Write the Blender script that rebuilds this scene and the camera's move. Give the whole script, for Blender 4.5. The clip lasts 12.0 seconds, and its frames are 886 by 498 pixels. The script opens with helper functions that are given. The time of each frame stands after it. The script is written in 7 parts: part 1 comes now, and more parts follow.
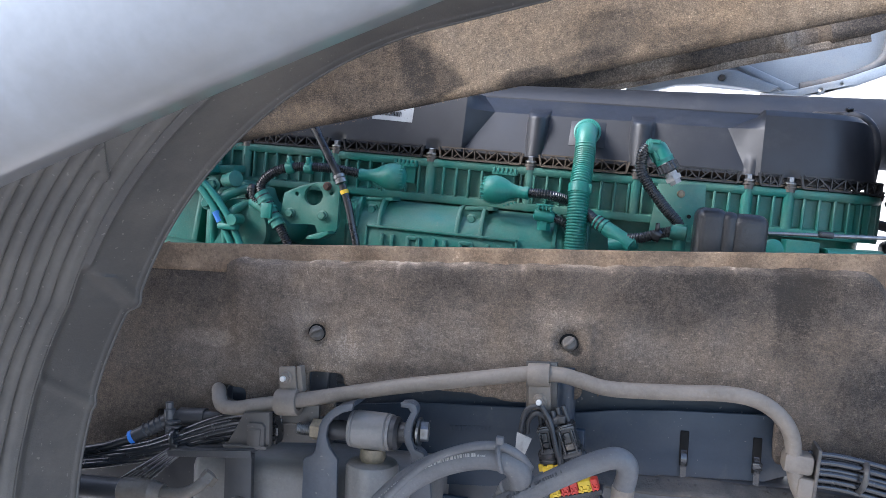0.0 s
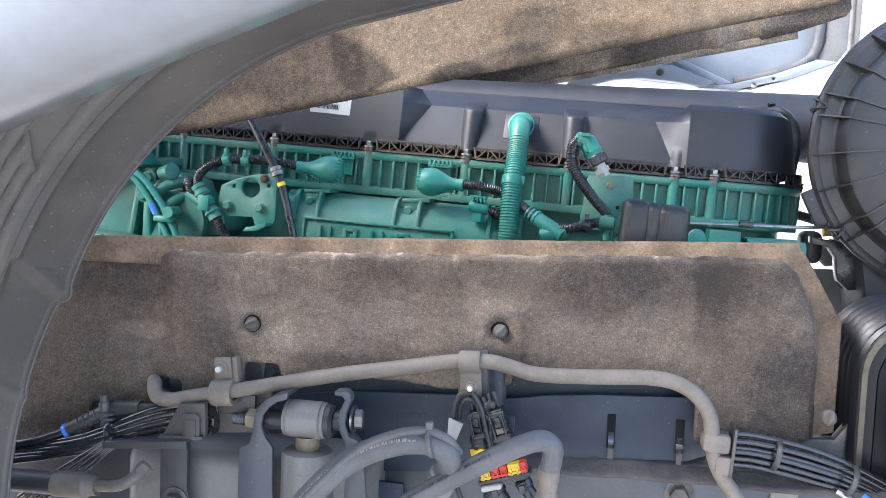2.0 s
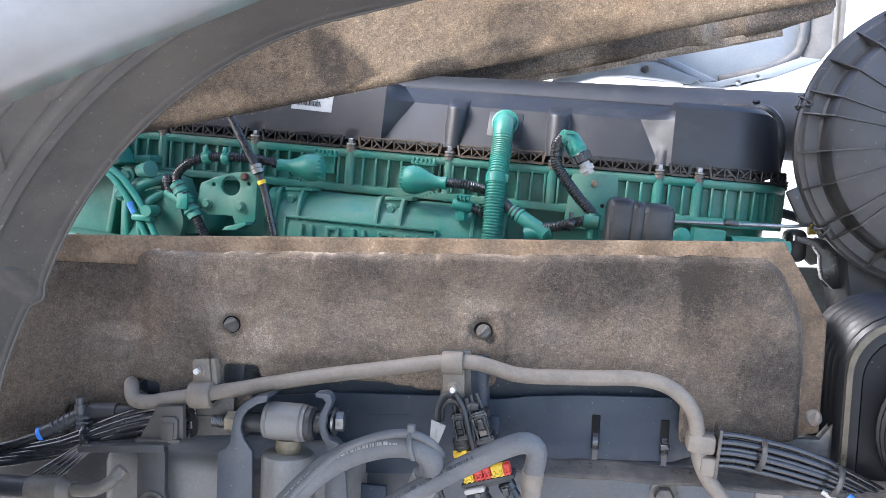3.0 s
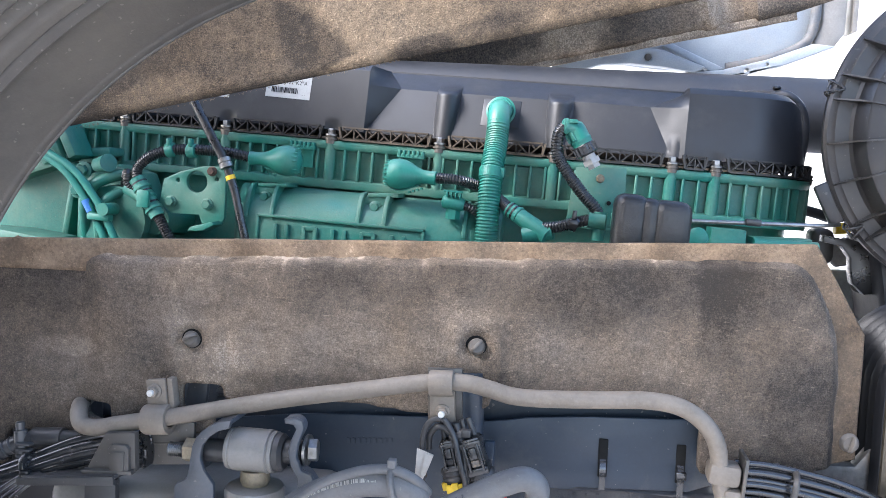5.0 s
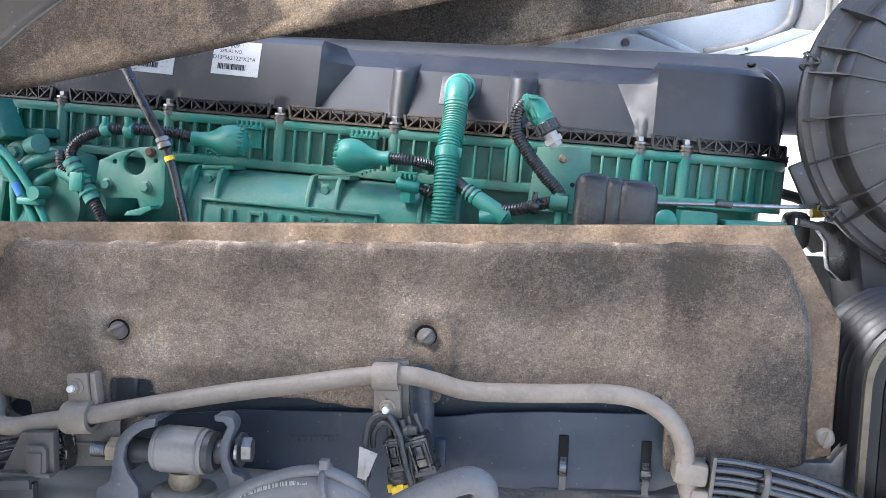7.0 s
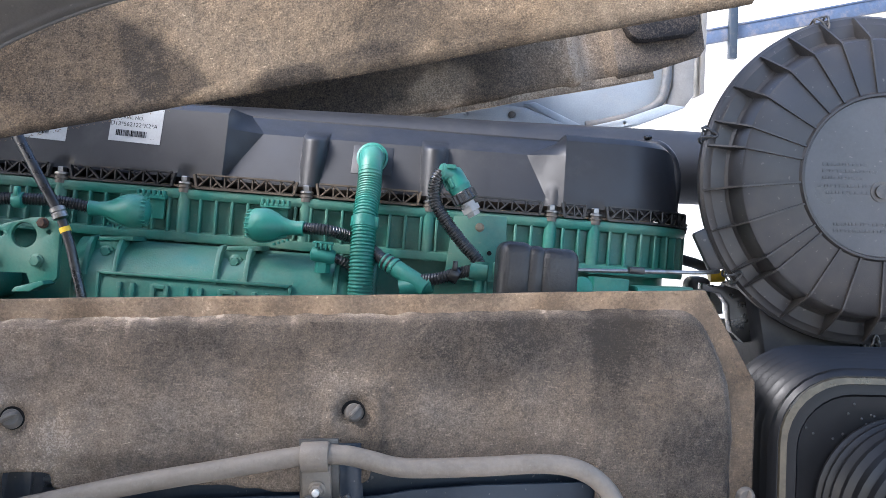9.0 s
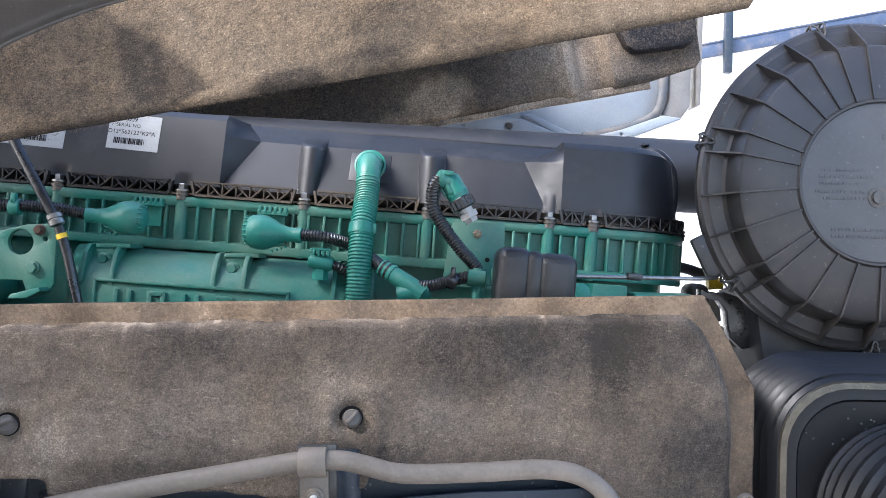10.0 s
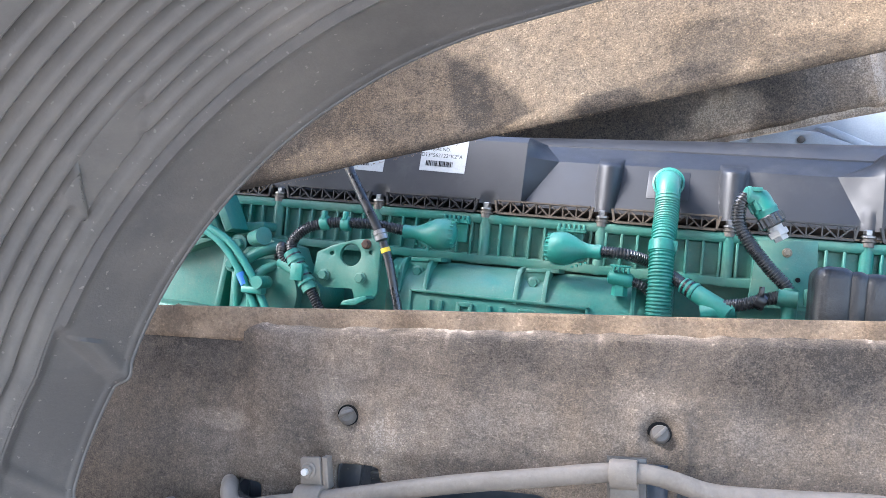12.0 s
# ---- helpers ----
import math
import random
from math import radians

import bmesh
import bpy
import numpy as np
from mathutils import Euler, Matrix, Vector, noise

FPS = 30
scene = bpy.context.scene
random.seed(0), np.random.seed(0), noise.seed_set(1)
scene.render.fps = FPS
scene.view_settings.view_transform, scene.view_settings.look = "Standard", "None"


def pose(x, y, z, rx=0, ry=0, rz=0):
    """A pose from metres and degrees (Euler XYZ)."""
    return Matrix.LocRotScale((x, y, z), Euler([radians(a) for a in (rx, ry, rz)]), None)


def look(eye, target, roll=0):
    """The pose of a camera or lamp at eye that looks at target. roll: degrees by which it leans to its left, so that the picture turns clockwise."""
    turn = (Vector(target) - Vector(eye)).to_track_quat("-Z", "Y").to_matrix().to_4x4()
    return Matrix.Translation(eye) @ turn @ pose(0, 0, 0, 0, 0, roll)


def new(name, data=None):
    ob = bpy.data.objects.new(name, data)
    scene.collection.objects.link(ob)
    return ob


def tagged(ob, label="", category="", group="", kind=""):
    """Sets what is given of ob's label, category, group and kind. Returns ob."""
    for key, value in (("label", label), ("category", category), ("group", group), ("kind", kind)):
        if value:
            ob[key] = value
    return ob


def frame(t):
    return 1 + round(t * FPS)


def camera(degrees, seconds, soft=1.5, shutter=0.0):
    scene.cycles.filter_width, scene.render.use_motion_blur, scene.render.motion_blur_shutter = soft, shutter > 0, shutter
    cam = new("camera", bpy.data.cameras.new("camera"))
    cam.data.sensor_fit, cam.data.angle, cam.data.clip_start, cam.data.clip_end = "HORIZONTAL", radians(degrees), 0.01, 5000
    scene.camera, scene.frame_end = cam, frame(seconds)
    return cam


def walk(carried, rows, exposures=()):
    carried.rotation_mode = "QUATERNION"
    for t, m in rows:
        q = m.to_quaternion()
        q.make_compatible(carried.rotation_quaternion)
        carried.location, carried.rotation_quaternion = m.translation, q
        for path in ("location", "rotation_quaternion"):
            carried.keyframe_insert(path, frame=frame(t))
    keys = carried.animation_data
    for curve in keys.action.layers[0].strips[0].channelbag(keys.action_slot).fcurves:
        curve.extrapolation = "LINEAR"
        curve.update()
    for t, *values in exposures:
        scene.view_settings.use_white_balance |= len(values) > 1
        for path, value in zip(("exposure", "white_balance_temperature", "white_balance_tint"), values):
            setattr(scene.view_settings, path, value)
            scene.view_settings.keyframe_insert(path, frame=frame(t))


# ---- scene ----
cam = camera(56.6, 12.0, soft=0.5)
PATH = [
    (0, (0.098, -0.003, 1.318), (-0.38, 1.934, 1.181), 2.3),
    (0.2, (0.1, 0.003, 1.318), (-0.376, 1.944, 1.179), 2.3),
    (0.5, (0.111, 0.017, 1.32), (-0.313, 1.966, 1.174), 2.2),
    (0.7, (0.116, 0.02, 1.318), (-0.276, 1.973, 1.17), 2.1),
    (1, (0.12, 0.021, 1.312), (-0.264, 1.978, 1.163), 2.1),
    (1.5, (0.113, 0.012, 1.309), (-0.263, 1.971, 1.159), 2.2),
    (2, (0.128, -0.019, 1.318), (-0.238, 1.942, 1.168), 2.2),
    (2.5, (0.114, -0.022, 1.32), (-0.235, 1.942, 1.167), 2.2),
    (3, (0.13, -0.003, 1.32), (-0.203, 1.963, 1.164), 2.2),
    (5, (0.119, 0.121, 1.323), (-0.205, 2.087, 1.151), 2.1),
    (5.5, (0.131, 0.137, 1.328), (-0.194, 2.103, 1.152), 2.1),
    (6, (0.128, 0.13, 1.324), (-0.2, 2.095, 1.145), 2.2),
    (6.5, (0.138, 0.145, 1.315), (-0.185, 2.111, 1.137), 2.0),
    (7, (0.151, 0.193, 1.305), (-0.142, 2.163, 1.124), 2.0),
    (7.2, (0.141, 0.204, 1.307), (-0.071, 2.184, 1.129), 2.0),
    (7.5, (0.109, 0.209, 1.311), (0.033, 2.2, 1.14), 1.9),
    (7.7, (0.097, 0.207, 1.311), (0.071, 2.2, 1.14), 1.8),
    (9.3, (0.095, 0.201, 1.3), (0.1, 2.201, 1.318), 1.5),
    (9.5, (0.098, 0.199, 1.295), (0.104, 2.199, 1.317), 1.5),
    (10, (0.094, 0.205, 1.295), (0.105, 2.205, 1.323), 1.4),
    (10.5, (0.074, 0.202, 1.298), (0.083, 2.202, 1.331), 1.4),
    (10.7, (0.068, 0.2, 1.295), (0.007, 2.199, 1.334), 1.5),
    (10.8, (0.065, 0.199, 1.293), (-0.053, 2.196, 1.331), 1.6),
    (11, (0.057, 0.194, 1.29), (-0.201, 2.177, 1.323), 1.9),
    (11.5, (0.036, 0.175, 1.293), (-0.524, 2.095, 1.333), 2.5),
    (12, (0.046, 0.171, 1.289), (-0.557, 2.078, 1.342), 2.6),
]
LIGHTING = [(0, 2.52), (0.5, 2.76), (1, 3.18), (1.5, 3.17), (2, 3.02), (2.5, 2.9), (3, 3.03), (5, 3.08), (6, 3.1), (7.5, 3.15), (9.5, 2.62), (10.5, 2.8), (11, 2.88), (11.5, 3.22), (12, 3.42)]
walk(cam, [(t, look(eye, target, roll)) for t, eye, target, roll in PATH],
     [(t, stops, 5750 if t < 1 else 6000 if t < 11 else 5850, 13) for t, stops in LIGHTING])

# ---- light ----
world = bpy.data.worlds.new("world")
scene.world = world
world.use_nodes = True
_nt = world.node_tree
_sky = _nt.nodes.new("ShaderNodeTexSky")
_sky.sky_type = "NISHITA"
_sky.sun_disc = False
_sky.sun_elevation = radians(38)
_sky.sun_rotation = radians(235)
_sky.air_density, _sky.dust_density = 1.0, 2.0
_nt.links.new(_sky.outputs[0], _nt.nodes["Background"].inputs[0])
_nt.nodes["Background"].inputs[1].default_value = 0.105
sun = new("sun", bpy.data.lights.new("sun", "SUN"))
sun.data.energy, sun.data.angle, sun.data.color = 1.1, radians(25), (1.0, 0.975, 0.94)
sun.matrix_world = look((-1.3, -0.9, 1.25), (0, 0, 0))

# ---- materials ----
def material(name, color, color2=None, rough=0.5, metal=0.0, scale=30.0, fine=250.0, mix=0.5, bump=0.15, bump_scale=400.0,
             dust=0.0, dust_color=(0.3, 0.235, 0.17), dust_scale=9.0, coat=0.0, rough_var=0.12, bump_dist=0.002, specks=0.0, settled=0.0, gloss=0.5):
    """Painted or moulded surface: two scales of colour noise, a dust layer and a fine bump."""
    m = bpy.data.materials.new(name)
    m.use_nodes = True
    nt = m.node_tree
    n, l = nt.nodes, nt.links
    bsdf = n["Principled BSDF"]
    tc = n.new("ShaderNodeTexCoord")
    def noisy(sc, detail=4, rough_=0.6):
        x = n.new("ShaderNodeTexNoise")
        x.inputs["Scale"].default_value, x.inputs["Detail"].default_value, x.inputs["Roughness"].default_value = sc, detail, rough_
        l.new(tc.outputs["Object"], x.inputs["Vector"])
        return x.outputs["Fac"]
    def mixer(fac, a, b):
        x = n.new("ShaderNodeMix")
        x.data_type = "RGBA"
        if isinstance(fac, float):
            x.inputs[0].default_value = fac
        else:
            l.new(fac, x.inputs[0])
        for sock, v in ((x.inputs[6], a), (x.inputs[7], b)):
            if isinstance(v, tuple):
                sock.default_value = (*v, 1)
            else:
                l.new(v, sock)
        return x.outputs[2]
    def ramp(v, a, b, lo=0.0, hi=1.0):
        x = n.new("ShaderNodeMapRange")
        x.inputs[1].default_value, x.inputs[2].default_value, x.inputs[3].default_value, x.inputs[4].default_value = a, b, lo, hi
        l.new(v, x.inputs[0])
        return x.outputs[0]
    color2 = color2 or tuple(c * 0.7 for c in color)
    c = mixer(ramp(noisy(scale), 0.35, 0.65, 0.0, mix * 2 if mix < 0.5 else 1.0), color, color2)
    c = mixer(ramp(noisy(fine, 2), 0.3, 0.75, 0.0, 0.35), c, tuple(min(1, k * 1.35) for k in color))
    r_base = ramp(noisy(scale * 1.7), 0.3, 0.7, max(0.02, rough - rough_var), min(1, rough + rough_var))
    if dust > 0:
        d = ramp(noisy(dust_scale, 6, 0.7), 0.62 - 0.45 * dust, 0.78, 0.0, min(1.0, 0.35 + dust * 0.6))
        c = mixer(d, c, dust_color)
    if settled > 0:
        g, sx = n.new("ShaderNodeNewGeometry"), n.new("ShaderNodeSeparateXYZ")
        l.new(g.outputs["Normal"], sx.inputs[0])
        mu = n.new("ShaderNodeMath")
        mu.operation = "MULTIPLY"
        l.new(ramp(sx.outputs[2], 0.35, 0.95, 0.0, settled), mu.inputs[0])
        l.new(ramp(noisy(60, 5), 0.3, 0.6, 0.3, 1.0), mu.inputs[1])
        c = mixer(mu.outputs[0], c, dust_color)
    if specks > 0:
        c = mixer(ramp(noisy(190, 1), 0.715, 0.75, 0.0, specks), c, (0.3, 0.27, 0.23))
    l.new(c, bsdf.inputs["Base Color"])
    l.new(r_base, bsdf.inputs["Roughness"])
    bsdf.inputs["Metallic"].default_value = metal
    bsdf.inputs["Coat Weight"].default_value = coat
    bsdf.inputs["Specular IOR Level"].default_value = gloss
    if bump > 0:
        b = n.new("ShaderNodeBump")
        b.inputs["Strength"].default_value, b.inputs["Distance"].default_value = bump, bump_dist
        l.new(noisy(bump_scale, 3), b.inputs["Height"])
        l.new(b.outputs[0], bsdf.inputs["Normal"])
    return m


def felt(name, dark, tan, speck=420.0, mottle=14.0, grain=330.0, rasp=1.0):
    """Dirty needle felt: dust where the mesh's 'dust' value says so, broken up by noise, over dark fibres."""
    m = bpy.data.materials.new(name)
    m.use_nodes = True
    n, l = m.node_tree.nodes, m.node_tree.links
    bsdf = n["Principled BSDF"]
    tc, at = n.new("ShaderNodeTexCoord"), n.new("ShaderNodeAttribute")
    at.attribute_name = "dust"
    def noisy(sc, detail, rg=0.65):
        x = n.new("ShaderNodeTexNoise")
        x.inputs["Scale"].default_value, x.inputs["Detail"].default_value, x.inputs["Roughness"].default_value = sc, detail, rg
        l.new(tc.outputs["Object"], x.inputs["Vector"])
        return x.outputs["Fac"]
    def math_(op, a, b):
        x = n.new("ShaderNodeMath")
        x.operation = op
        for i, v in enumerate((a, b)):
            if isinstance(v, (int, float)):
                x.inputs[i].default_value = v
            else:
                l.new(v, x.inputs[i])
        return x.outputs[0]
    big, mid, fine = noisy(mottle, 6), noisy(75, 5), noisy(speck, 2)
    patch, nap = noisy(38, 3, 0.5), noisy(190, 3)
    v = math_("ADD", at.outputs["Fac"], math_("MULTIPLY", math_("SUBTRACT", big, 0.5), 0.34))
    v = math_("ADD", v, math_("MULTIPLY", math_("SUBTRACT", mid, 0.5), 0.5))
    v = math_("ADD", v, math_("MULTIPLY", math_("SUBTRACT", nap, 0.5), 0.45))
    v = math_("ADD", v, math_("MULTIPLY", math_("SUBTRACT", fine, 0.5), 1.1 * rasp))
    cells = n.new("ShaderNodeTexVoronoi")
    cells.inputs["Scale"].default_value = grain
    l.new(tc.outputs["Object"], cells.inputs["Vector"])
    v = math_("ADD", v, math_("MULTIPLY", math_("SUBTRACT", cells.outputs["Distance"], 0.45), 0.16))
    specks = math_("MULTIPLY", math_("GREATER_THAN", noisy(330, 1), 0.72), 0.2)
    v = math_("ADD", v, specks)
    for turn, sz in ((0.5, 0.745), (-0.9, 0.755), (1.45, 0.75)):
        mp, st = n.new("ShaderNodeMapping"), n.new("ShaderNodeTexNoise")
        mp.inputs["Rotation"].default_value, mp.inputs["Scale"].default_value = (0, turn, 0), (75, 60, 500)
        st.inputs["Scale"].default_value, st.inputs["Detail"].default_value = 1.0, 1.0
        l.new(tc.outputs["Object"], mp.inputs["Vector"])
        l.new(mp.outputs["Vector"], st.inputs["Vector"])
        v = math_("ADD", v, math_("MULTIPLY", math_("GREATER_THAN", st.outputs["Fac"], sz), 0.2))
    cr = n.new("ShaderNodeValToRGB")
    e = cr.color_ramp.elements
    e[0].position, e[0].color = 0.05, (*dark, 1)
    e[1].position, e[1].color = 0.92, (*tan, 1)
    crust = e.new(1.0)
    crust.color = (*[min(1.0, k * 1.4 + 0.02) for k in tan], 1)
    mid_e = e.new(0.5)
    mid_e.color = (*[0.62 * a + 0.38 * b for a, b in zip(dark, tan)], 1)
    l.new(v, cr.inputs[0])
    hue = n.new("ShaderNodeMix")
    hue.data_type, hue.blend_type = "RGBA", "MULTIPLY"
    warm = n.new("ShaderNodeMapRange")
    warm.inputs[1].default_value, warm.inputs[2].default_value = 0.35, 0.65
    l.new(noisy(9, 4), warm.inputs[0])
    l.new(warm.outputs[0], hue.inputs[0])
    l.new(cr.outputs[0], hue.inputs[6])
    hue.inputs[7].default_value = (1.05, 0.98, 0.89, 1)
    l.new(hue.outputs[2], bsdf.inputs["Base Color"])
    bsdf.inputs["Roughness"].default_value = 0.92
    bsdf.inputs["Specular IOR Level"].default_value = 0.15
    b = n.new("ShaderNodeBump")
    b.inputs["Strength"].default_value, b.inputs["Distance"].default_value = 0.65, 0.0024
    l.new(math_("ADD", math_("MULTIPLY", cells.outputs["Distance"], -0.35), math_("ADD", math_("MULTIPLY", fine, 0.4), math_("ADD", math_("MULTIPLY", nap, 0.7), math_("ADD", math_("MULTIPLY", mid, 1.3), math_("MULTIPLY", patch, 1.6))))), b.inputs["Height"])
    l.new(b.outputs[0], bsdf.inputs["Normal"])
    return m


GREEN = material("green_engine_paint", (0.0175, 0.158, 0.124), (0.013, 0.13, 0.101), rough=0.48, scale=14, dust=0.45, dust_color=(0.22, 0.25, 0.175), dust_scale=6, bump=0.18, bump_scale=350, settled=0.12, specks=0.15)
GREEN_DULL = material("green_plastic", (0.0205, 0.185, 0.145), (0.015, 0.15, 0.117), rough=0.45, scale=22, dust=0.25, dust_color=(0.22, 0.28, 0.2), bump=0.08, settled=0.2)
BLACK = material("black_moulded_plastic", (0.0125, 0.0132, 0.0155), (0.010, 0.0105, 0.0125), rough=0.55, gloss=0.62, scale=10, fine=700, bump=0.22, bump_scale=900, bump_dist=0.0006, dust=0.08, dust_color=(0.07, 0.065, 0.06))
BLACK_DUSTY = material("dusty_black_plastic", (0.022, 0.0208, 0.0212), (0.031, 0.028, 0.0258), rough=0.4, scale=12, dust=0.35, dust_color=(0.07, 0.058, 0.046), dust_scale=6, bump=0.1, bump_scale=700, specks=0.2, settled=0.3)
LATTICE_TAN = material("dusty_tan_lattice", (0.05, 0.038, 0.027), (0.085, 0.063, 0.042), rough=0.6, scale=60, dust=0.35, dust_color=(0.24, 0.185, 0.125))
LATTICE = material("black_lattice_plastic", (0.015, 0.0148, 0.015), (0.022, 0.0205, 0.0185), rough=0.42, scale=20, dust=0.14, dust_color=(0.2, 0.15, 0.1))
TAN_EDGE = material("dust_caked_ledge", (0.30, 0.225, 0.15), (0.16, 0.115, 0.075), rough=0.9, scale=40, dust=0.3)
CONDUIT = material("black_conduit", (0.011, 0.011, 0.0118), (0.016, 0.016, 0.016), gloss=0.75, rough=0.32, scale=40, dust=0.1, dust_color=(0.08, 0.07, 0.06))
RUBBER = material("black_rubber", (0.027, 0.027, 0.0285), (0.035, 0.034, 0.0335), rough=0.45, scale=30, dust=0.25, dust_color=(0.085, 0.075, 0.066), specks=0.2, settled=0.4)
WET_RUBBER = material("shiny_black_rubber", (0.0045, 0.005, 0.006), (0.007, 0.007, 0.008), rough=0.36, scale=30, dust=0.02, dust_color=(0.03, 0.028, 0.026), bump=0.03, gloss=0.3, rough_var=0.06)
BRACKET = material("dusty_black_bracket", (0.052, 0.047, 0.043), (0.068, 0.061, 0.053), rough=0.45, scale=14, dust=0.4, dust_color=(0.1, 0.088, 0.074), bump=0.12, specks=0.25, settled=0.4)
CABLE = material("glossy_black_cable", (0.015, 0.015, 0.016), (0.022, 0.022, 0.023), rough=0.2, scale=50, dust=0.1, dust_color=(0.08, 0.07, 0.06), bump=0.0, gloss=0.8, settled=0.1)
DISC = material("smooth_grey_black_plastic", (0.058, 0.058, 0.060), (0.047, 0.047, 0.048), rough=0.38, scale=14, dust=0.2, dust_color=(0.1, 0.095, 0.088), specks=0.2, bump=0.1)
GLOSS = material("glossy_black_plastic", (0.014, 0.014, 0.0148), (0.02, 0.02, 0.02), rough=0.42, scale=30, dust=0.15, dust_color=(0.06, 0.055, 0.05), bump=0.25, bump_scale=300)
GREY_HOSE = material("grey_weathered_hose", (0.105, 0.105, 0.107), (0.075, 0.074, 0.074), rough=0.55, scale=25, dust=0.3, dust_color=(0.19, 0.175, 0.155), bump=0.2, specks=0.25, settled=0.3)
PIPE_MAT = material("dusty_grey_pipe", (0.183, 0.153, 0.122), (0.125, 0.103, 0.08), rough=0.6, scale=35, dust=0.4, dust_color=(0.2, 0.172, 0.137), bump=0.2, specks=0.15, settled=0.4)
FERRULE = material("grimy_crimped_steel", (0.105, 0.09, 0.072), (0.065, 0.052, 0.04), rough=0.55, scale=60, dust=0.3, dust_color=(0.13, 0.1, 0.07), bump=0.2, specks=0.2)
FORK = material("fork_grey_paint", (0.064, 0.071, 0.083), (0.05, 0.055, 0.064), rough=0.36, scale=16, dust=0.3, dust_color=(0.13, 0.115, 0.1), bump=0.12, specks=0.3, settled=0.3)
SLATE = material("slate_blue_paint", (0.0135, 0.0235, 0.0385), (0.010, 0.018, 0.030), rough=0.5, scale=9, dust=0.2, dust_color=(0.12, 0.11, 0.1), bump=0.05, specks=0.3)
GREY_STEEL = material("grey_painted_steel", (0.19, 0.178, 0.163), (0.145, 0.135, 0.122), rough=0.4, scale=18, dust=0.4, dust_color=(0.19, 0.165, 0.135), bump=0.15, specks=0.25, settled=0.5)
RAIL_MAT = material("chassis_grey_paint", (0.066, 0.073, 0.085), (0.046, 0.051, 0.059), rough=0.5, scale=7, dust=0.4, dust_color=(0.12, 0.1, 0.08), specks=0.2, settled=0.6)
STEEL = material("zinc_steel", (0.30, 0.30, 0.295), (0.2, 0.19, 0.175), rough=0.42, metal=1.0, scale=120, bump=0.1)
STUD = material("bright_zinc", (0.62, 0.61, 0.58), (0.5, 0.48, 0.44), rough=0.5, metal=0.4, scale=120, bump=0.1)
BRASS = material("yellow_zinc", (0.26, 0.22, 0.15), (0.17, 0.14, 0.1), rough=0.55, metal=0.4, scale=120, dust=0.3)
DARK_STEEL = material("dark_steel", (0.09, 0.088, 0.085), (0.06, 0.058, 0.055), rough=0.5, metal=0.6, scale=80, dust=0.3)
RUST = material("rusty_steel", (0.085, 0.045, 0.03), (0.045, 0.03, 0.024), rough=0.8, scale=150)
LINER = material("dusty_liner_plastic", (0.050, 0.046, 0.041), (0.062, 0.056, 0.048), rough=0.5, scale=6, fine=300, dust=0.4, dust_color=(0.16, 0.14, 0.112), dust_scale=5, bump=0.12, specks=0.3, settled=0.0)
# Paler than LINER: light caught by the ribs put into colour, plus dust.
LINER_RIBS = material("dusty_lit_rib_plastic", (0.064, 0.059, 0.052), (0.082, 0.074, 0.063), rough=0.55, scale=6, fine=300, dust=0.6, dust_color=(0.19, 0.168, 0.136), dust_scale=5, bump=0.15, specks=0.35)
CAB_PAINT = material("pale_silver_blue_paint", (0.28, 0.31, 0.335), (0.275, 0.305, 0.33), rough=0.28, scale=2, bump=0.0, coat=0.3, rough_var=0.012)
def tint_on(m, color):
    """Lets the mesh's 'dust' value mix another colour over a painted material."""
    n, l = m.node_tree.nodes, m.node_tree.links
    bsdf = n["Principled BSDF"]
    at, mx, nz, mu, tc = n.new("ShaderNodeAttribute"), n.new("ShaderNodeMix"), n.new("ShaderNodeTexNoise"), n.new("ShaderNodeMath"), n.new("ShaderNodeTexCoord")
    at.attribute_name = "dust"
    mx.data_type, mu.operation = "RGBA", "MULTIPLY"
    nz.inputs["Scale"].default_value, nz.inputs["Detail"].default_value = 22, 4
    l.new(tc.outputs["Object"], nz.inputs["Vector"])
    sc = n.new("ShaderNodeMapRange")
    sc.inputs[1].default_value, sc.inputs[2].default_value, sc.inputs[3].default_value = 0.25, 0.7, 0.55
    l.new(nz.outputs["Fac"], sc.inputs[0])
    l.new(at.outputs["Fac"], mu.inputs[0])
    l.new(sc.outputs[0], mu.inputs[1])
    l.new(mu.outputs[0], mx.inputs[0])
    l.new(bsdf.inputs["Base Color"].links[0].from_socket, mx.inputs[6])
    mx.inputs[7].default_value = (*color, 1)
    l.new(mx.outputs[2], bsdf.inputs["Base Color"])
    return m
tint_on(CAB_PAINT, (0.125, 0.112, 0.095))
CAB_DIRTY = material("road_dusted_cab_paint", (0.19, 0.205, 0.212), (0.16, 0.165, 0.16), rough=0.4, scale=9, dust=0.45, dust_color=(0.2, 0.17, 0.13), dust_scale=14, bump=0.05)
CAB_INNER = material("pale_blue_cab_inside", (0.29, 0.325, 0.355), (0.23, 0.255, 0.28), rough=0.5, scale=8, dust=0.25, dust_color=(0.4, 0.36, 0.3), bump=0.05)
CAB_GREY = material("grey_cab_seal", (0.09, 0.095, 0.1), rough=0.6, scale=20, dust=0.3)
PAPER = material("white_sticker_paper", (0.40, 0.41, 0.40), (0.34, 0.34, 0.33), rough=0.5, bump=0.0)
FLAT_BLACK = material("flat_black", (0.012, 0.012, 0.012), rough=0.7, bump=0.0, gloss=0.1)
YELLOW = material("yellow_plastic", (0.75, 0.5, 0.03), rough=0.45)
RED = material("red_plastic", (0.6, 0.05, 0.03), rough=0.4)
BLUE = material("blue_plastic", (0.05, 0.2, 0.6), rough=0.4)
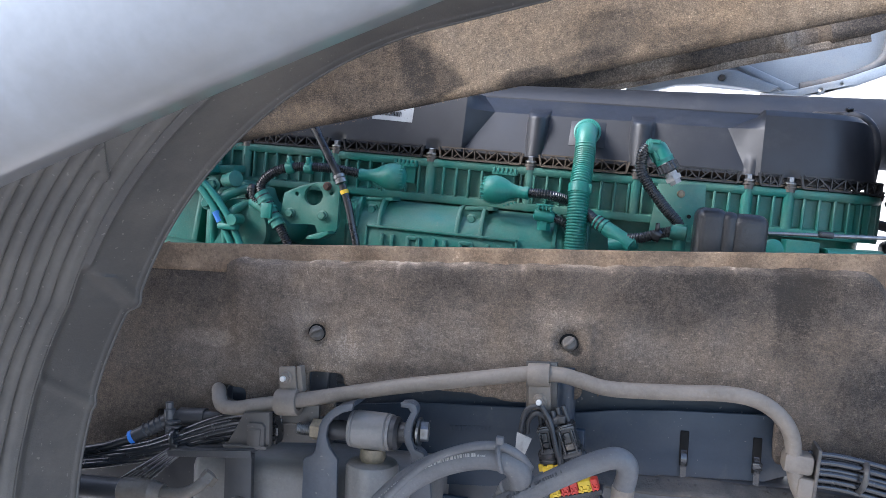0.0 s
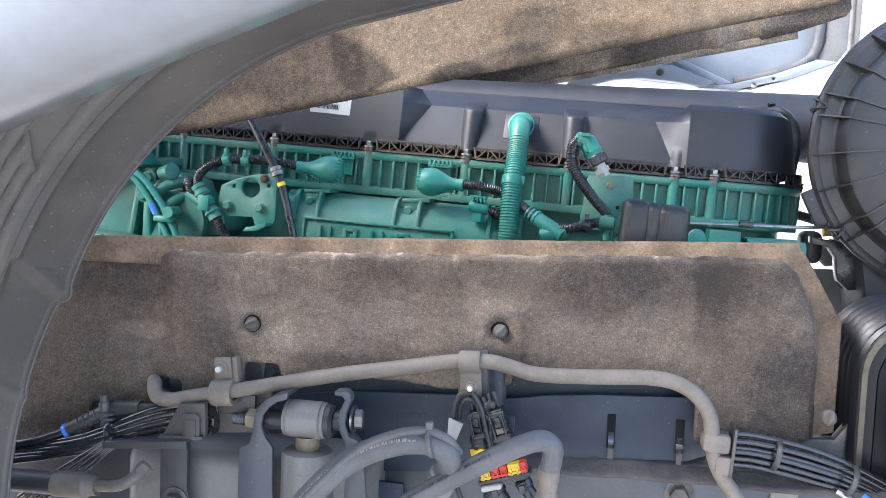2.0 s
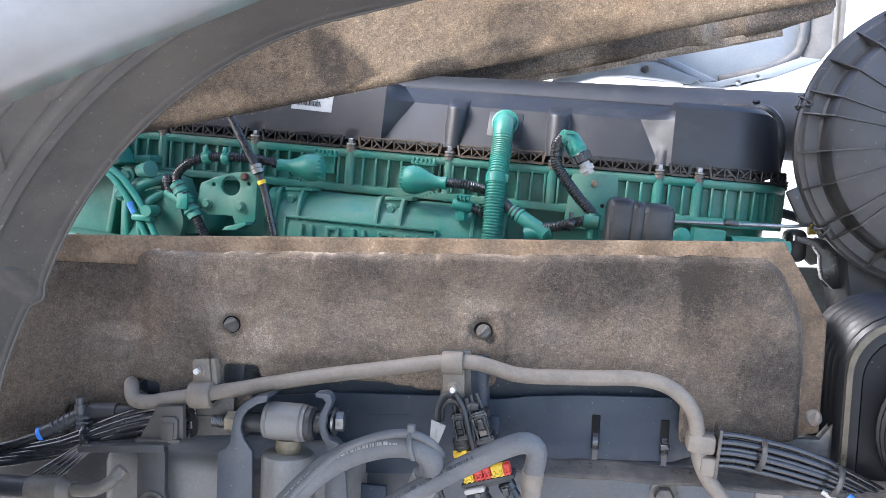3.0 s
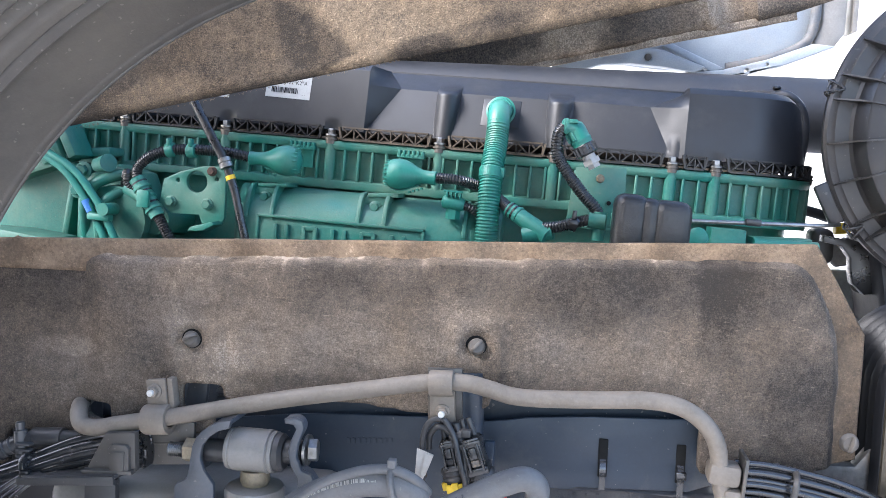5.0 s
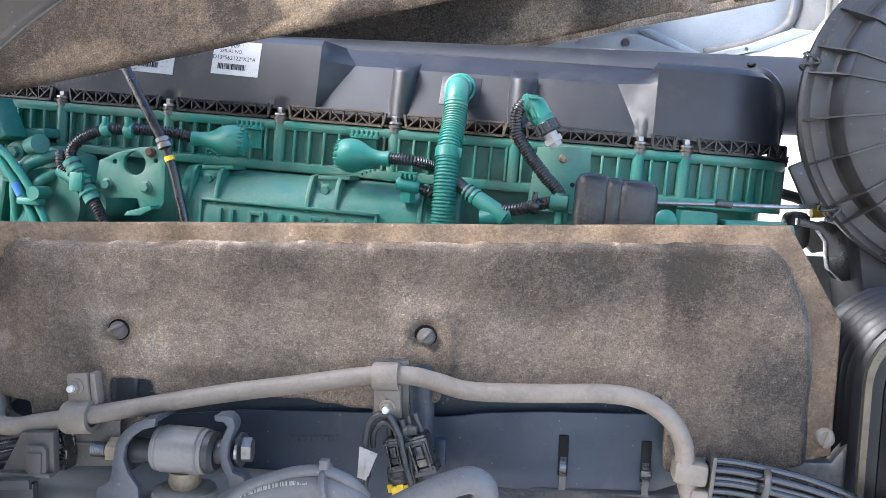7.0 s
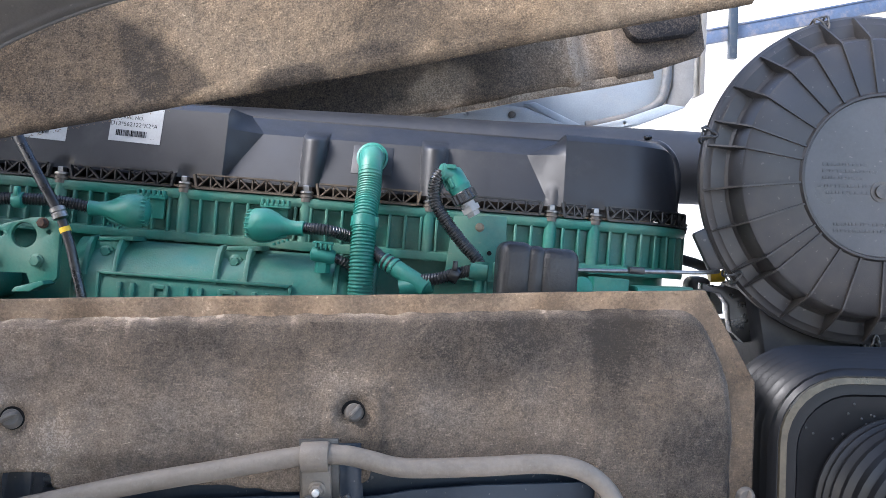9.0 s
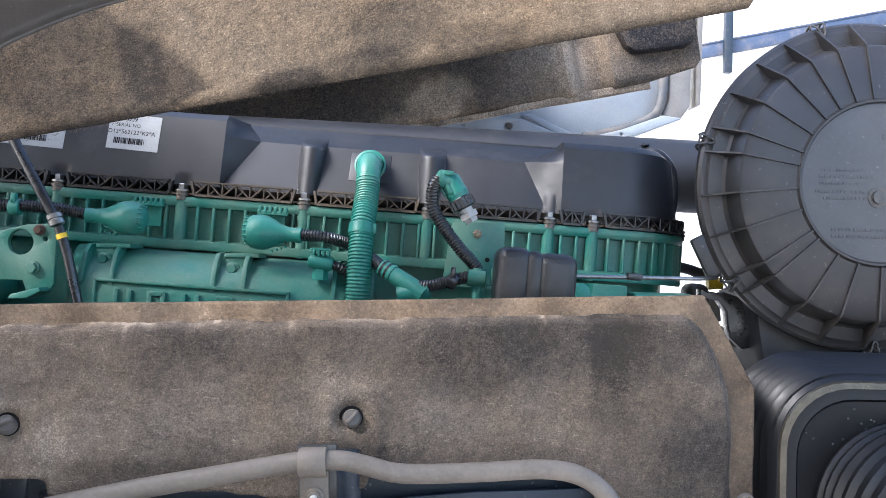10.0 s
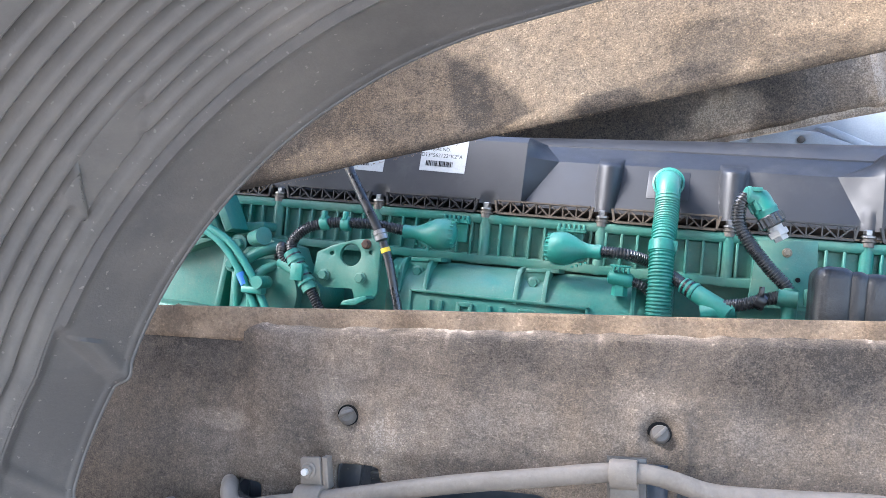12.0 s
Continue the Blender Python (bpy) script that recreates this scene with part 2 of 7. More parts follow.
CREAM = material("cream_plastic", (0.42, 0.405, 0.37), (0.33, 0.305, 0.27), rough=0.5, dust=0.2)
FELT = felt("dirty_black_felt", (0.031, 0.0275, 0.0245), (0.212, 0.174, 0.139), speck=620, grain=520, rasp=0.82)
FELT_RIM = felt("tan_caked_rim", (0.045, 0.037, 0.030), (0.245, 0.182, 0.126), speck=600, mottle=30, grain=300, rasp=0.35)
FELT_TOP = felt("dust_caked_felt", (0.027, 0.0232, 0.0195), (0.20, 0.154, 0.105), speck=700, mottle=10, grain=560)
FELT_FAR = felt("far_dirty_felt", (0.014, 0.0145, 0.017), (0.21, 0.17, 0.13), speck=320, mottle=6, grain=200)


# ---- mesh helpers ----
def part(name, bm, mat, parent=None, label="", smooth=True, m=None, sharp=38):
    me = bpy.data.meshes.new(name)
    bm.normal_update()
    bm.to_mesh(me)
    bm.free()
    me.materials.append(mat)
    if smooth:
        me.shade_smooth()
        me.set_sharp_from_angle(angle=radians(sharp))
    ob = new(name, me)
    if parent is not None:
        ob.parent = parent
    if m is not None:
        ob.matrix_basis = m
    if label:
        ob["label"] = label
    return ob


def thing(name, m, label, category, group="", kind=""):
    ob = new(name)
    ob.empty_display_size = 0.02
    ob.matrix_basis = m
    return tagged(ob, label, category, group, kind)


def merge(bm, other, m=None):
    if m is not None:
        bmesh.ops.transform(other, matrix=m, verts=other.verts)
    me = bpy.data.meshes.new("tmp")
    other.to_mesh(me)
    other.free()
    bm.from_mesh(me)
    bpy.data.meshes.remove(me)
    return bm


def box(bm, c, s, bevel=0.0, m=None, seg=2):
    """A bevelled block: centre c, sizes s, then moved by m."""
    b = bmesh.new()
    bmesh.ops.create_cube(b, size=1.0)
    bmesh.ops.scale(b, vec=s, verts=b.verts)
    if bevel:
        bmesh.ops.bevel(b, geom=b.edges[:], offset=min(bevel, 0.45 * min(s)), segments=seg, profile=0.5, affect="EDGES")
    bmesh.ops.translate(b, vec=c, verts=b.verts)
    return merge(bm, b, m)


def lathe(bm, profile, m=None, seg=32, caps=True):
    """Turns (radius, height) pairs about z."""
    b = bmesh.new()
    rings = []
    for r, h in profile:
        rings.append([b.verts.new((r * math.cos(2 * math.pi * i / seg), r * math.sin(2 * math.pi * i / seg), h)) for i in range(seg)])
    for a, c in zip(rings, rings[1:]):
        for i in range(seg):
            b.faces.new((a[i], a[(i + 1) % seg], c[(i + 1) % seg], c[i]))
    if caps:
        b.faces.new(rings[0][::-1])
        b.faces.new(rings[-1])
    bmesh.ops.recalc_face_normals(b, faces=b.faces)
    return merge(bm, b, m)


def axis(p, d):
    """A pose at p whose z runs along d."""
    return Matrix.Translation(p) @ Vector(d).to_track_quat("Z", "Y").to_matrix().to_4x4()


def rod(bm, p, q, r, r2=None, seg=20):
    d = Vector(q) - Vector(p)
    return lathe(bm, [(r, 0), (r if r2 is None else r2, d.length)], axis(p, d), seg)


def spline(pts, n=12):
    """Points on a smooth line through pts."""
    p = [Vector(v) for v in pts]
    p = [2 * p[0] - p[1]] + p + [2 * p[-1] - p[-2]]
    out = []
    for a, b, c, d in zip(p, p[1:], p[2:], p[3:]):
        for i in range(n):
            t = i / n
            out.append(0.5 * (2 * b + (c - a) * t + (2 * a - 5 * b + 4 * c - d) * t * t + (3 * b - a - 3 * c + d) * t ** 3))
    return out + [p[-2]]


def tube(bm, pts, r, seg=14, n=12, smooth=True, pitch=0.0, ridge=0.0, flat=1.0):
    """A pipe along pts; with pitch and ridge it is corrugated."""
    line = spline(pts, n) if smooth else [Vector(v) for v in pts]
    if pitch:
        length = [0.0]
        for a, b in zip(line, line[1:]):
            length.append(length[-1] + (b - a).length)
        count = int(length[-1] / pitch * 4)
        new_line, k = [], 0
        for i in range(count + 1):
            s = length[-1] * i / count
            while k < len(line) - 2 and length[k + 1] < s:
                k += 1
            f = (s - length[k]) / max(1e-9, length[k + 1] - length[k])
            new_line.append(line[k].lerp(line[k + 1], min(1, f)))
        line = new_line
    b = bmesh.new()
    t0 = (line[1] - line[0]).normalized()
    side = t0.orthogonal().normalized()
    rings = []
    for i, p in enumerate(line):
        t = (line[min(i + 1, len(line) - 1)] - line[max(i - 1, 0)]).normalized()
        side = (side - side.dot(t) * t).normalized()
        up = t.cross(side)
        rr = r
        if pitch:
            rr = r + ridge * (0, 1, 1, 0)[i % 4]
        rings.append([b.verts.new(p + rr * (math.cos(2 * math.pi * j / seg) * side + flat * math.sin(2 * math.pi * j / seg) * up)) for j in range(seg)])
    for a, c in zip(rings, rings[1:]):
        for j in range(seg):
            b.faces.new((a[j], a[(j + 1) % seg], c[(j + 1) % seg], c[j]))
    b.faces.new(rings[0][::-1])
    b.faces.new(rings[-1])
    bmesh.ops.recalc_face_normals(b, faces=b.faces)
    return merge(bm, b)


def ribbon(bm, pts, y0, y1, th):
    """A bent plate: a line in x and z, pulled along y."""
    line = spline([(x, 0, z) for x, z in pts], 6)
    b = bmesh.new()
    rows = []
    for i, p in enumerate(line):
        d = (line[min(i + 1, len(line) - 1)] - line[max(0, i - 1)]).normalized()
        nr = Vector((-d.z, 0, d.x)) * th / 2
        rows.append([b.verts.new(v) for v in (p + nr + Vector((0, y0, 0)), p - nr + Vector((0, y0, 0)), p - nr + Vector((0, y1, 0)), p + nr + Vector((0, y1, 0)))])
    for p, q in zip(rows, rows[1:]):
        for j in range(4):
            b.faces.new((p[j], p[(j + 1) % 4], q[(j + 1) % 4], q[j]))
    b.faces.new(rows[0])
    b.faces.new(rows[-1][::-1])
    bmesh.ops.recalc_face_normals(b, faces=b.faces)
    return merge(bm, b)


def slab(bm, outline, y0, y1, bevel=0.0, m=None, holes=()):
    """An outline in x and z, pulled from y0 to y1, with round holes (x, z, r)."""
    b = bmesh.new()
    edges = []
    def loop(pts):
        vs = [b.verts.new((x, y0, z)) for x, z in pts]
        for a, c in zip(vs, vs[1:] + vs[:1]):
            edges.append(b.edges.new((a, c)))
    loop(outline)
    for x, z, r in holes:
        loop([(x + r * math.cos(2 * math.pi * i / 24), z + r * math.sin(2 * math.pi * i / 24)) for i in range(24)])
    bmesh.ops.triangle_fill(b, edges=edges, use_beauty=True)
    ext = bmesh.ops.extrude_face_region(b, geom=b.faces[:])
    bmesh.ops.translate(b, vec=(0, y1 - y0, 0), verts=[v for v in ext["geom"] if isinstance(v, bmesh.types.BMVert)])
    bmesh.ops.recalc_face_normals(b, faces=b.faces)
    if bevel:
        rim = [e for e in b.edges if len(e.link_faces) == 2 and e.link_faces[0].normal.angle(e.link_faces[1].normal, 0) > 1.0 and abs(e.verts[0].co.y - e.verts[1].co.y) < 1e-6]
        bmesh.ops.bevel(b, geom=rim, offset=bevel, segments=2, profile=0.5, affect="EDGES")
    return merge(bm, b, m)


def hex_bolt(bm, p, d=(0, -1, 0), r=0.008, h=0.007, washer=1.45):
    """A hexagon head on a washer, at p, pointing along d."""
    m = axis(p, d)
    lathe(bm, [(r * washer, 0), (r * washer, 0.002), (r * washer * 0.8, 0.003)], m, 20)
    lathe(bm, [(r, 0.002), (r, 0.002 + h * 0.85), (r * 0.86, 0.002 + h)], m, 6)
    return bm


def smooth_step(a, b, x):
    t = max(0.0, min(1.0, (x - a) / (b - a)))
    return t * t * (3 - 2 * t)


def wobble(x, y, s, seed=0.0):
    return noise.noise(Vector((x * s, y * s, seed)))


def blot(x, z, cx, cz, rx, rz):
    """1 in the middle of a soft ragged spot, 0 outside."""
    d = math.hypot((x - cx) / rx, (z - cz) / rz) + 0.35 * wobble(x, z, 28, 3.1)
    return 1 - smooth_step(0.6, 1.1, d)


def sheet(name, s0, s1, z0, z1, step, depth, dust, mat, keep=None, cuts=(), thick=0.012, m=None, parent=None, label="", crease=6):
    """A felt sheet in x and z, its front towards -y. depth(s, z): how far it stands out; dust(s, z): 0 to 1; cuts:
    (point, normal) cutting lines.
    """
    b = bmesh.new()
    nx, nz = int((s1 - s0) / step) + 1, int((z1 - z0) / step) + 1
    grid = [[b.verts.new((s0 + (s1 - s0) * i / nx, 0, z0 + (z1 - z0) * j / nz)) for j in range(nz + 1)] for i in range(nx + 1)]
    for i in range(nx):
        for j in range(nz):
            c = grid[i][j].co
            if keep is None or keep(c.x + step / 2, c.z + step / 2):
                b.faces.new((grid[i][j], grid[i + 1][j], grid[i + 1][j + 1], grid[i][j + 1]))
    for _ in range(4):
        edge = [e for e in b.edges if len(e.link_faces) == 1]
        near = {}
        for e in edge:
            for v, o in ((e.verts[0], e.verts[1]), (e.verts[1], e.verts[0])):
                near.setdefault(v, []).append(o.co.copy())
        for v, pts in near.items():
            if len(pts) == 2 and s0 < v.co.x < s1 and z0 < v.co.z < z1:
                v.co = v.co * 0.4 + (pts[0] + pts[1]) * 0.3
    for p, nrm in cuts:
        bmesh.ops.bisect_plane(b, geom=b.verts[:] + b.edges[:] + b.faces[:], plane_co=(p[0], 0, p[1]), plane_no=(nrm[0], 0, nrm[1]), clear_outer=True)
    bmesh.ops.delete(b, geom=[v for v in b.verts if not v.link_faces], context="VERTS")
    lay = b.verts.layers.float.new("dust")
    for v in b.verts:
        v[lay] = dust(v.co.x, v.co.z)
        v.co.y = -depth(v.co.x, v.co.z)
    ob = part(name, b, mat, parent, label, m=m)
    mod = ob.modifiers.new("thickness", "SOLIDIFY")
    mod.thickness, mod.offset = thick, -1
    return ob


# ---- lower noise shield ----
SH = pose(0, 1.043, 0, 0, 0, 6.56)
def top_line(s):
    return 1.252 + 0.0317 * s + (0.004 if s < -0.447 else 0.0)
def rim_gap(s, z):
    """Distance in from the trimmed edge of the shield's top and right."""
    a, c, e = top_line(s) - z, (0.442 - s) * 0.72, (0.384 + 0.6 * (1.262 - z) - s) * 0.80
    return -0.008 * math.log(math.exp(-a / 0.008) + math.exp(-c / 0.008) + math.exp(-e / 0.008)) if min(a, c, e) < 0.08 else min(a, c, e)
def shield_depth(s, z):
    g = rim_gap(s, z) + (0.003 * wobble(s, z, 22) + 0.0022 * wobble(s, z, 70, 6)) * (1 - 0.65 * smooth_step(0.30, 0.38, s))
    d = -0.003 + 0.0145 * smooth_step(0.0155, 0.027, g) + 0.004 * wobble(s, z, 7, 5) + 0.0013 * wobble(s, z, 30, 9)
    d -= 0.012 * smooth_step(-0.432, -0.452, s) + 0.004 * math.exp(-((s + 0.437) / 0.010) ** 2)
    for kx, kz in ((-0.318, 1.127), (0.010, 1.134)):
        d -= 0.010 * math.exp(-(math.hypot(s - kx, z - kz) / 0.016) ** 4)
    d += 0.004 * min(smooth_step(-0.352, -0.342, s), smooth_step(-0.276, -0.284, s), smooth_step(1.152, 1.140, z))
    d += 0.003 * min(smooth_step(-0.022, -0.014, s), smooth_step(0.044, 0.036, s), smooth_step(1.172, 1.162, z))
    return d
def rim_depth(s, z):
    return 0.004 * wobble(s, z, 7, 5) + 0.0008 * wobble(s, z, 30, 9)
DRIPS = [(-0.395, 0.012, 0.002), (-0.212, 0.02, 0.0022), (-0.125, 0.012, 0.0025), (-0.052, 0.016, 0.003), (0.06, 0.009, 0.002), (0.115, 0.014, 0.002), (0.205, 0.010, 0.003), (0.30, 0.012, 0.002)]
# Pale spots near s -0.3 also put missing light at lower left into colour.
STAINS_AND_LIGHT = [(-0.50, 1.19, 0.075, 0.05, -0.20), (-0.47, 1.112, 0.05, 0.016, 0.24), (-0.36, 1.205, 0.09, 0.018, 0.16), (-0.305, 1.182, 0.022, 0.018, 0.20),
          (-0.36, 1.085, 0.035, 0.03, -0.06), (-0.17, 1.195, 0.12, 0.035, -0.16), (-0.10, 1.128, 0.10, 0.026, 0.13), (-0.345, 1.16, 0.035, 0.04, 0.16), (-0.30, 1.10, 0.05, 0.03, 0.14), (-0.02, 1.165, 0.02, 0.05, 0.08),
          (0.14, 1.125, 0.12, 0.035, 0.17), (0.385, 1.175, 0.05, 0.03, 0.20), (0.40, 1.225, 0.05, 0.03, -0.14)]
# Soft bands; the last two darken the felt along the pipe.
STREAKS = [(-0.435, 1.16, 0.010, 0.08, -0.16), (-0.245, 1.115, 0.05, 0.032, 0.12), (0.345, 1.10, 0.07, 0.03, -0.06), (-0.20, 1.086, 0.08, 0.010, -0.2), (0.03, 1.095, 0.06, 0.014, -0.16)]
def shield_dust_and_light(s, z):
    g = rim_gap(s, z) + (0.003 * wobble(s, z, 22) + 0.0022 * wobble(s, z, 70, 6)) * (1 - 0.65 * smooth_step(0.30, 0.38, s))
    v = 0.50 + 0.10 * wobble(s, z, 6, 4) + 0.10 * wobble(s, z, 15, 8) + 0.05 * smooth_step(-0.05, -0.22, s) - 0.09 * smooth_step(-0.05, 0.25, s) - 0.07 * smooth_step(0.30, 0.42, s)
    # Darker band just below the rim.
    v -= 0.12 * smooth_step(0.022, 0.03, g) * (1 - smooth_step(0.045, 0.10, g)) * (1 if s > -0.2 else 0.3)
    for x, h, rx, rz, k in STAINS_AND_LIGHT + STREAKS:
        v += 0.7 * k * blot(s, z, x, h, rx, rz)
    edge = s + 0.006 * wobble(0, z, 30) + 0.004 * wobble(s, z, 80, 2)
    v -= 0.17 * smooth_step(0.252, 0.260, edge) * (1 - smooth_step(0.275, 0.33, s)) * smooth_step(1.11, 1.14, z)
    v -= 0.07 * smooth_step(0.31, 0.36, s) * smooth_step(1.13, 1.10, z) + 0.16 * smooth_step(-0.42, -0.50, s)
    v -= 0.13 * smooth_step(1.160 + 0.02 * wobble(s, z, 20, 11), 1.178 + 0.02 * wobble(s, z, 20, 11), z) * smooth_step(0.02, 0.14, s) * (1 - 0.7 * smooth_step(0.30, 0.36, s))
    flap = min(smooth_step(-0.338 - 0.25 * (z - 1.09), -0.330 - 0.25 * (z - 1.09), edge), smooth_step(1.172, 1.150, z), smooth_step(-0.255, -0.275, s))
    v += 0.12 * flap + 0.14 * min(flap, smooth_step(1.094, 1.084, z))
    tongue = min(smooth_step(-0.036, -0.026, edge), smooth_step(0.050, 0.040, edge), smooth_step(1.180, 1.168, z))
    v += 0.05 * tongue - 0.14 * tongue * smooth_step(1.125, 1.10, z)
    # Darker towards the bottom and in the lower right corner.
    v -= 0.22 * (1 - smooth_step(0.96, 1.06, z)) + 0.3 * smooth_step(0.40, 0.42, s) * (1 - smooth_step(1.05, 1.07, z))
    crust = smooth_step(0.0175, 0.0195, g) * (1 - smooth_step(0.0205, 0.0240, g))
    v += crust * (0.10 + 0.5 * wobble(s, z, 24, 3)) + 0.42 * smooth_step(0.0165, 0.0180, g) * smooth_step(0.0205, 0.0190, g) * smooth_step(-0.25, 0.15, wobble(s, z, 18, 12))
    for x, ln, wd in DRIPS:
        v += 0.32 * math.exp(-((s - x) / wd) ** 2) * smooth_step(0.026 + ln, 0.022, g)
    return v
def shield_keep(s, z):
    if -0.545 < s < -0.40 and z < 1.009 or -0.29 < s < 0.264 and z < 1.062 + 0.01 * wobble(s, 0, 9) or s >= 0.264 and z < 1.0 or -0.41 < s < -0.28 and z < 1.02:
        return False
    if 0.05 < s < 0.262 and z < 1.079 + 0.006 * wobble(s, 0, 14):
        return False
    if -0.448 < s < -0.410 and 1.026 < z < 1.047:
        return False
    if -0.325 < s < -0.278 and 1.045 < z < 1.077:
        return False
    if 0.03 < s < 0.048 and 1.055 < z < 1.085:
        return False
    return True
shield = thing("noise_shield", SH, "dust-caked black felt noise shield with brown rim and fasteners", "noise shield", "noise shields")
TRIM = [((0, 1.252), (-0.0317, 1)), ((0.384, 1.262), (1.0, 0.6)), ((0.442, 0), (1, 0)), ((0.43, 1.02), (0.25, -1))]
IN = 0.0155
FELT_TRIM = [((0, 1.252 - IN), (-0.0317, 1)), ((0.384 - IN * 1.2, 1.262), (1.0, 0.6)), ((0.442 - IN * 1.2, 0), (1, 0)), ((0.43, 1.02), (0.25, -1))]
sheet("felt_panel", -0.80, 0.45, 0.93, 1.27, 0.0037, shield_depth, shield_dust_and_light, FELT, shield_keep, FELT_TRIM, 0.010, parent=shield)
sheet("pressed_rim", -0.80, 0.45, 0.93, 1.27, 0.005, rim_depth, lambda s, z: 0.66 + 0.3 * wobble(s, z, 25, 8) - 0.06 * smooth_step(-0.1, 0.3, s) - 0.28 * smooth_step(0.36, 0.43, s), FELT_RIM, lambda s, z: shield_keep(s, z) and rim_gap(s, z) <= 0.04, TRIM, 0.012, parent=shield, label="thin pressed rim caked with tan dust")

KNOB = material("dusty_grey_knob", (0.09, 0.083, 0.075), (0.06, 0.055, 0.05), rough=0.65, scale=60, dust=0.4, dust_color=(0.2, 0.17, 0.14), settled=0.5)
def fastener(s, z, turn, tip, r=0.0088, torn=True):
    """Quarter-turn knob sunk in the felt, tipped back, with a rounded grip fin and a black patch for the dark of a torn
    hole.
    """
    m = pose(s, -shield_depth(s, z) - 0.001, z, tip, 0, 0)
    b = bmesh.new()
    lathe(b, [(r * 1.12, 0), (r * 1.15, 0.002), (r, 0.004), (r * 0.97, 0.0068), (r * 0.88, 0.0082), (0.001, 0.0086)], axis((0, 0, 0), (0, -1, 0)), 28)
    b2 = bmesh.new()
    slab(b2, [(r * 1.02 * math.cos(a), r * 1.02 * math.sin(a)) for a in [math.pi * i / 12 for i in range(13)]], -0.0017, 0.0017, 0.0005)
    merge(b, b2, pose(0, -0.0085, 0, 0, turn, 0) @ pose(0, 0, 0, 90, 0, 0))
    part("fastener", b, KNOB, shield, "dusty dark quarter-turn knob", m=m)
    if not torn:
        return
    # No hole is cut: a black patch gives its darkness.
    b = bmesh.new()
    n = 26
    ring = [b.verts.new((1.62 * r * (1 + 0.22 * wobble(math.cos(6.283 * i / n) * 2, math.sin(6.283 * i / n) * 2, 1, s)) * math.cos(6.283 * i / n), 0.0, 1.62 * r * (1 + 0.25 * wobble(math.sin(6.283 * i / n) * 2, s, 1.3, 4)) * math.sin(6.283 * i / n))) for i in range(n)]
    b.faces.new(ring)
    ext = bmesh.ops.extrude_face_region(b, geom=b.faces[:])
    bmesh.ops.translate(b, vec=(0, 0.003, 0), verts=[v for v in ext["geom"] if isinstance(v, bmesh.types.BMVert)])
    bmesh.ops.recalc_face_normals(b, faces=b.faces)
    part("hole_patch", b, FLAT_BLACK, shield, "black ragged patch for the dark of a torn hole", m=pose(s + 0.001, -shield_depth(s, z) - 0.003, z + 0.0062))
fastener(-0.318, 1.127, -28, -22)
fastener(0.010, 1.134, -48, -14)
fastener(0.434, 1.042, -75, 0, 0.0096, False)

# ---- upper noise shield on the raised cab ----
TS = pose(0, 0.945, 1.452, 0, -11.9, 0)
def tshield_depth(s, h):
    return 0.006 * wobble(s, h, 5, 1) + 0.0012 * wobble(s, h, 30, 2) - 0.004 * smooth_step(0.010, 0.002, h)
def tshield_dust(s, h):
    e = s + 0.010 * wobble(s, h, 25, 3) + 0.006 * wobble(s, h, 60, 5)
    clean = -0.105 - 0.42 * h - 0.06 * smooth_step(0.02, 0.0, h)
    v = 0.70 + 0.10 * wobble(s, h, 8, 6) - 0.16 * smooth_step(-0.19, -0.30, s)
    v -= 0.46 * smooth_step(clean + 0.006, clean - 0.006, e) * (1 - 0.85 * smooth_step(0.070, 0.086, h + 0.9 * (s + 0.17) + 0.004 * wobble(s, h, 40, 7)))
    v -= 0.20 * blot(s, h, -0.172, 0.055, 0.026, 0.042) - 0.26 * blot(s, h, -0.33, 0.014, 0.07, 0.026)
    v -= 0.5 * blot(s, h, -0.042, 0.008, 0.036, 0.014) + 0.30 * blot(s, h, 0.03, 0.016, 0.05, 0.014)
    v -= 0.24 * blot(s, h, 0.06, 0.04, 0.05, 0.03) + 0.26 * blot(s, h, 0.135, 0.016, 0.05, 0.018) + 0.2 * blot(s, h, 0.10, 0.10, 0.06, 0.03)
    return v - 0.35 * smooth_step(0.006, 0.003, h)
upper = thing("noise_shield", TS, "tan dust-caked felt noise shield hanging under the tilted cab", "noise shield", "noise shields")
sheet("felt_panel", -0.46, 0.395, 0.0, 0.32, 0.0045, tshield_depth, tshield_dust, FELT_TOP, None,
      [((0, 0.0025), (-0.004, -1)), ((0.378, 0), (1, -0.9)), ((0.395, 0.05), (1, 0))], 0.008, parent=upper)
b = bmesh.new()
rnd = random.Random(6)
for i in range(300):
    x = rnd.uniform(-0.44, 0.37)
    d = Vector((rnd.uniform(-1, 1), rnd.uniform(-0.6, 0.2), rnd.uniform(-1, -0.1))).normalized() * rnd.uniform(0.0008, 0.0026)
    p = Vector((x, -tshield_depth(x, 0.004) + rnd.uniform(0, 0.006), 0.0035 + 0.004 * x))
    rod(b, p, p + d, 0.0003, 0.0001, 4)
lay = b.verts.layers.float.new("dust")
for v_ in b.verts:
    v_[lay] = 0.7
tagged(part("frayed_edge", b, FELT_TOP, upper, "loose fibres along the cut lower edge"), kind="stuff")

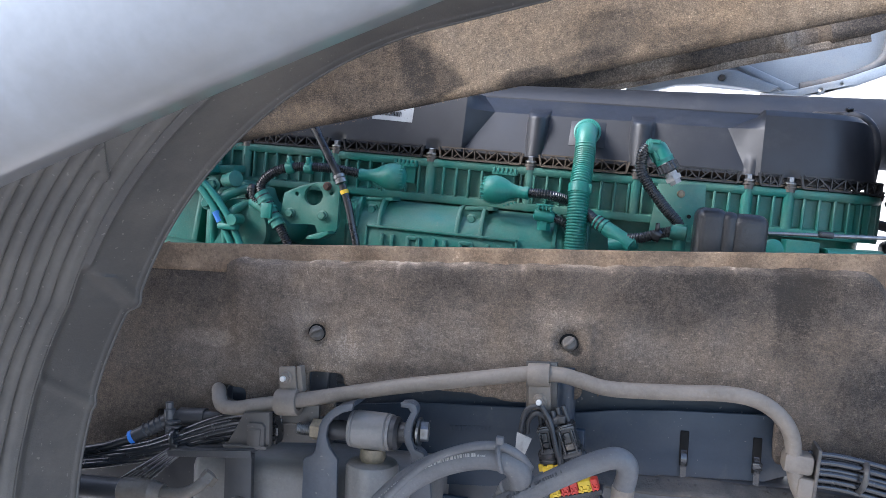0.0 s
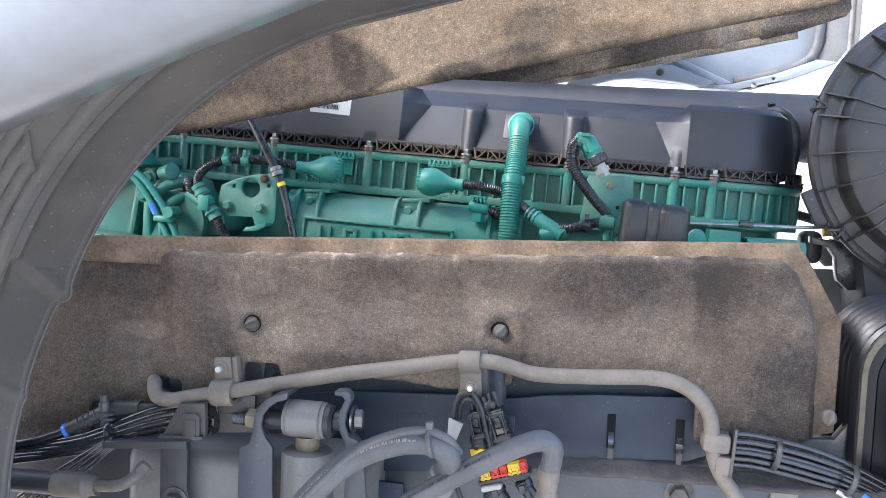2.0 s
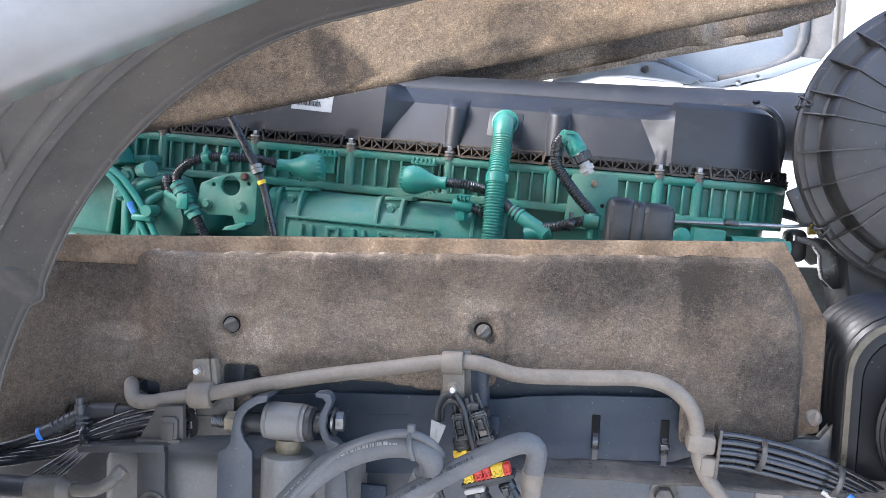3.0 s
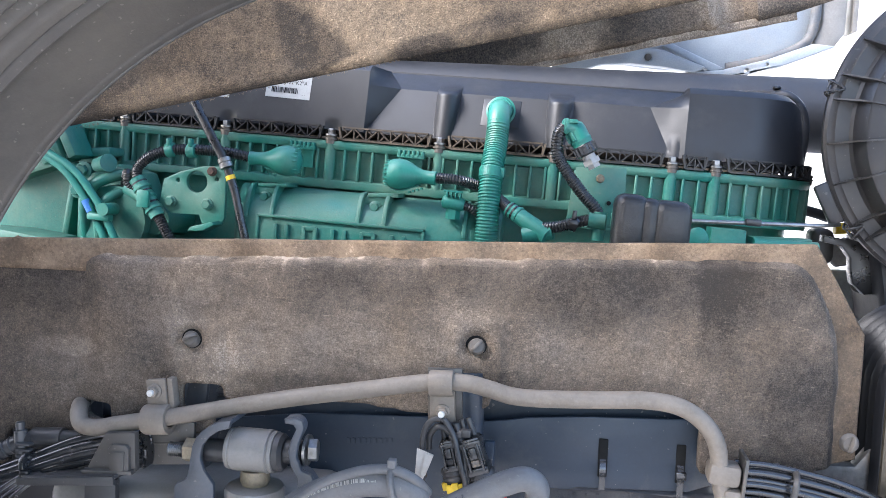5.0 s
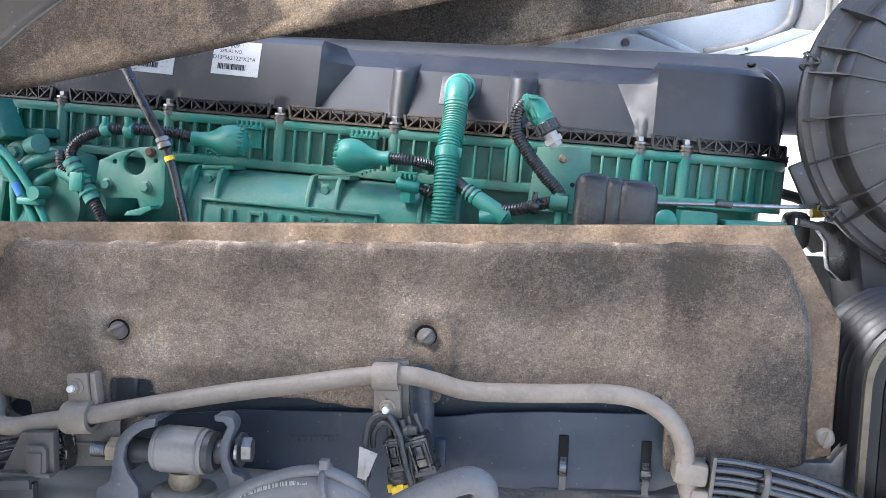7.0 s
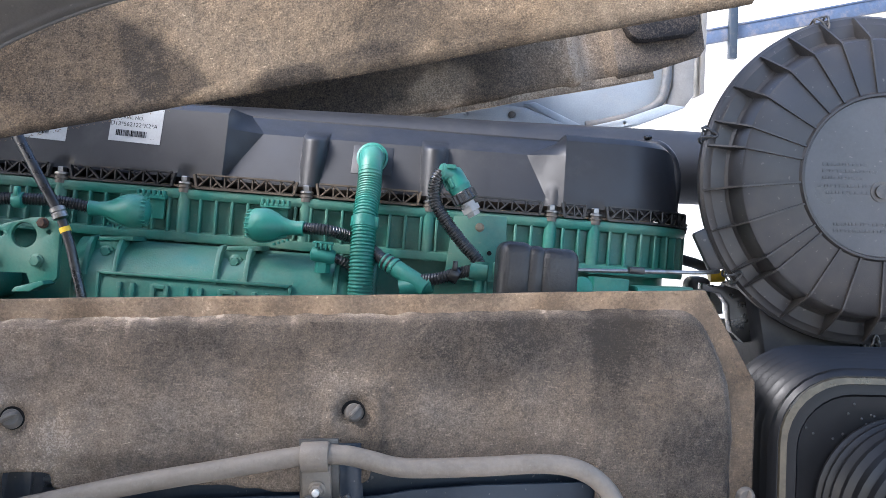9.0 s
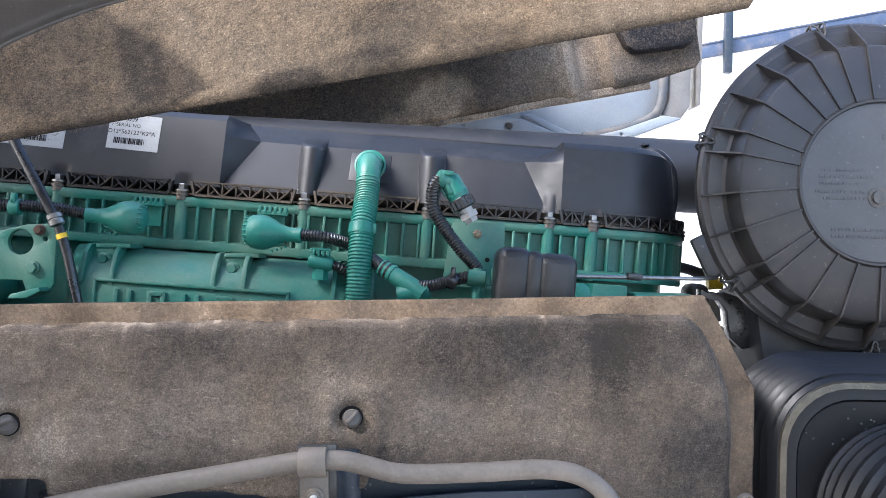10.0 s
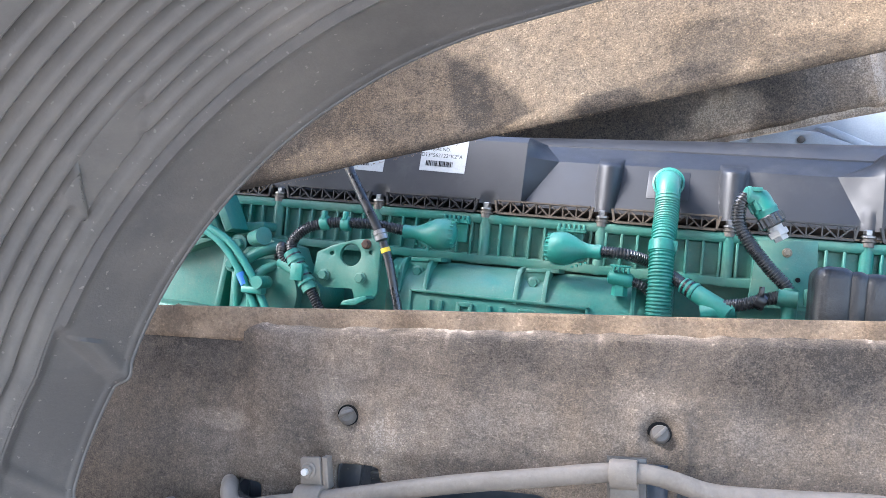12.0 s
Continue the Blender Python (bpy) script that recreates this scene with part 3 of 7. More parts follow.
# ---- noise shield on the far side of the cab ----
FS = pose(0, 2.12, 1.59, 0, -11.5, 0)
def fshield_depth(s, h):
    d = 0.02 * smooth_step(0.01, 0.03, h)
    d -= 0.035 * min(smooth_step(0.42, 0.435, s), smooth_step(0.505, 0.49, s)) - 0.012 * math.exp(-((s - 0.405) / 0.012) ** 2)
    return d + 0.006 * wobble(s, h, 4) + 0.002 * wobble(s, h, 18, 2)
def fshield_dust(s, h):
    v = 0.37 + 0.25 * wobble(s, h, 5, 3) + 0.2 * smooth_step(0.03, 0.0, h) + 0.28 * smooth_step(0.15, 0.40, s)
    v += 0.42 * blot(s, h, 0.10, 0.06, 0.10, 0.06) + 0.3 * blot(s, h, -0.02, 0.015, 0.08, 0.03) + 0.25 * blot(s, h, 0.42, 0.06, 0.05, 0.10)
    return v - 0.25 * smooth_step(0.48, 0.56, s)
far = thing("noise_shield", FS, "grimy moulded dark felt shield with ribs on the cab's far side", "noise shield", "noise shields")
sheet("felt_panel", -1.2, 0.735, 0.012, 0.45, 0.012, fshield_depth, fshield_dust, FELT_FAR,
                None, [((0.716, 0.1), (1, -0.04)), ((0.702, 0.031), (1, -0.9)), ((0.64, 0.021), (0.12, -1))], 0.03, parent=far)
sheet("hem", -1.2, 0.735, 0.0, 0.02, 0.007, lambda s, h: 0.003 + 0.003 * wobble(s, h, 20), lambda s, h: 0.85 + 0.3 * wobble(s, h, 18), FELT_FAR,
                None, [((0.592, 0.0), (1, 0))], 0.008, parent=far, label="frayed tan lower hem")
b = bmesh.new()
slab(b, [(0.520, 0.22), (0.524, 0.150), (0.540, 0.100), (0.556, 0.084), (0.580, 0.080), (0.680, 0.076), (0.696, 0.084), (0.704, 0.105), (0.708, 0.22)], -0.052, 0.0, 0.010)
lay = b.verts.layers.float.new("dust")
for v_ in b.verts:
    v_[lay] = 0.22 + 0.3 * wobble(v_.co.x, v_.co.z, 20)
part("pocket", b, FELT_FAR, far, "raised moulded felt pocket")

# ---- wheel arch liner: a ribbed ring round the wheel ----
AX, AZ, STRAIGHT, A_END = 0.0, 0.95, 400, 103
def liner_edge(g):
    """Depth of the arch's inner edge and its radius, by the angle round the wheel."""
    k = min(g, 154.0) - 130
    r = 0.531 - 0.00055 * k - 7e-6 * k * k + 0.0009 * max(0.0, g - 154)
    return 0.80 + 0.0007 * max(-40.0, min(30.0, g - 140)), r
def liner_skin(d, g):
    """Radius at d in from the edge: a smooth band, a thin crest, then concentric ribs, with a stepped foot and a blank pocket."""
    r = liner_edge(g)[1] + 0.30 * d
    r += 0.0035 * math.exp(-((d - 0.073) / 0.0035) ** 2) * -1
    ph = (d - 0.0885) / 0.0155
    rib = 0.0
    if ph > 0:
        rib = 0.009 * (0.5 * (1 - math.cos(2 * math.pi * ph))) ** 1.7 if ph < 9 else 0.0
    blank = min(smooth_step(128.5, 130.0, g + (d - 0.104) * 120), smooth_step(139.5, 138.0, g + (d - 0.10) * 40), smooth_step(0.0925, 0.097, d), smooth_step(0.130, 0.125, d))
    wedge = min(smooth_step(0.0, 0.005, d - (0.127 - 0.0079 * (g - 134.3))), smooth_step(134.0, 134.8, g), smooth_step(140.5, 138.5, g))
    rib = rib * (1 - blank) + blank * (0.006 - 0.007 * wedge)
    r += rib
    r += 0.007 * smooth_step(153.2, 155.2, g + 68 * d) * smooth_step(0.079, 0.074, d)
    if g > 150:
        r -= 0.0035 * math.exp(-((g + 68 * d - 153.0) / 0.9) ** 2) * smooth_step(0.079, 0.074, d) + 0.003 * math.exp(-((g + 60 * d - 168.5) / 0.7) ** 2) * smooth_step(0.079, 0.074, d)
    return r - (0.003 if d < 0.003 else 0.0) + 0.0012 * wobble(g / 30, d * 4, 1)
def liner_band(name, ds, mat, label=""):
    b = bmesh.new()
    rows = []
    for k in range(0, STRAIGHT + 61):
        g = 200 - (200 - A_END) * min(k, STRAIGHT) / STRAIGHT
        a, e = radians(g), max(0, k - STRAIGHT) * 0.02
        rows.append([b.verts.new((AX + liner_skin(d, g) * math.cos(a) + e * math.sin(a), liner_edge(g)[0] - d, AZ + liner_skin(d, g) * math.sin(a) - e * math.cos(a))) for d in ds])
    for p, q in zip(rows, rows[1:]):
        for i in range(len(ds) - 1):
            b.faces.new((p[i], q[i], q[i + 1], p[i + 1]))
    ob = part(name, b, mat, liner, label)
    mod = ob.modifiers.new("thickness", "SOLIDIFY")
    mod.thickness, mod.offset = 0.004, 0
liner = thing("wheel_arch_liner", pose(0, 0, 0), "dusty dark grey ribbed plastic wheel arch liner", "wheel arch")
liner_band("edge_bead", [-0.0022, -0.001, 0.0008], material("pale_liner_edge", (0.085, 0.08, 0.072), (0.07, 0.065, 0.058), rough=0.5, scale=40), "thin pale edge")
liner_band("inner_band", [0.0, 0.0035, 0.008] + [0.012 + 0.0036 * i for i in range(20)], LINER, "smooth band with rolled edge")
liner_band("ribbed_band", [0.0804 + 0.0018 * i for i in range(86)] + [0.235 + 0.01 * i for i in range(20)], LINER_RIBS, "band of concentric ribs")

# ---- painted cab panel close to the camera ----
def cab_panel():
    top = thing("truck_cab", pose(0, 0.19, 1.356, 0, -21, 0), "pale silver-blue painted lower corner of the tilted truck cab", "truck cab")
    b = bmesh.new()
    prof = [(0.06, 0.010), (0.035, 0.001), (0.018, -0.001), (0.008, 0.002), (0.001, 0.008), (-0.004, 0.017), (-0.008, 0.03), (-0.011, 0.05), (-0.013, 0.08), (-0.0145, 0.12), (-0.0155, 0.3), (-0.016, 0.9)]
    n = 60
    lip, lay = bmesh.new(), b.verts.layers.float.new("dust")
    rows, low = [], []
    for i in range(n + 1):
        s = -1.7 + 2.0 * i / n
        sag = 0.10 * min(s * s, 0.36 + 1.2 * (abs(s) - 0.6)) if s < -0.6 else 0.10 * s * s
        low.append([lip.verts.new((s, y, h - sag)) for y, h in prof[:2]])
        rows.append([b.verts.new((s, y, h - sag)) for y, h in prof[1:]])
    for grid, bm in ((rows, b), (low, lip)):
        for p, q in zip(grid, grid[1:]):
            for j in range(len(p) - 1):
                bm.faces.new((p[j], q[j], q[j + 1], p[j + 1]))
    for row in rows:
        for v, (_, h) in zip(row, prof[1:]):
            # Browner towards the lower edge.
            v[lay] = 0.85 * smooth_step(0.055, 0.0, h)
    for name, bm, mat, note in (("skin", b, CAB_PAINT, ""), ("lower_lip", lip, CAB_DIRTY, "dirty rolled lower lip")):
        ob = part(name, bm, mat, top, note)
        mod = ob.modifiers.new("thickness", "SOLIDIFY")
        mod.thickness = 0.002
cab_panel()

# ---- ground, far wall ----
b = bmesh.new()
bmesh.ops.create_grid(b, x_segments=2, y_segments=2, size=400)
ground = part("ground", b, material("grey_concrete", (0.47, 0.45, 0.42), (0.4, 0.38, 0.355), rough=0.85, scale=1.5, fine=40, bump=0.1))
tagged(ground, "grey concrete yard", "ground", kind="structure")


# Unseen wall, sized to hold back daylight from the left.
b = bmesh.new()
box(b, (-0.715, 0.53, 1.00), (0.15, 0.66, 1.14), 0.005)
tagged(part("wall_blocker", b, LINER, smooth=False), "unseen dark wall closing the wheel house and holding back light", "wall", kind="structure")
# unseen roof slabs under the tilted cab, added to block light from above
b = bmesh.new()
box(b, (-0.35, 1.21, 0.36), (1.45, 1.02, 0.02), 0)
box(b, (-0.78, 0.33, 0.345), (0.64, 0.70, 0.02), 0)
box(b, (0.18, 0.165, 0.345), (0.40, 0.30, 0.02), 0)
tagged(part("roof_blocker", b, FELT_FAR, m=TS, smooth=False), "unseen dark roof slabs added to shade the engine", "cab tunnel", kind="structure")


# ---- engine: built along its own axis, nose-up by three degrees ----
ENG = pose(-0.087, 1.31, 1.376, 0, 3.0, 0)
BOLTS = (-0.495, -0.330, -0.164, 0.0, 0.166, 0.330, 0.389)
END, RAD = 0.43, 0.10
def along(s, d):
    """Plan position on the engine's flank: s along it, rounding the rear corner; d: depth inwards."""
    if s <= END:
        return s, d
    a = (s - END) / RAD
    if a <= math.pi / 2:
        return END + (RAD - d) * math.sin(a), RAD - (RAD - d) * math.cos(a)
    return END + RAD - d, RAD + (s - END - RAD * math.pi / 2)
def flank(bm, columns, profile):
    """A skin that follows the flank: profile(s) gives (depth, height) pairs from the bottom up."""
    b = bmesh.new()
    rows = []
    for s in columns:
        rows.append([b.verts.new((*along(s, d), w)) for d, w in profile(s)])
    for p, q in zip(rows, rows[1:]):
        for j in range(len(p) - 1):
            b.faces.new((p[j], q[j], q[j + 1], p[j + 1]))
    return merge(bm, b)
def spread(a, b, step):
    n = max(1, round((b - a) / step))
    return [a + (b - a) * i / n for i in range(n + 1)]

engine = thing("truck_engine", ENG, "green-painted six-cylinder truck diesel engine with ribbed head cover", "engine")

# black cover over the valve gear
cover = thing("rocker_cover", ENG, "black moulded plastic rocker cover with facets, bolted on the engine", "engine cover")
LEFT0, RIGHT0 = -0.085, 0.320
def crease_left(w):
    return -0.113 + 0.039 * (max(w, 0.013) - 0.013) / 0.063 if w < 0.076 else -0.074 - (w - 0.076) * 1.04
def crease_right(w):
    return 0.326 - 0.031 * max(0.0, w - 0.009) / 0.066 if w < 0.075 else 0.295 + (w - 0.075) * 1.85
def cover_s(s, w):
    """Slides the columns so that they run along the slanting creases."""
    knots = ((-0.85, -0.85), (-0.117, -0.117), (LEFT0, min(-0.0575, max(-0.1165, crease_left(w)))), (-0.03, -0.03), (0.20, 0.20), (RIGHT0, min(0.3445, crease_right(w))), (0.345, 0.345), (0.60, 0.60))
    for (a, a2), (c, c2) in zip(knots, knots[1:]):
        if s <= c:
            return a2 + (c2 - a2) * (s - a) / (c - a)
    return s
def cover_depth(k, s, w):
    """k: the column before it slides; s: where it lies."""
    block = 0.004 + 0.14 * (w - 0.006)
    mid = block + 0.009 + 0.35 * max(0.0, w - 0.009)
    if w > 0.075:
        mid += (w - 0.075) * 1.2
    if w > 0.097:
        block += (w - 0.097) * 1.3
    t = min(1.0, max(0.0, (k + 0.117) / (LEFT0 + 0.117))) * (1 - max(0.0, min(1.0, (k - RIGHT0) / (0.345 - RIGHT0))))
    d = block * (1 - t) + mid * t
    for c, r, wt in ((0.0, 0.0168, 0.080), (0.1655, 0.0168, 0.080)):
        x = abs(s - c)
        if x < r and w < wt + 0.010:
            top = 0.006 + 0.16 * (w - 0.006) + 0.022 * (1 - math.sqrt(max(0, 1 - (x / r) ** 2)))
            d = min(d, top + (d - top) * smooth_step(wt - 0.012, wt + 0.008, w))
    for c, wt, r, q in ((-0.330, 0.024, 0.013, 0.006), (-0.164, 0.024, 0.013, 0.006), (0.330, 0.040, 0.008, -0.003), (0.389, 0.02, 0.012, 0.004)):
        x = abs(s - c)
        if x < r and w < wt:
            d += q * (1 - (x / r) ** 2) * smooth_step(wt, wt - 0.02, w)
    return d
COVER_W = spread(0.004, 0.075, 0.0024) + spread(0.0772, 0.090, 0.0024) + [0.0925, 0.0955, 0.099, 0.104]
def cover_shell(bm):
    b = bmesh.new()
    rows = []
    cols = spread(-0.85, -0.117, 0.004) + spread(-0.114, LEFT0, 0.003) + spread(-0.0825, -0.03, 0.0025) + spread(-0.0275, -0.0178, 0.002) + spread(-0.0167, 0.0167, 0.0015) + spread(0.0178, 0.1476, 0.0025) + spread(0.1488, 0.1822, 0.0015) + spread(0.186, RIGHT0, 0.0025) + spread(0.3225, 0.345, 0.0022) + spread(0.348, 0.60, 0.003)
    for k in cols:
        drop = 0.03 * smooth_step(0.50, 0.60, k)
        row = [b.verts.new((*along(k, 0.03), -0.004))]
        for w in COVER_W:
            s = cover_s(k, w)
            d = cover_depth(k, s, w)
            row.append(b.verts.new((*along(s, d), w * (1 - drop / 0.104))))
        for dd, dw in ((0.004, 0.0012), (0.03, 0.002)):
            row.append(b.verts.new((*along(s, min(d + dd, 0.095)), 0.104 - drop + dw)))
        row.append(b.verts.new((*along(s, 0.098 if s > END else 0.27), 0.100 - drop)))
        rows.append(row)
    for p, q in zip(rows, rows[1:]):
        for j in range(len(p) - 1):
            b.faces.new((p[j], q[j], q[j + 1], p[j + 1]))
    return merge(bm, b)
b = bmesh.new()
cover_shell(b)
box(b, (-0.21, 0.18, 0.03), (1.27, 0.19, 0.09), 0.004)
box(b, (0.40, 0.19, 0.03), (0.20, 0.13, 0.09), 0.004)
box(b, (-0.17, 0.085, 0.012), (1.16, 0.06, 0.05), 0.0)
part("shell", b, BLACK, cover, sharp=17)
b = bmesh.new()
box(b, (0, 0, 0), (0.056, 0.010, 0.046), 0.0012, pose(0.0815, 0.0365, 0.047, -26, 0, 0))
part("hose_boss", b, BLACK, cover)
b = bmesh.new()
flank(b, spread(-0.85, 0.62, 0.02), lambda s: [(0.028, -0.0095), (0.002, -0.0095), (0.003, -0.0065), (0.03, -0.0065)])
part("ledge", b, TAN_EDGE, cover, "dust-caked sealing ledge")

def bar(bm, p, q, wdt, dep):
    p, q = Vector(p), Vector(q)
    d = q - p
    box(bm, (0, 0, 0), (d.length, dep, wdt), 0, Matrix.Translation((p + q) / 2) @ d.to_track_quat("X", "Z").to_matrix().to_4x4())
def lattice(u0, u1):
    """Zigzag truss between two bolts."""
    b = bmesh.new()
    n = max(2, round((u1 - u0) / 0.0185))
    lo, hi = -0.0095, 0.0085
    def at(s, w):
        x, y = along(s, -0.004)
        return (x, y, w)
    for i in range(n):
        a, c = u0 + (u1 - u0) * i / n, u0 + (u1 - u0) * (i + 1) / n
        m_ = (a + c) / 2
        up = i % 2 == 0
        bar(b, at(a, lo if up else hi), at(c, hi if up else lo), 0.0018, 0.006)
        bar(b, at(a, hi if up else lo), at(m_, (lo + hi) / 2), 0.0014, 0.005)
        bar(b, at(c, lo), at(c, hi), 0.0016, 0.005)
    for s0, s1 in zip(spread(u0, u1, 0.03), spread(u0, u1, 0.03)[1:]):
        bar(b, at(s0, hi), at(s1, hi), 0.0022, 0.008)
        bar(b, at(s0, lo), at(s1, lo), 0.0026, 0.008)
    bar(b, at(u0, lo), at(u0 - 0.004, hi), 0.003, 0.008)
    bar(b, at(u1, lo), at(u1 + 0.004, hi), 0.003, 0.008)
    return part("lattice", b, LATTICE_TAN if -0.17 < u0 < 0.15 else LATTICE, cover, smooth=False)
stops = [-0.66] + list(BOLTS) + [0.555]
for a, c in zip(stops, stops[1:]):
    lattice(a + 0.017, c - 0.017)

def cover_bolt(s, d=0.0):
    t = thing("cover_bolt", ENG @ Matrix.Translation((*along(s, d), -0.005)), "zinc hexagon bolt with collar on the rocker cover", "bolt", "cover bolts")
    b = bmesh.new()
    lathe(b, [(0.0085, -0.012), (0.0085, -0.006), (0.0098, -0.0055), (0.0098, -0.0035), (0.0082, -0.003), (0.0082, -0.001), (0.0092, -0.0005), (0.0092, 0.001)], None, 20)
    part("collar", b, DARK_STEEL, t)
    b = bmesh.new()
    lathe(b, [(0.0095, 0.0), (0.0095, 0.002), (0.007, 0.003)], None, 20)
    lathe(b, [(0.0062, 0.002), (0.0062, 0.0090), (0.0052, 0.0102)], None, 6)
    part("head", b, BRASS if s > 0.5 else STEEL, t, smooth=False)
for s in BOLTS + (0.565,):
    cover_bolt(s)

# ribbed green head frame
b = bmesh.new()
flank(b, spread(-0.85, 0.70, 0.012), lambda s: [(0.03, -0.082), (-0.006, -0.082), (-0.007, -0.079), (-0.006, -0.071), (-0.002, -0.0695), (0.007, -0.068), (0.007, -0.0265), (-0.003, -0.025), (-0.005, -0.022),
                                              (-0.006, -0.017), (-0.005, -0.0125), (0.012, -0.012), (0.014, -0.008), (0.03, -0.008)])
for s in spread(-0.84, 0.58, 0.0213):
    x, y = along(s, 0.001)
    ang = 0 if s <= END else math.degrees((s - END) / RAD)
    box(b, (0, 0, 0), (0.0038, 0.011, 0.046), 0.001, pose(x, y, -0.0475, 0, 0, ang), 1)
for s in BOLTS + (0.565,):
    rod(b, (*along(s, 0.002), -0.083), (*along(s, 0.002), -0.0115), 0.0085, seg=16)
part("head_frame", b, GREEN, engine)
b = bmesh.new()
flank(b, spread(-0.85, 0.66, 0.02), lambda s: [(0.02, -0.26 + 0.13 * smooth_step(0.40, 0.44, s)), (0.02, -0.081)])
part("flank", b, GREEN, engine)
# Black material puts the gap's shade into the block's colour.
b = bmesh.new()
box(b, (-0.25, 0.40, -0.40), (1.2, 0.6, 0.6), 0.02)
box(b, (-0.27, 0.05, -0.42), (1.3, 0.3, 0.40), 0.02)
part("lower_block", b, RUBBER, engine, "lower block coloured black for the dark gap")

for u0 in (-0.223, -0.058):
    b = bmesh.new()
    box(b, (u0 + 0.0195, -0.011, -0.0255), (0.040, 0.012, 0.006), 0.001)
    box(b, (u0 + 0.020, -0.002, -0.04), (0.030, 0.006, 0.03), 0.002)
    for i in range(6):
        box(b, (u0 + 0.003 + 0.0068 * i, -0.013, -0.0215), (0.0036, 0.010, 0.008), 0.0008, None, 1)
    part("comb_clip", b, GREEN_DULL, engine, "toothed green cable clip")
# intake manifold: a rounded trunk with lugs and a name plate
b = bmesh.new()
n = 20
prof = [(0.03, -0.084), (-0.012, -0.086), (-0.03, -0.090), (-0.046, -0.098), (-0.058, -0.110), (-0.066, -0.125), (-0.070, -0.145), (-0.070, -0.20), (-0.06, -0.25), (0.03, -0.25)]
rows = []
for s in [-0.292, -0.288, -0.28] + spread(-0.27, 0.085, 0.02) + [0.097, 0.103]:
    e = 1 - 0.5 * smooth_step(-0.275, -0.292, s) - 0.55 * smooth_step(0.075, 0.105, s)
    rows.append([b.verts.new((s, d * e if d < 0 else d, -0.084 + (w + 0.084) * (0.9 + 0.1 * e))) for d, w in prof])
for p, q in zip(rows, rows[1:]):
    for j in range(len(prof) - 1):
        b.faces.new((p[j], q[j], q[j + 1], p[j + 1]))
b.faces.new(rows[0])
b.faces.new(rows[-1][::-1])
bmesh.ops.recalc_face_normals(b, faces=b.faces)
manifold = part("intake_manifold", b, GREEN, engine)
for u in (-0.242, -0.077, 0.075):
    b = bmesh.new()
    slab(b, [(u - 0.019, -0.126), (u - 0.018, -0.094), (u - 0.013, -0.086), (u + 0.012, -0.084), (u + 0.018, -0.090), (u + 0.018, -0.126)], -0.047, 0.01, 0.003)
    for dx in (-0.019, 0.019):
        slab(b, [(-0.071, -0.132), (-0.067, -0.112), (-0.060, -0.093), (-0.050, -0.084), (-0.03, -0.082), (-0.03, -0.132)], u + dx - 0.003, u + dx + 0.003, 0.001, Matrix(((0, 1, 0, 0), (1, 0, 0, 0), (0, 0, 1, 0), (0, 0, 0, 1))))
    slab(b, [(u - 0.012, -0.083), (u + 0.033, -0.080), (u + 0.033, -0.086), (u - 0.012, -0.089)], -0.050, 0.0, 0.002)
    part("lug", b, GREEN, manifold)
    b = bmesh.new()
    hex_bolt(b, (u, -0.0475, -0.103), (0, -1, 0.1), 0.0065, 0.006)
    part("lug_bolt", b, GREEN, manifold)
b = bmesh.new()
for (x0, z0), (x1, z1) in (((-0.242, -0.1275), (0.0, -0.1275)), ((-0.242, -0.1275), (-0.242, -0.19)), ((0.0, -0.1275), (0.0, -0.19)), ((-0.242, -0.19), (0.0, -0.19))):
    box(b, ((x0 + x1) / 2, -0.070, (z0 + z1) / 2), (abs(x1 - x0) + 0.004, 0.006, abs(z1 - z0) + 0.004), 0.001)
for i in range(5):
    x = -0.206 + 0.0425 * i
    for k in (-1, 1):
        box(b, (x + 0.0085 * k, -0.071, -0.156), (0.006, 0.006, 0.036), 0.001, None)
    if i % 2:
        for z in (-0.140, -0.172):
            box(b, (x, -0.071, z), (0.018, 0.006, 0.006), 0.001)
part("name_plate", b, GREEN, manifold, "cast frame with raised plain bars")


# ---- engine fittings ----
def fitting(name, label, category, group=""):
    return thing(name, ENG, label, category, group)

# green breather hose
t = fitting("breather_hose", "green corrugated breather hose plugged into the black cover", "hose")
b = bmesh.new()
tube(b, [(0.0842, -0.016, 0.0435), (0.0849, -0.0235, 0.030), (0.0856, -0.030, 0.012), (0.0858, -0.040, -0.006), (0.086, -0.062, -0.04), (0.088, -0.076, -0.10), (0.089, -0.074, -0.17), (0.09, -0.06, -0.26)], 0.0145, 20, 10, pitch=0.0043, ridge=0.0016)
part("hose_body", b, GREEN_DULL, t)
b = bmesh.new()
tube(b, [(0.0825, 0.035, 0.050), (0.0830, 0.004, 0.0505), (0.0838, -0.012, 0.0475), (0.0846, -0.021, 0.037), (0.0852, -0.025, 0.022)], 0.0158, 22, 6)
lathe(b, [(0.0195, 0), (0.0215, 0.002), (0.0215, 0.006), (0.019, 0.007), (0.019, 0.004), (0.0172, 0.004), (0.0172, 0.013), (0.016, 0.014)], axis((0.0822, 0.024, 0.0505), (0, -1, 0.2)), 32)
part("elbow", b, GREEN_DULL, t, "smooth green elbow with collar")
b = bmesh.new()
lathe(b, [(0.0165, -0.008), (0.0175, -0.007), (0.0175, 0.006), (0.0165, 0.007)], axis((0.086, -0.062, -0.040), (0, 0.3, 1)), 24)
box(b, (0.101, -0.068, -0.038), (0.007, 0.008, 0.013), 0.001)
part("coupling", b, GREEN_DULL, t)

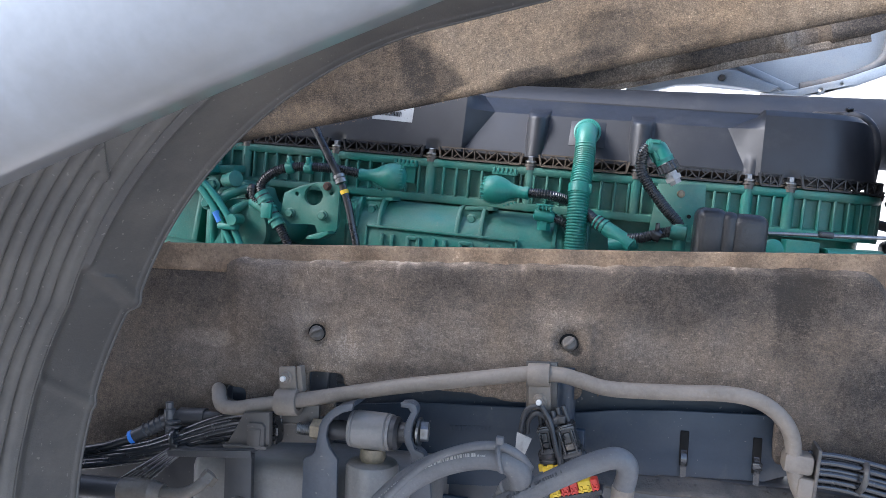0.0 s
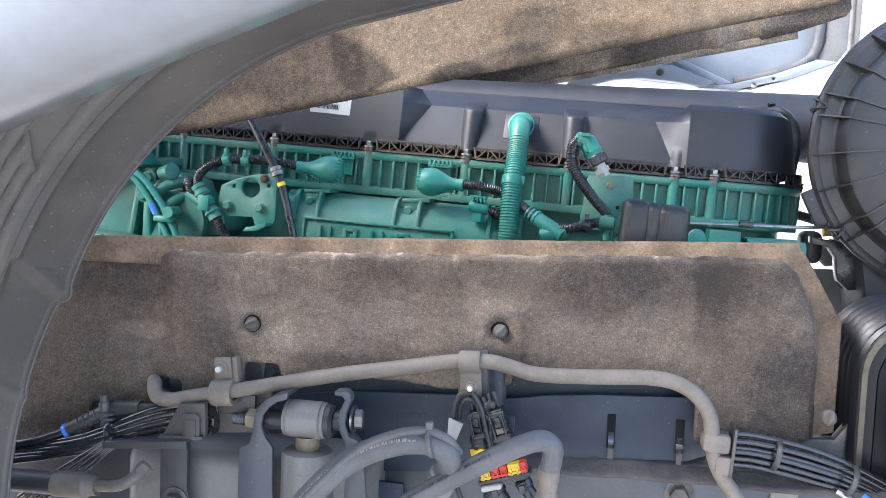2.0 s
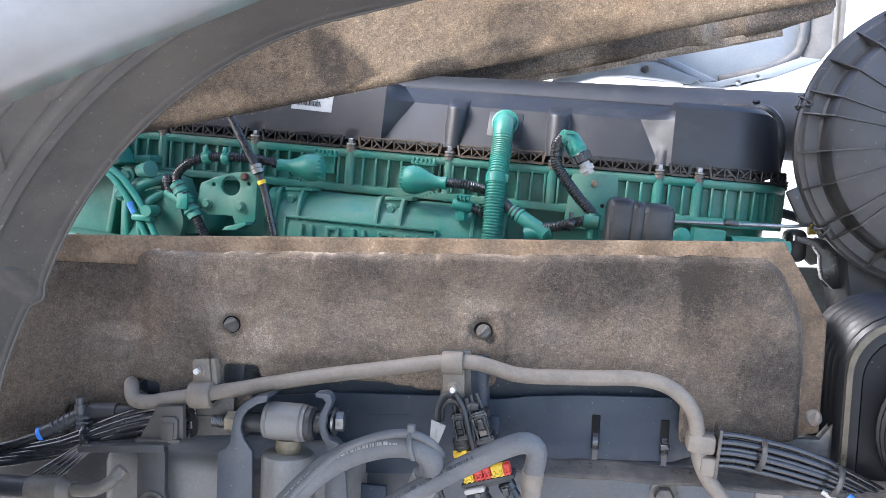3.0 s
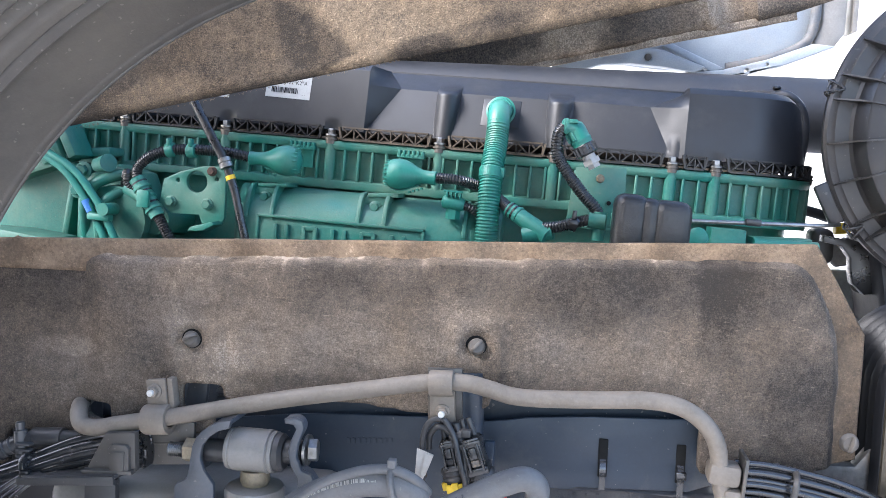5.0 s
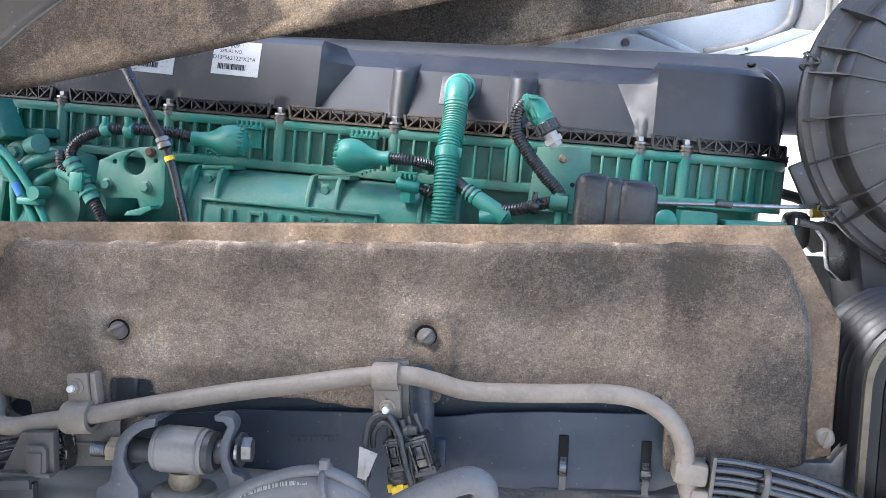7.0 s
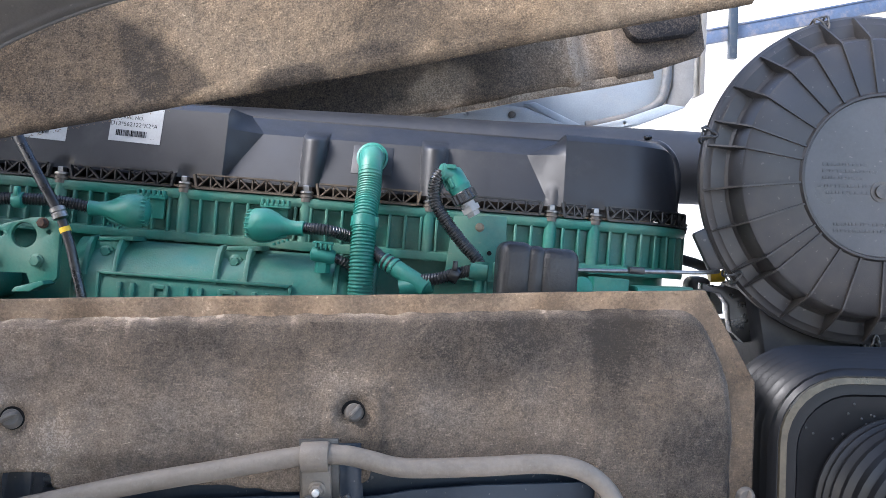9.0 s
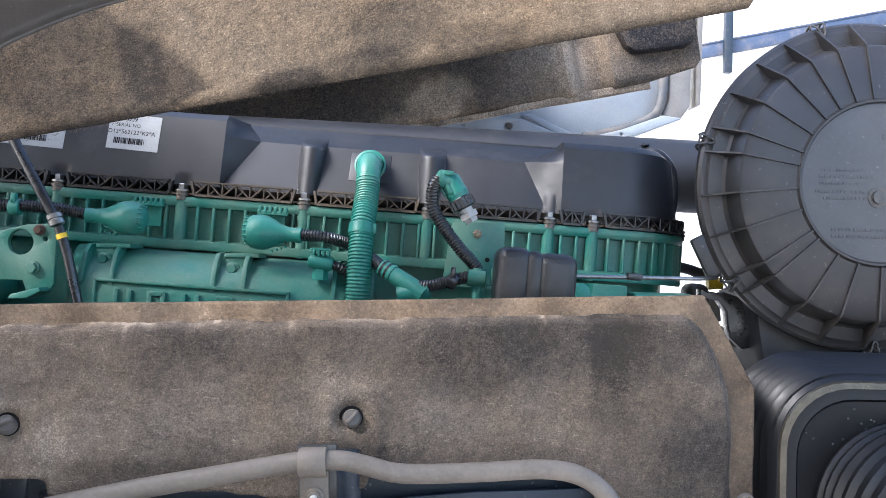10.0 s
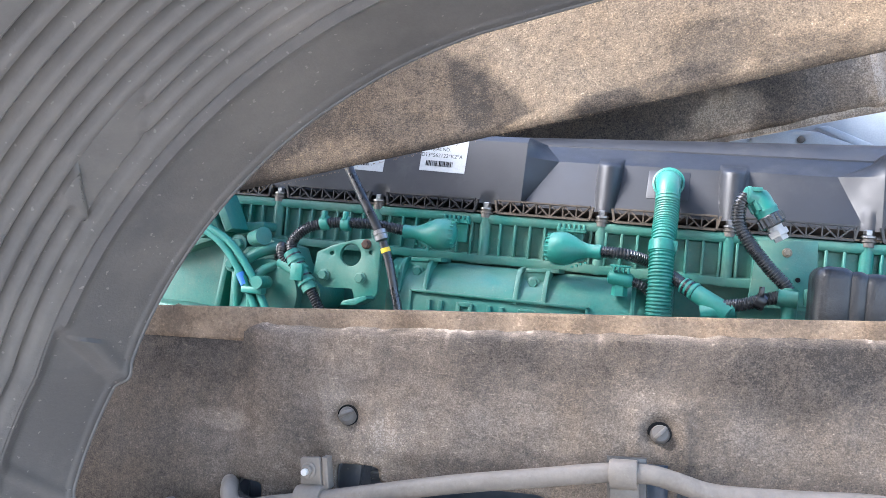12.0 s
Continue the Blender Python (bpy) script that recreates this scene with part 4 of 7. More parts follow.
def boot(p, d, name_label):
    """Bulb-shaped connector boot: its neck at p, its bulb along d, with a toothed rim."""
    t = fitting("connector_boot", name_label, "connector", "connector boots")
    m = axis(p, d) @ Matrix.Scale(0.94, 4)
    b = bmesh.new()
    lathe(b, [(0.0085, -0.004), (0.0105, -0.003), (0.0105, 0.003), (0.0095, 0.008), (0.0105, 0.018), (0.0135, 0.027), (0.0185, 0.036), (0.0225, 0.046), (0.0235, 0.056), (0.0215, 0.066), (0.0165, 0.073), (0.008, 0.077)], m, 28)
    bulb = part("bulb", b, GREEN_DULL, t)
    b = bmesh.new()
    for h0, h1, r0, r1 in ((0.020, 0.036, 0.012, 0.0185), (0.036, 0.046, 0.0187, 0.0227), (0.046, 0.056, 0.0227, 0.0237), (0.056, 0.066, 0.0237, 0.0217)):
        dv = Vector((0, -(r1 - r0), h1 - h0))
        box(b, (0, 0, 0), (0.0026, 0.0024, dv.length + 0.0008), 0, m @ Matrix.Translation((0, -(r0 + r1) / 2, (h0 + h1) / 2)) @ dv.to_track_quat("Z", "Y").to_matrix().to_4x4())
    part("seam", b, GREEN_DULL, bulb)
    b = bmesh.new()
    for i in range(18):
        a = 2 * math.pi * i / 18
        box(b, (0.0192 * math.cos(a), 0.0192 * math.sin(a), 0.0695), (0.0035, 0.002, 0.009), 0.0005, m @ pose(0, 0, 0), 1)
    for h in (0.016, 0.022, 0.028, 0.034):
        box(b, (0.006, -0.017 - (h - 0.016) * 0.4, h), (0.007, 0.003, 0.0025), 0, m)
    tagged(part("teeth", b, GREEN_DULL, t), kind="stuff")
boot((-0.262, -0.058, -0.0485), (1, 0.12, 0.02), "green teardrop rubber boot on an injector cable")
boot((0.008, -0.066, -0.0535), (-1, 0.1, 0.02), "green teardrop rubber boot facing rearwards on a cable")

def conduit(pts, r=0.0068, label="black corrugated wiring conduit on the engine", pitch=0.0036, m=ENG, group="wiring conduits"):
    b = bmesh.new()
    tube(b, pts, r, 12, 10, pitch=pitch, ridge=r * 0.17)
    return tagged(part("wiring_conduit", b, CONDUIT, m=m), label, "conduit", group)
conduit([(-0.260, -0.058, -0.048), (-0.30, -0.072, -0.043), (-0.359, -0.085, -0.045), (-0.395, -0.095, -0.056), (-0.415, -0.10, -0.078), (-0.408, -0.105, -0.10)])
conduit([(-0.376, -0.11, -0.138), (-0.362, -0.112, -0.158), (-0.345, -0.11, -0.19), (-0.33, -0.10, -0.25)])
conduit([(0.006, -0.066, -0.053), (0.04, -0.068, -0.053), (0.07, -0.052, -0.060), (0.095, -0.055, -0.072), (0.118, -0.085, -0.086)])
conduit([(0.165, -0.105, -0.105), (0.185, -0.11, -0.101), (0.205, -0.11, -0.094), (0.228, -0.11, -0.087)])
conduit([(0.179, -0.098, 0.029), (0.1725, -0.10, 0.017), (0.1735, -0.10, -0.006), (0.186, -0.10, -0.027), (0.211, -0.10, -0.056), (0.231, -0.10, -0.076), (0.236, -0.10, -0.094)], 0.0072)
conduit([(0.052, -0.07, -0.087), (0.066, -0.066, -0.092), (0.08, -0.055, -0.105), (0.09, -0.05, -0.13)], 0.0055)
conduit([(-0.45, -0.07, -0.10), (-0.43, -0.10, -0.085), (-0.425, -0.105, -0.10), (-0.41, -0.105, -0.112)], 0.006)

t = fitting("conduit_branch", "green plastic Y-branch for wiring conduits with clip halves", "fitting", "conduit fittings")
b = bmesh.new()
rod(b, (-0.412, -0.105, -0.092), (-0.374, -0.11, -0.142), 0.0115, 0.0105, 18)
rod(b, (-0.428, -0.103, -0.106), (-0.392, -0.107, -0.122), 0.0085, None, 16)
for k in (0.25, 0.5, 0.8):
    p = Vector((-0.412, -0.105, -0.092)).lerp(Vector((-0.374, -0.11, -0.142)), k)
    lathe(b, [(0.0128, -0.002), (0.0132, 0), (0.0128, 0.002)], axis(p, (0.038, -0.005, -0.05)), 18)
part("branch_body", b, GREEN_DULL, t)
b = bmesh.new()
for k in (0.12, 0.36, 0.66):
    p = Vector((-0.412, -0.105, -0.092)).lerp(Vector((-0.374, -0.11, -0.142)), k)
    lathe(b, [(0.0117, -0.0012), (0.0117, 0.0012)], axis(p, (0.038, -0.005, -0.05)), 18)
part("slot", b, CONDUIT, t)
b = bmesh.new()
box(b, (-0.392, -0.121, -0.118), (0.018, 0.006, 0.024), 0.001, None)
part("clip", b, GREEN_DULL, t)

t = fitting("conduit_branch", "green plastic conduit junction below the sensor bracket", "fitting", "conduit fittings")
b = bmesh.new()
rod(b, (0.116, -0.085, -0.085), (0.172, -0.108, -0.115), 0.0105, 0.012, 18)
rod(b, (0.14, -0.10, -0.118), (0.178, -0.105, -0.108), 0.0115, 0.0115, 18)
lathe(b, [(0.0115, 0), (0.012, 0.002), (0.0115, 0.004)], axis((0.128, -0.09, -0.091), (0.056, -0.023, -0.03)), 18)
part("branch_body", b, GREEN_DULL, t)
b = bmesh.new()
for k in (0.06, 0.16, 0.26):
    p = Vector((0.116, -0.085, -0.085)).lerp(Vector((0.172, -0.108, -0.115)), k)
    lathe(b, [(0.0112, -0.0013), (0.0112, 0.0013)], axis(p, (0.056, -0.023, -0.03)), 18)
part("slot", b, CONDUIT, t)
b = bmesh.new()
rod(b, (0.222, -0.11, -0.089), (0.243, -0.11, -0.09), 0.010, 0.010, 16)
rod(b, (0.236, -0.102, -0.078), (0.236, -0.106, -0.115), 0.0095, 0.0085, 16)
box(b, (0.255, -0.11, -0.086), (0.010, 0.014, 0.02), 0.002)
part("clip", b, GREEN_DULL, t)

for p, rot in (((-0.342, -0.083, -0.0455), 0), ((-0.372, -0.088, -0.047), 15), ((0.204, -0.11, -0.095), -20)):
    b = bmesh.new()
    lathe(b, [(0.0098, -0.006), (0.0105, -0.004), (0.0105, 0.004), (0.0098, 0.006)], pose(*p, 0, 90 - rot, 0), 16)
    box(b, (p[0], p[1] - 0.006, p[2] + 0.011), (0.006, 0.008, 0.012), 0.001)
    tagged(part("conduit_clip", b, GREEN_DULL if rot >= 0 else CONDUIT, m=ENG), "small plastic clip snapped round a conduit", "clip", "conduit clips")

# plate with a round window, and its bolts
t = fitting("lifting_bracket", "green steel bracket plate with a round hole and bolts", "bracket")
b = bmesh.new()
slab(b, [(-0.379, -0.122), (-0.374, -0.088), (-0.350, -0.076), (-0.318, -0.066), (-0.292, -0.063), (-0.281, -0.068), (-0.280, -0.136), (-0.286, -0.146), (-0.312, -0.149), (-0.318, -0.134), (-0.36, -0.136)],
     -0.100, -0.092, 0.001, None, [(-0.324, -0.088, 0.0155), (-0.294, -0.082, 0.003), (-0.352, -0.088, 0.003)])
part("plate", b, GREEN, t)
b = bmesh.new()
slab(b, [(-0.318, -0.150), (-0.322, -0.156), (-0.300, -0.154), (-0.283, -0.144), (-0.286, -0.140)], -0.125, -0.094, 0.001)
part("foot", b, GREEN, t)
for u, w, mt in ((-0.361, -0.119, GREEN), (-0.306, -0.118, GREEN), (-0.3015, -0.0715, RUST)):
    b = bmesh.new()
    hex_bolt(b, (u, -0.100, w), (0, -1, 0), 0.0055 if mt is RUST else 0.0068, 0.006, 1.25)
    part("plate_bolt", b, mt, t, "rusty bolt" if mt is RUST else "")

# cable with crimp that runs up past the cover
t = fitting("control_cable", "black sheathed cable with metal crimp and yellow band", "cable")
b = bmesh.new()
tube(b, [(-0.372, -0.11, 0.10), (-0.335, -0.115, 0.035), (-0.300, -0.12, -0.018), (-0.276, -0.12, -0.055)], 0.0062, 14, 8)
tube(b, [(-0.270, -0.12, -0.066), (-0.258, -0.12, -0.095), (-0.248, -0.12, -0.128), (-0.237, -0.12, -0.165), (-0.225, -0.11, -0.24)], 0.0058, 14, 8)
part("sheath", b, CONDUIT, t)
b = bmesh.new()
d = Vector((0.010, 0, -0.022)).normalized()
lathe(b, [(0.0075, 0), (0.0092, 0.001), (0.0092, 0.006), (0.0084, 0.007), (0.0092, 0.008), (0.0092, 0.014), (0.007, 0.015)], axis((-0.2775, -0.12, -0.051), d), 18)
part("crimp", b, STEEL, t, "bright steel crimp sleeve")
b = bmesh.new()
lathe(b, [(0.0066, 0), (0.0066, 0.006)], axis((-0.2665, -0.12, -0.0745), d), 16)
part("band", b, YELLOW, t, "yellow band")

# pressure sensor with plug on its bracket
t = fitting("pressure_sensor", "pressure sensor with green elbow plug and black locking ring", "sensor")
ax_s = Vector((0.022, 0.0, -0.034)).normalized()
b = bmesh.new()
mp_ = axis((0.196, -0.09, 0.022), ax_s)
lathe(b, [(0.003, -0.0145), (0.0085, -0.0135), (0.0122, -0.010), (0.0135, -0.004), (0.0135, 0.008), (0.0142, 0.009), (0.0142, 0.012), (0.0135, 0.013), (0.0135, 0.018)], mp_, 24)
rod(b, (0.1765, -0.098, 0.0295), (0.196, -0.092, 0.026), 0.0098, 0.0105, 20)
lathe(b, [(0.0108, -0.002), (0.0114, 0), (0.0108, 0.002)], axis((0.180, -0.097, 0.029), (1, 0.3, -0.2)), 20)
for g_ in (-60, 0, 60):
    box(b, (0.0, -0.0138, 0.002), (0.0055, 0.004, 0.013), 0.001, mp_ @ pose(0, 0, 0, 0, 0, g_))
box(b, (0.190, -0.103, 0.036), (0.012, 0.006, 0.005), 0.001)
part("plug", b, GREEN_DULL, t)
b = bmesh.new()
m_ = axis((0.2055, -0.09, 0.0075), ax_s)
lathe(b, [(0.014, 0), (0.0148, 0.001), (0.0148, 0.013), (0.012, 0.0145)], m_, 24)
for i in range(14):
    a = 2 * math.pi * i / 14
    box(b, (0.0148 * math.cos(a), 0.0148 * math.sin(a), 0.007), (0.003, 0.003, 0.011), 0, m_)
part("locking_ring", b, CONDUIT, t, "ribbed black locking ring")
b = bmesh.new()
lathe(b, [(0.009, 0), (0.009, 0.006)], axis((0.213, -0.09, -0.0055), ax_s), 16)
lathe(b, [(0.0125, 0), (0.0125, 0.007), (0.009, 0.0075), (0.009, 0.013)], axis((0.2165, -0.088, -0.010), ax_s), 6)
part("body", b, CREAM, t, "pale metal hexagon body", smooth=False)
t = fitting("sensor_bracket", "green steel sensor bracket with a rusty bolt", "bracket")
b = bmesh.new()
slab(b, [(0.199, -0.022), (0.266, -0.017), (0.268, -0.060), (0.262, -0.10), (0.192, -0.10)], -0.060, -0.054, 0.001)
box(b, (0.232, -0.03, -0.10), (0.07, 0.06, 0.006), 0.001)
part("plate", b, GREEN, t)
b = bmesh.new()
hex_bolt(b, (0.2325, -0.060, -0.034), (0, -1, 0), 0.004, 0.003)
part("plate_bolt", b, BRASS, t)
b = bmesh.new()
lathe(b, [(0.003, 0), (0.003, 0.002)], axis((0.247, -0.060, -0.066), (0, -1, 0)), 12)
part("rivet", b, FLAT_BLACK, t)

# black cap box
t = fitting("relay_box", "glossy black plastic two-lobed cap in front of the engine", "cap")
for u0, u1, h in ((0.250, 0.2895, -0.050), (0.2945, 0.340, -0.054)):
    b = bmesh.new()
    box(b, ((u0 + u1) / 2, -0.165, h - 0.0425), (u1 - u0, 0.075, 0.085), 0.013, None, 4)
    part("lobe", b, GLOSS, t)
b = bmesh.new()
box(b, (0.292, -0.165, -0.0945), (0.024, 0.0735, 0.083), 0.012, None, 4)
part("seam", b, GLOSS, t)

# dipstick tube and small fittings on the right
t = fitting("steel_line", "thin bright steel line with a black clip", "pipe")
b = bmesh.new()
tube(b, [(0.345, -0.085, -0.079), (0.42, -0.09, -0.0745), (0.48, -0.09, -0.071), (0.512, -0.085, -0.069), (0.54, -0.06, -0.066)], 0.0027, 10, 8)
part("line", b, STEEL, t)
b = bmesh.new()
box(b, (0.428, -0.09, -0.073), (0.02, 0.012, 0.009), 0.002)
part("clip", b, CONDUIT, t)
b = bmesh.new()
for i in range(5):
    lathe(b, [(0.0105, 0), (0.0125, 0.001), (0.0125, 0.003), (0.0105, 0.004)], axis((0.362 + 0.001 * i, -0.095 + 0.004 * i, -0.098 - 0.001 * i), (-0.2, -1, 0.15)), 18)
tagged(part("plug", b, GREEN_DULL, m=ENG), "green ribbed plug beside the black cap", "plug")
b = bmesh.new()
slab(b, [(0.385, -0.086), (0.43, -0.086), (0.432, -0.16), (0.385, -0.16)], -0.05, 0.0, 0.002)
slab(b, [(0.44, -0.094), (0.515, -0.090), (0.515, -0.125), (0.44, -0.125)], -0.045, 0.0, 0.004)
rod(b, (0.44, -0.05, -0.108), (0.52, -0.05, -0.106), 0.014)
part("side_housing", b, GREEN, engine)
b = bmesh.new()
lathe(b, [(0.004, 0), (0.0085, 0.002), (0.0098, 0.008), (0.0098, 0.026), (0.0085, 0.030), (0.007, 0.032)], axis((0.022, -0.07, -0.0835), (1, 0, -0.1)), 20)
for i in range(4):
    box(b, (0.030 + 0.006 * i, -0.074, -0.073 - 0.0006 * i), (0.002, 0.014, 0.007), 0.0005, None, 1)
box(b, (0.038, -0.076, -0.069), (0.026, 0.008, 0.003), 0.001)
lathe(b, [(0.010, 0), (0.010, 0.014)], axis((0.038, -0.066, -0.107), (0, 0, 1)), 6)
tagged(part("temperature_sensor", b, GREEN_DULL, m=ENG), "green plastic temperature sensor plug lying on the manifold", "sensor")

# castings at the front of the engine
b = bmesh.new()
slab(b, [(-0.20, -0.20), (-0.20, -0.125), (-0.09, -0.098), (-0.035, -0.070), (0.04, -0.060), (0.05, -0.10), (0.03, -0.20)], 0.0, 0.03, 0.006, pose(-0.53, 0.03, 0, 0, 0, -32))
part("housing_plate", b, GREEN, engine)
for p_, q_, w_, y_ in (((-0.70, -0.118), (-0.565, -0.066), 0.014, 0.03), ((-0.565, -0.066), (-0.495, -0.058), 0.014, 0.0), ((-0.548, -0.080), (-0.563, -0.20), 0.012, 0.0)):
    b = bmesh.new()
    d_ = Vector((q_[0] - p_[0], 0, q_[1] - p_[1]))
    box(b, (0, 0, 0), (d_.length + 0.004, 0.09, w_), 0.004, Matrix.Translation(((p_[0] + q_[0]) / 2, y_, (p_[1] + q_[1]) / 2)) @ d_.to_track_quat("X", "Z").to_matrix().to_4x4())
    part("gusset", b, GREEN, engine)
b = bmesh.new()
slab(b, [(-0.532, -0.10), (-0.47, -0.075), (-0.43, -0.085), (-0.41, -0.13), (-0.42, -0.21), (-0.53, -0.21)], -0.065, -0.01, 0.008)
rod(b, (-0.455, -0.09, -0.155), (-0.455, 0.0, -0.155), 0.05, 0.055, 32)
rod(b, (-0.398, -0.075, -0.15), (-0.398, 0.0, -0.15), 0.022, 0.026, 24)
tube(b, [(-0.50, -0.075, -0.20), (-0.497, -0.095, -0.14), (-0.485, -0.10, -0.11), (-0.458, -0.09, -0.092), (-0.43, -0.07, -0.085)], 0.0085, 12, 8)
tube(b, [(-0.475, -0.085, -0.20), (-0.472, -0.10, -0.15), (-0.46, -0.10, -0.125), (-0.44, -0.08, -0.11)], 0.007, 12, 8)
part("front_casting", b, GREEN, engine)
for i in range(3):
    b = bmesh.new()
    box(b, (-0.575 + 0.021 * i, -0.065, -0.045 - 0.004 * i), (0.014, 0.05, 0.06), 0.003, None)
    part("cooling_fin", b, GREEN, engine, m=Matrix.Translation((-0.555, 0, -0.06)) @ pose(0, 0, 0, 0, -28, 0) @ Matrix.Translation((0.555, 0, 0.06)))
for u, w, r in ((-0.512, -0.088, 0.009), (-0.52, -0.118, 0.008), (-0.497, -0.196, 0.012), (-0.548, -0.077, 0.008)):
    b = bmesh.new()
    hex_bolt(b, (u, -0.078, w), (0, -1, 0), r, 0.008)
    part("casting_bolt", b, GREEN, engine)
t = fitting("tube_fitting", "green casting boss with dark open hose end", "fitting")
b = bmesh.new()
rod(b, (-0.46, -0.10, -0.073), (-0.485, -0.085, -0.078), 0.013, 0.011)
part("boss", b, GREEN, t)
b = bmesh.new()
lathe(b, [(0.0095, 0), (0.0095, 0.002), (0.005, 0.002)], axis((-0.475, -0.098, -0.0755), (-0.35, -1, 0)), 16)
part("bore", b, CONDUIT, t)
for off, lb in ((0.0, "green fuel line with a blue band"), (0.017, "green fuel line running beside another")):
    t = fitting("fuel_line", lb, "pipe", "fuel lines")
    pts = [(-0.66 + off, -0.10, -0.050), (-0.60 + off, -0.11, -0.052 + off * 0.2), (-0.561 + off, -0.115, -0.066), (-0.52 + off, -0.115, -0.088), (-0.487 + off, -0.115, -0.123), (-0.463 + off, -0.115, -0.16), (-0.436 + off, -0.115, -0.21)]
    b = bmesh.new()
    tube(b, pts, 0.0055, 12, 8)
    part("line", b, GREEN_DULL, t)
    if off == 0.0:
        b = bmesh.new()
        rod(b, (-0.4835, -0.115, -0.1285), (-0.474, -0.115, -0.144), 0.0062)
        part("band", b, BLUE, t, "blue marking band")
b = bmesh.new()
box(b, (-0.458, -0.118, -0.150), (0.034, 0.016, 0.010), 0.003, pose(0, 0, 0))
rod(b, (-0.448, -0.13, -0.138), (-0.448, -0.10, -0.138), 0.009)
tagged(part("line_clip", b, GREEN_DULL, m=ENG), "green clip holding the two fuel lines", "clip")
b = bmesh.new()
slab(b, [(-0.72, -0.205), (-0.72, -0.185), (-0.60, -0.182), (-0.53, -0.187), (-0.515, -0.205)], -0.13, -0.06, 0.002)
part("front_ledge", b, GREEN, engine)

# stickers on the cover
def lettering(txt, size, m, parent, mat=FLAT_BLACK, name="printed_text"):
    cu = bpy.data.curves.new(name, "FONT")
    cu.body, cu.size, cu.align_x = txt, size, "CENTER"
    tmp = bpy.data.objects.new(name, cu)
    scene.collection.objects.link(tmp)
    bpy.context.view_layer.update()
    me = bpy.data.meshes.new_from_object(tmp.evaluated_get(bpy.context.evaluated_depsgraph_get()))
    bpy.data.objects.remove(tmp)
    me.materials.clear()
    me.materials.append(mat)
    ob = new(name, me)
    ob.parent, ob.matrix_basis = parent, m
    return ob
def sticker(u, w, wd, ht, texts, label):
    t = thing("label_sticker", ENG @ pose(u, 0.0035 + 0.14 * (w - 0.006), w, -8, 1.5, 0), label, "sticker", "cover stickers")
    b = bmesh.new()
    box(b, (0, 0, 0), (wd, 0.0006, ht), 0)
    part("paper", b, PAPER, t, smooth=False)
    for txt, sz, x, z in texts:
        lettering(txt, sz, pose(x, -0.0006, z, 90, 0, 0), t)
    b = bmesh.new()
    rnd = random.Random(5)
    x = -wd * 0.36
    while x < wd * 0.22:
        w_ = rnd.choice((0.0005, 0.0009, 0.0013))
        box(b, (x, -0.0006, -ht * 0.26), (w_, 0.0003, ht * 0.17), 0)
        x += w_ + rnd.choice((0.0005, 0.0008, 0.0012))
    part("bar_code", b, FLAT_BLACK, t, smooth=False)
sticker(-0.240, 0.070, 0.070, 0.049, (("009", 0.009, -0.004, 0.015), ("SERIAL NO.", 0.0068, -0.008, 0.007), ("D13*562122*K2*A", 0.0082, -0.003, -0.003), ("- - -", 0.004, 0.024, -0.019)),
        "white serial number sticker with bar code on the black cover")
sticker(-0.375, 0.066, 0.085, 0.05, (("- - - -", 0.006, 0.02, -0.016),), "white paper sticker half hidden behind the upper shield")

# ---- air pipe behind the engine ----
t = thing("air_pipe", pose(0, 1.65, 1.468, 0, 1.6, 0), "thick black plastic air pipe behind the engine cover", "pipe")
b = bmesh.new()
lathe(b, [(0.064, -0.7), (0.064, 1.35)], pose(0, 0, 0, 0, 90, 0), 40)
part("pipe_body", b, BLACK, t)
b = bmesh.new()
tube(b, [(0.375, -0.05, 0.024), (0.392, -0.17, 0.012), (0.414, -0.215, 0.008), (0.432, -0.22, -0.006), (0.441, -0.22, -0.026), (0.444, -0.22, -0.055), (0.441, -0.22, -0.09), (0.434, -0.22, -0.18)], 0.0075, 18, 10)
part("side_hose", b, RUBBER, t, "black rubber hose bending down")
b = bmesh.new()
lathe(b, [(0.0085, -0.004), (0.0098, -0.003), (0.0098, 0.003), (0.0085, 0.004)], axis((0.405, -0.20, 0.010), (0.02, -0.03, -0.005)), 20)
box(b, (0.402, -0.205, 0.020), (0.012, 0.010, 0.005), 0.002)
part("hose_clamp", b, CONDUIT, t)

# ---- air filter ----
AF = pose(0.628, 1.25, 1.402)
t = thing("air_filter", AF, "round black plastic air filter housing with ribbed lid and wire latches", "air filter")
FACE = axis((0, 0, 0), (0, -1, 0))
prof = [(0.192, -0.012), (0.205, -0.012), (0.208, -0.006), (0.208, 0.004), (0.2045, 0.008), (0.199, 0.009), (0.196, 0.011), (0.180, 0.013), (0.1765, 0.017), (0.171, 0.040), (0.1685, 0.044), (0.165, 0.046), (0.103, 0.053), (0.1005, 0.0565), (0.098, 0.0565), (0.0965, 0.053)]
b = bmesh.new()
lathe(b, prof, FACE, 120)
lid = part("lid", b, BLACK_DUSTY, t, "dusty black lid with radial ribs", sharp=25)
b = bmesh.new()
lathe(b, [(0.0968, 0.0505), (0.0962, 0.0532), (0.05, 0.0536), (0.012, 0.0538), (0.0002, 0.0538)], FACE, 96)
part("centre_disc", b, DISC, lid, "smooth grey-black centre disc")
b = bmesh.new()
slab(b, [(0.102, 0.050), (0.102, 0.0562), (0.166, 0.0500), (0.1705, 0.0485), (0.1745, 0.0445), (0.199, 0.018), (0.2045, 0.012), (0.2045, 0.004), (0.180, 0.004), (0.164, 0.040)], -0.0011, 0.0011)
rib_mesh = part("rib", b, BLACK_DUSTY, lid, smooth=False)
